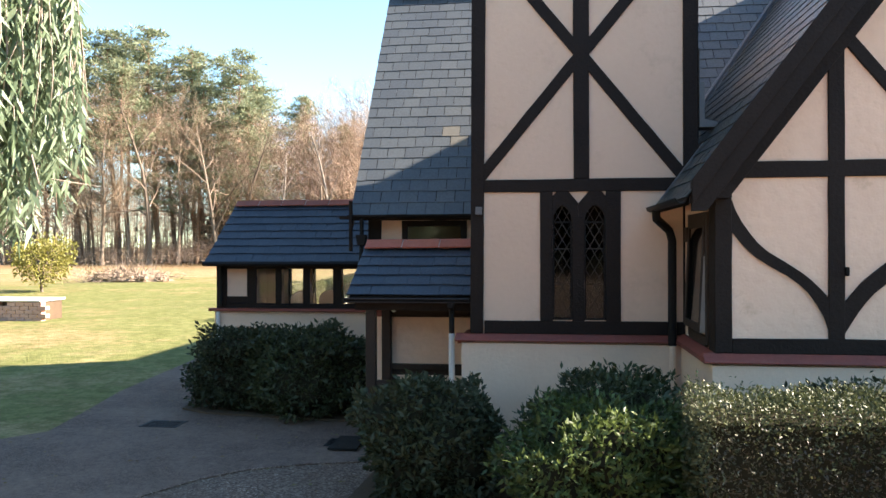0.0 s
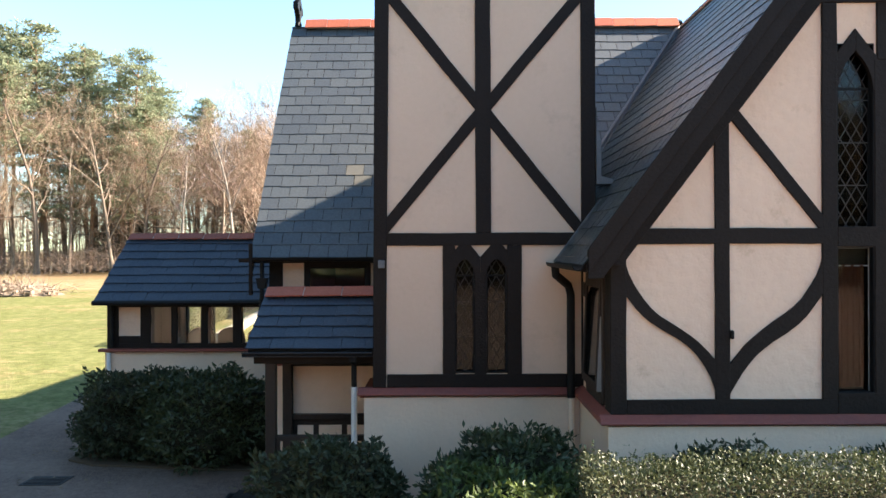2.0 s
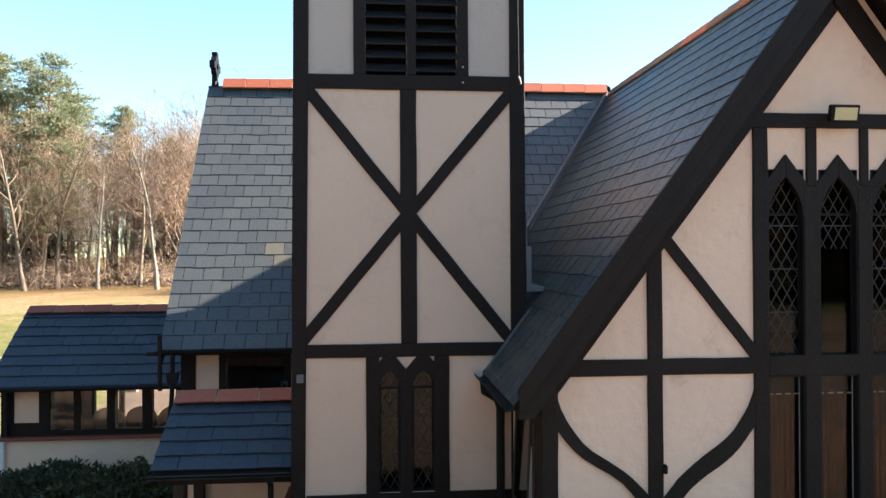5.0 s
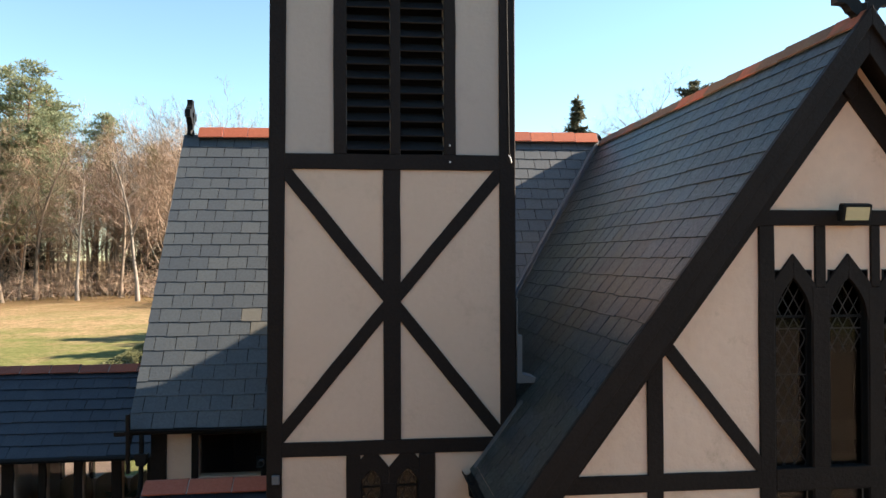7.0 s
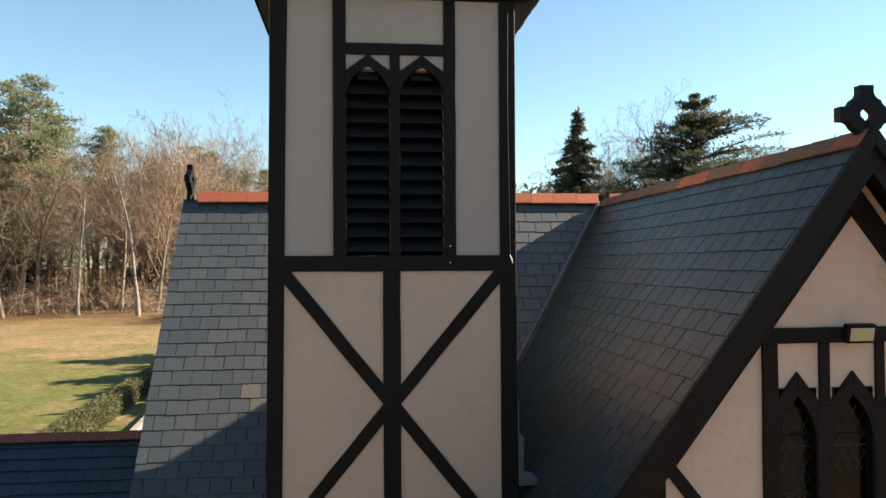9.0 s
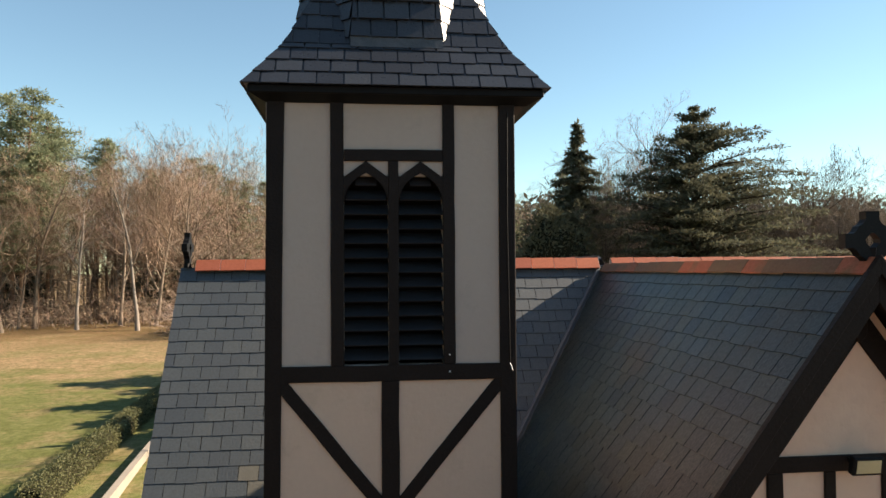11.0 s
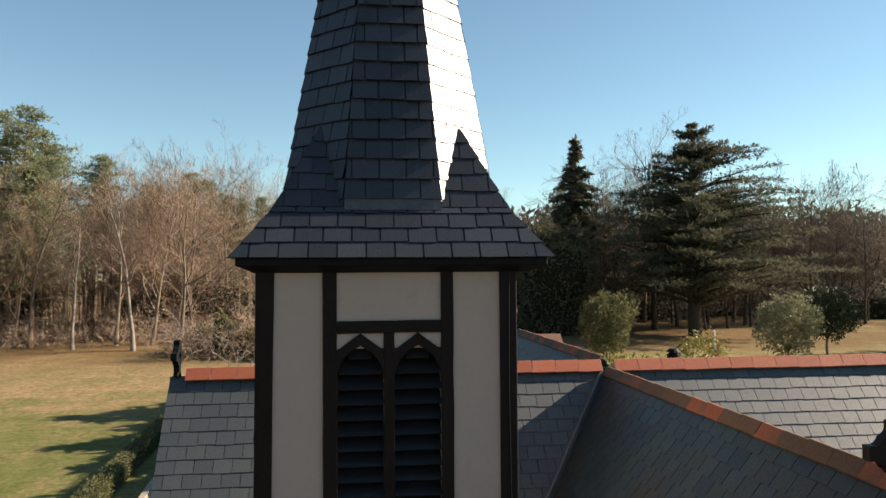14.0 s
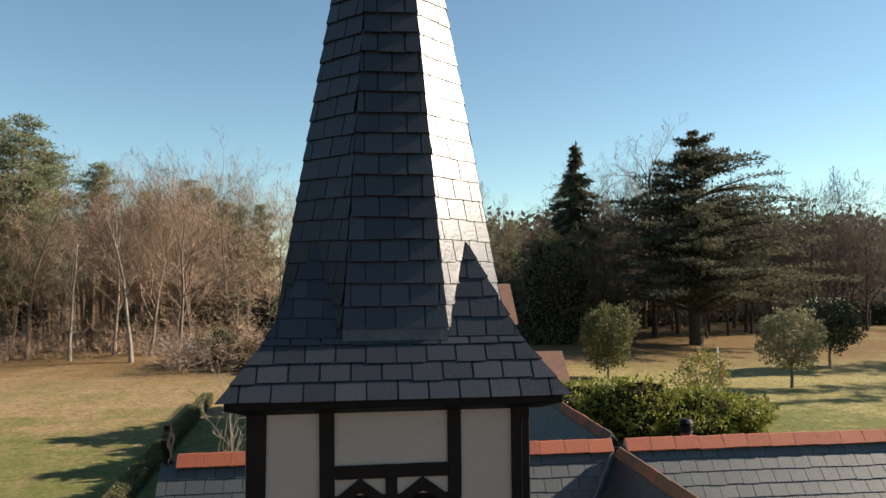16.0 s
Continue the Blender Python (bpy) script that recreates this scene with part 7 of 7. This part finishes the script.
def hedge(name, label, x0, x1, y0, y1, h, leaf, density, size, seed, smoothness=0.03, dry_shaded_leaf=None, clump=0.0):
    """A clipped hedge: small leaves over a boxy body, uneven at the skin."""
    t = plant(name, label, "hedge", ())
    cx, cy = (x0 + x1) / 2, (y0 + y1) / 2
    t.location = (cx, cy, 0)
    r = random.Random(seed)
    verts, faces, spots, dry = [], [], [], []
    faces_of = [("top", (x1 - x0) * (y1 - y0)), ("front", (x1 - x0) * h), ("back", (x1 - x0) * h * 0.4), ("left", (y1 - y0) * h), ("right", (y1 - y0) * h)]
    for side, area in faces_of:
        for k in range(int(area * density)):
            a, b = r.random(), r.random()
            x, y, z = x0 + (x1 - x0) * a, y0 + (y1 - y0) * b, h * b
            n = Vector((0, 0, 1))
            if side == "top":
                z = h
            elif side in ("front", "back"):
                y = y0 if side == "front" else y1
                n = Vector((0, -1 if side == "front" else 1, 0.3))
                x = x0 + (x1 - x0) * a
            else:
                x, y = (x0 if side == "left" else x1), y0 + (y1 - y0) * a
                n = Vector((-1 if side == "left" else 1, 0, 0.3))
            bulge = 0.05 * noise.noise(Vector((x * 1.6, y * 1.6, z * 1.6))) + r.gauss(0, smoothness)
            if clump:
                bulge += clump * noise.noise(Vector((x * 9, y * 9, z * 9))) + 0.6 * clump * noise.noise(Vector((x * 21, y * 21, z * 21)))
            if side == "top":
                bulge += 0.035 * noise.noise(Vector((x * 3, y * 3, 7)))
            if side == "front":
                y += 0.13 * max(0.0, (z - h + 0.28) / 0.28) ** 2
            if side == "top":
                z -= 0.13 * max(0.0, (y0 + 0.28 - y) / 0.28) ** 2
            p = Vector((x, y, z)) + n.normalized() * (bulge - 0.05 * r.random())
            if p.z < 0.03:
                continue
            # More brown leaves lower on the front, which also stand for its shade.
            bare = side == "front" and dry_shaded_leaf and r.random() < 0.86 * min(1.0, max(0.0, (h - 0.06 - z) / 0.5)) ** 0.8
            (dry if bare else spots).append((p - Vector((cx, cy, 0)), n.normalized()))
    leaf_cards(r, spots, size, verts, faces, 0.0, 1.7)
    o = new("foliage", mesh_of("foliage", verts, faces, leaf))
    o.parent = t
    if dry:
        verts, faces = [], []
        leaf_cards(r, dry, size * 0.9, verts, faces, 0.0, 1.9)
        o = new("dry_foliage", mesh_of("dry_foliage", verts, faces, dry_shaded_leaf))
        o.parent = t
        tagged(o, "thin brown leaves and twigs, darkened for the shaded front")
    # Dark block inside the hedge, standing for the shade between leaves.
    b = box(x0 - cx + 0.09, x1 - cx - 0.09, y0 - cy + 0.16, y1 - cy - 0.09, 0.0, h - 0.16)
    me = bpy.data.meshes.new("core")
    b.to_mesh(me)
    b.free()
    me.materials.append(SHADE_CORE)
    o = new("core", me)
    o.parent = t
    return t


far_hedge = hedge("clipped_hedge", "low clipped green hedge along the far lawn", -12.69, -11.89, 17.5, 62.0, 0.98, OLIVE_LEAF, 330, 0.05, 81, 0.05)
far_hedge.rotation_euler = (0, 0, 0.054)
low_wall = thing("garden_wall", "low pale rendered wall beside the path to the lawn", "garden wall", (-9.6, 28, 0))
bm = bmesh.new()
ends = [(-8.85, 18.0), (-9.33, 23.4), (-9.85, 29.8), (-10.35, 36.0)]
rows = [[bm.verts.new((x + dx, y, z)) for dx, z in ((-0.13, -0.05), (-0.13, 0.42), (0.13, 0.42), (0.13, -0.05))] for x, y in ends]
for ra, rb in zip(rows, rows[1:]):
    for k in range(3):
        bm.faces.new((ra[k], ra[k + 1], rb[k + 1], rb[k]))
bm.faces.new(rows[0][::-1])
bm.faces.new(rows[-1])
bmesh.ops.recalc_face_normals(bm, faces=bm.faces)
part("wall", bm, PALE_WALL, low_wall)
hedge("clipped_hedge", "dark clipped hedge before the far field", 92, 170, 140, 142.5, 4.0, DARK_LEAF, 10, 0.4, 82)

# shrubs by the church
shrub("dark_shrub", "dense dark evergreen shrub against the annex", (-5.75, 3.35, 0.60), (1.02, 0.95, 0.80), DARK_LEAF, 10500, 0.046, 91, "shrub", 0.42, 0.06)
shrub("dark_shrub", "dense dark green shrub beside the porch", (-4.35, 3.0, 0.62), (1.16, 1.0, 0.80), DARK_SHADED_LEAF, 10500, 0.048, 92, "shrub", 0.40, 0.04)
shrub("dark_shrub", "rounded dark green shrub before the porch post", (-1.78, -1.25, 0.58), (0.78, 0.85, 0.76), DARK_LEAF, 8000, 0.045, 93, "shrub", 0.36, 0.04)
# One bush in two shells: dark for its shade, bright for its sun patch.
shrub("glossy_shrub", "back of the rhododendron under the tower window, leaves darkened as shade", (0.12, -1.50, 0.64), (0.92, 0.80, 0.78), DARK_SHADED_LEAF, 9500, 0.046, 94, "shrub", 0.36, 0.04)
shrub("glossy_shrub", "front of the same rhododendron, leaves brightened yellow-green as sunlight", (-0.02, -2.55, 0.62), (0.86, 0.72, 0.70), RHODO_SUNLIT, 9500, 0.042, 98, "shrub", 0.45, 0.04)
shrub("dark_shrub", "dark green shrub tucked behind the clipped hedge", (2.2, -2.2, 0.72), (0.9, 0.36, 0.82), DARK_LEAF, 7000, 0.036, 95, "shrub", 0.25, 0.1)
shrub("dark_shrub", "dark green shrub tucked behind the clipped hedge", (4.4, -2.25, 0.72), (1.1, 0.42, 0.86), DARK_LEAF, 7000, 0.036, 96, "shrub", 0.25, 0.1)
hedge("clipped_hedge", "clipped box hedge with small glossy leaves before the gable", 0.72, 8.0, -3.55, -2.62, 1.57, HEDGE_LEAF, 2500, 0.0225, 97, 0.03, HEDGE_BROWN, 0.045)

# drooping gum foliage of a tree standing beside the camera's start
gum = new("gum_tree")
HOME[gum.name] = Vector((0, 0, 0))
tagged(gum, "gum tree with drooping grey-green leaves and peeling bark", "tree")
r = random.Random(5)
gb, gv, gf = [], [], []
gb.append(([Vector((-8.6, -4.6, -0.1)), Vector((-8.3, -4.7, 2.5)), Vector((-7.8, -4.8, 5.5)), Vector((-7.2, -4.9, 8.0))], [0.3, 0.24, 0.18, 0.08]))


def gum_spray(a, b, hang, count):
    """A limb from a to b with hanging sprays of long leaves."""
    a, b = Vector(a), Vector(b)
    gb.append(([a, a.lerp(b, 0.5) + Vector((0, 0, 0.2)), b], [0.07, 0.04, 0.015]))
    for k in range(count):
        s = r.uniform(0.62, 1.05) if r.random() < 0.85 else r.uniform(0.25, 0.62)
        p = a.lerp(b, s) + Vector((r.gauss(0, 0.22), r.gauss(0, 0.35), 0.15))
        p.x = min(p.x, -0.7 - 0.625 * (p.y + 9.66) - 0.45 * r.random() ** 1.5)
        drop = hang * r.uniform(0.5, 1.1)
        q = p + Vector((-abs(r.gauss(0, 0.1)), r.gauss(0, 0.1), -drop))
        gb.append(([p, p.lerp(q, 0.5) + Vector((0.04, 0, 0.05)), q], [0.006, 0.005, 0.003]))
        for j in range(int(drop * 44)):
            f = r.random()
            at = p.lerp(q, f)
            d = Vector((r.gauss(0, 0.5), r.gauss(0, 0.5), -1.0)).normalized()
            w = d.cross(Vector((r.gauss(0, 1), r.gauss(0, 1), 0.1))).normalized()
            n = d.cross(w)
            ln, wd = r.uniform(0.09, 0.17), r.uniform(0.010, 0.016)
            k0 = len(gv)
            curl = n * ln * r.uniform(-0.18, 0.18)
            gv.extend([tuple(at), tuple(at + d * ln * 0.35 + w * wd + curl * 0.4), tuple(at + d * ln + curl), tuple(at + d * ln * 0.35 - w * wd + curl * 0.4)])
            gf.extend([(k0, k0 + 1, k0 + 2), (k0, k0 + 2, k0 + 3)])


gum_spray((-7.4, -4.85, 7.2), (-3.35, -5.3, 4.9), 1.2, 240)
gum_spray((-7.6, -4.8, 6.0), (-3.45, -5.4, 4.25), 1.1, 260)
gum_spray((-7.9, -4.8, 5.0), (-3.75, -5.5, 3.65), 0.8, 170)
gum_spray((-7.2, -4.9, 8.0), (-3.6, -5.2, 5.7), 1.4, 170)
for k in range(7):
    ang = 1.1 + k * 0.75
    gum_spray((-8.0, -4.75, 4.0 + 0.55 * k), (-8.0 + 3.0 * math.cos(ang), -4.75 + 3.0 * math.sin(ang), 5.0 + 0.5 * k), 1.3, 45)
gum_spray((-7.9, -4.8, 4.6), (-3.85, -5.6, 3.25), 0.55, 90)
gb.append(([Vector((-7.9, -4.8, 4.8)), Vector((-4.7, -4.95, 3.24)), Vector((-3.8, -5.1, 3.30)), Vector((-3.28, -5.25, 3.22))], [0.04, 0.012, 0.008, 0.004]))
for nm, me in (("trunk", limbs_mesh("trunk", gb, GUM_BARK)), ("foliage", mesh_of("foliage", gv, gf, GUM_LEAF))):
    o = new(nm, me)
    o.parent = gum

# ---- things on the lawn ----
BRICK = two_scale("old_pink_brick", (0.52, 0.32, 0.25), (0.46, 0.27, 0.21), (0.60, 0.44, 0.37), 1.5, 12, 0.9, 0.4)
bed = thing("brick_planter", "low broken pink brick planter with pale coping on the lawn", "planter", (-21.0, 17.2, 0))
rb = random.Random(8)
for k in range(60):
    row, col = k // 12, k % 12
    x = -23.6 + col * 0.36 + (0.18 if row % 2 else 0)
    if row == 4 and rb.random() < 0.4:
        continue
    part("brick", box(x, x + 0.34, 16.8, 17.05, row * 0.15, row * 0.15 + 0.14, 0.008), BRICK, bed)
part("coping", box(-23.7, -19.3, 16.75, 18.3, 0.76, 0.84, 0.02), WHITE, bed, "pale stone coping")
part("soil_fill", box(-23.6, -19.4, 17.06, 18.2, 0.0, 0.75), SOIL, bed)
for k in range(60):
    a = rb.random() * 6.28
    rr = rb.random() ** 0.5
    x, y = -33.0 + 3.1 * rr * math.cos(a), 47.5 + 2.0 * rr * math.sin(a)
    z = 0.3 + 0.85 * (1 - rr) * rb.uniform(0.5, 1)
    t = thing("log", "sawn pale log on the brushwood pile", "log", (x, y, z), "logs of the brushwood pile")
    d = Vector((rb.gauss(0, 1), rb.gauss(0, 0.6), rb.gauss(0, 0.15))).normalized() * rb.uniform(0.4, 1.1)
    rad = rb.uniform(0.09, 0.2)
    part("bark_log", tube([Vector((x, y, z)) - d, Vector((x, y, z)) + d], rad, 8), LOG, t)
bm = bmesh.new()
bmesh.ops.create_icosphere(bm, subdivisions=3, radius=1)
for v in bm.verts:
    k = 1 + 0.35 * noise.noise(v.co * 3)
    v.co = Vector((-33.2 + v.co.x * 3.6 * k, 47.6 + v.co.y * 2.2 * k, max(-0.05, v.co.z * 0.62 * k)))
tagged(part("brush_heap", bm, LOG, None), "low heap of brushwood and soil under the logs", "heap")

far_wood("brushwood", "loose brown twigs on the log pile", [(-35.2, -31.0, 46.6, 48.4)], 16, 0.9, 318, 0.0, STEM_BACK, 10, 0.2, 60, BROWN_LEAF, 0.3, 0.5, STEM_BACK)

# flagpole, chimney, far roofs
pole = thing("flagpole", "white flagpole with a furled red and white flag", "flagpole", (28.6, 50.5, 0))
part("pole", tube([(28.6, 50.5, 0), (28.6, 50.5, 5.2)], 0.09, 8), WHITE, pole)
bm = bmesh.new()
for i in range(7):
    z = 4.2 - i * 0.33
    for j in range(5):
        bm.verts.new((28.72 + 0.07 * j + 0.04 * math.sin(i + j), 50.45 + 0.06 * math.sin(j * 2.1 + i * 0.4), z - 0.06 * j))
bm.verts.ensure_lookup_table()
for i in range(6):
    for j in range(4):
        k = i * 5 + j
        bm.faces.new((bm.verts[k], bm.verts[k + 1], bm.verts[k + 6], bm.verts[k + 5]))
bmesh.ops.solidify(bm, geom=bm.faces[:], thickness=0.02)
part("flag", bm, FLAG, pole, "furled red and white flag")
flue = thing("chimney_pot", "red clay flue with a black cowl behind the nave ridge", "chimney", (6.3, 7.2, 6.2))
part("flue", tube([(6.3, 7.2, 6.0), (6.3, 7.2, 8.0)], 0.115, 12), CLAY_DULL, flue)
part("cowl", tube([(6.3, 7.2, 7.99), (6.3, 7.2, 8.03), (6.3, 7.2, 8.13), (6.3, 7.2, 8.16)], 0.13, 12, None, [0.145, 0.13, 0.13, 0.09]), DARK, flue, "black metal cowl")
part("cowl_cap", tube([(6.3, 7.2, 8.18), (6.3, 7.2, 8.25)], 0.16, 12, None, [0.155, 0.09]), DARK, flue, "black metal cowl")
hut = thing("brick_outbuilding", "low brick outbuilding with red-brown tiled roof behind the church", "outbuilding", (14.5, 52, 0))
part("wall", box(10.4, 16.0, 50, 55, 0, 2.6), BRICK, hut)
part("roof", prism([(49.7, 2.5), (52.5, 5.0), (55.3, 2.5)], 10.2, 16.3, "x"), TILE_ROOF, hut)
house = thing("brick_house", "distant brick house with red-brown tiled roof among trees", "house", (14.8, 76, 0))
part("wall", box(12.5, 17.0, 74, 82, 0, 6.0), BRICK, house)
part("roof", prism([(73.6, 5.8), (78, 10.2), (82.4, 5.8)], 12.2, 17.3, "x"), TILE_ROOF, house)
part("chimney", box(13.6, 14.3, 75.4, 76.2, 6.0, 10.0), BRICK, house)
far_wall = thing("garden_wall", "long pale garden wall beyond the far lawn", "garden wall", (140, 178, 0))
part("wall", box(95, 200, 177.8, 178.2, 0, 2.6), PALE_WALL, far_wall)
field_wall = thing("garden_wall", "low brick boundary wall behind the bare trees", "garden wall", (-10, 131, 0))
part("wall", box(-60, 40, 130.8, 131.2, 0, 2.0), PALE_WALL, field_wall)

# floodlight on the gable
lamp = thing("floodlight", "small black floodlight with a clear glass front on the gable", "floodlight", (4.40, -1.95, 6.2))
fb = box(-0.15, 0.15, -0.04, 0.04, -0.09, 0.09, 0.012)
bmesh.ops.transform(fb, matrix=Matrix.Translation((4.27, -1.93, 6.16)) @ Matrix.Rotation(radians(12), 4, "X"), verts=fb.verts)
part("housing", fb, DARK, lamp)
fb = box(-0.118, 0.118, -0.047, -0.041, -0.062, 0.062)
bmesh.ops.transform(fb, matrix=Matrix.Translation((4.27, -1.93, 6.16)) @ Matrix.Rotation(radians(12), 4, "X"), verts=fb.verts)
part("reflector", fb, REFLECTOR, lamp, "yellowish reflector behind glass")
part("bracket", box(4.23, 4.31, -1.90, -1.69, 6.14, 6.18), DARK, lamp)

# bulkhead lamp under the nave's eaves, beside the tower
bulkhead = thing("wall_lamp", "small black wall lamp with a pale rim beside the tower", "wall lamp", (-1.84, 2.72, 2.75))
part("back_plate", box(-1.92, -1.76, 2.76, 2.81, 2.66, 2.84, 0.01), DARK, bulkhead)
part("lens_ring", tube([(-1.84, 2.66, 2.75), (-1.84, 2.76, 2.75)], 0.05, 14), LEAD, bulkhead, "pale lamp rim")
part("lens", tube([(-1.84, 2.645, 2.75), (-1.84, 2.659, 2.75)], 0.038, 14), DARK, bulkhead, "dark glass lens")

# garden bench far off on the lawn
seat = thing("garden_bench", "dark wooden garden bench on the far lawn", "bench", (71, 119, 0))
for k in range(3):
    part("seat_slat", box(70.2, 71.8, 118.75 + 0.17 * k, 118.89 + 0.17 * k, 0.44, 0.48), DARK, seat)
    part("back_slat", box(70.2, 71.8, 119.27, 119.31, 0.58 + 0.15 * k, 0.68 + 0.15 * k), DARK, seat)
for x in (70.25, 71.75):
    part("leg", box(x - 0.04, x + 0.04, 118.76, 118.84, 0, 0.64), DARK, seat)
    part("leg", box(x - 0.04, x + 0.04, 119.2, 119.28, 0, 1.0), DARK, seat)
    part("armrest", box(x - 0.05, x + 0.05, 118.74, 119.2, 0.64, 0.69), DARK, seat)

# fallen leaves on the path, the gravel and the edge of the lawn
rf = random.Random(19)
fv, ff = [], []
while len(ff) < 520:
    x, y = rf.uniform(-10.5, 0.5), rf.uniform(-4.5, 7.0)
    if y > 2.0 and x > -6.9 or y > -1.0 and x > -2.7:
        continue
    a, s = rf.random() * 6.28, rf.uniform(0.02, 0.045)
    d, e = Vector((math.cos(a), math.sin(a), 0)) * s, Vector((-math.sin(a), math.cos(a), 0)) * s * 0.5
    p, k = Vector((x, y, 0.034)), len(fv)
    fv += [tuple(p - d), tuple(p + e + Vector((0, 0, 0.012))), tuple(p + d), tuple(p - e)]
    ff += [(k, k + 1, k + 2), (k, k + 2, k + 3)]
leaves = new("fallen_leaves", mesh_of("fallen_leaves", fv, ff, RUSSET_LEAF))
tagged(leaves, "scattered dry brown leaves on the path", "leaves", "", "stuff")
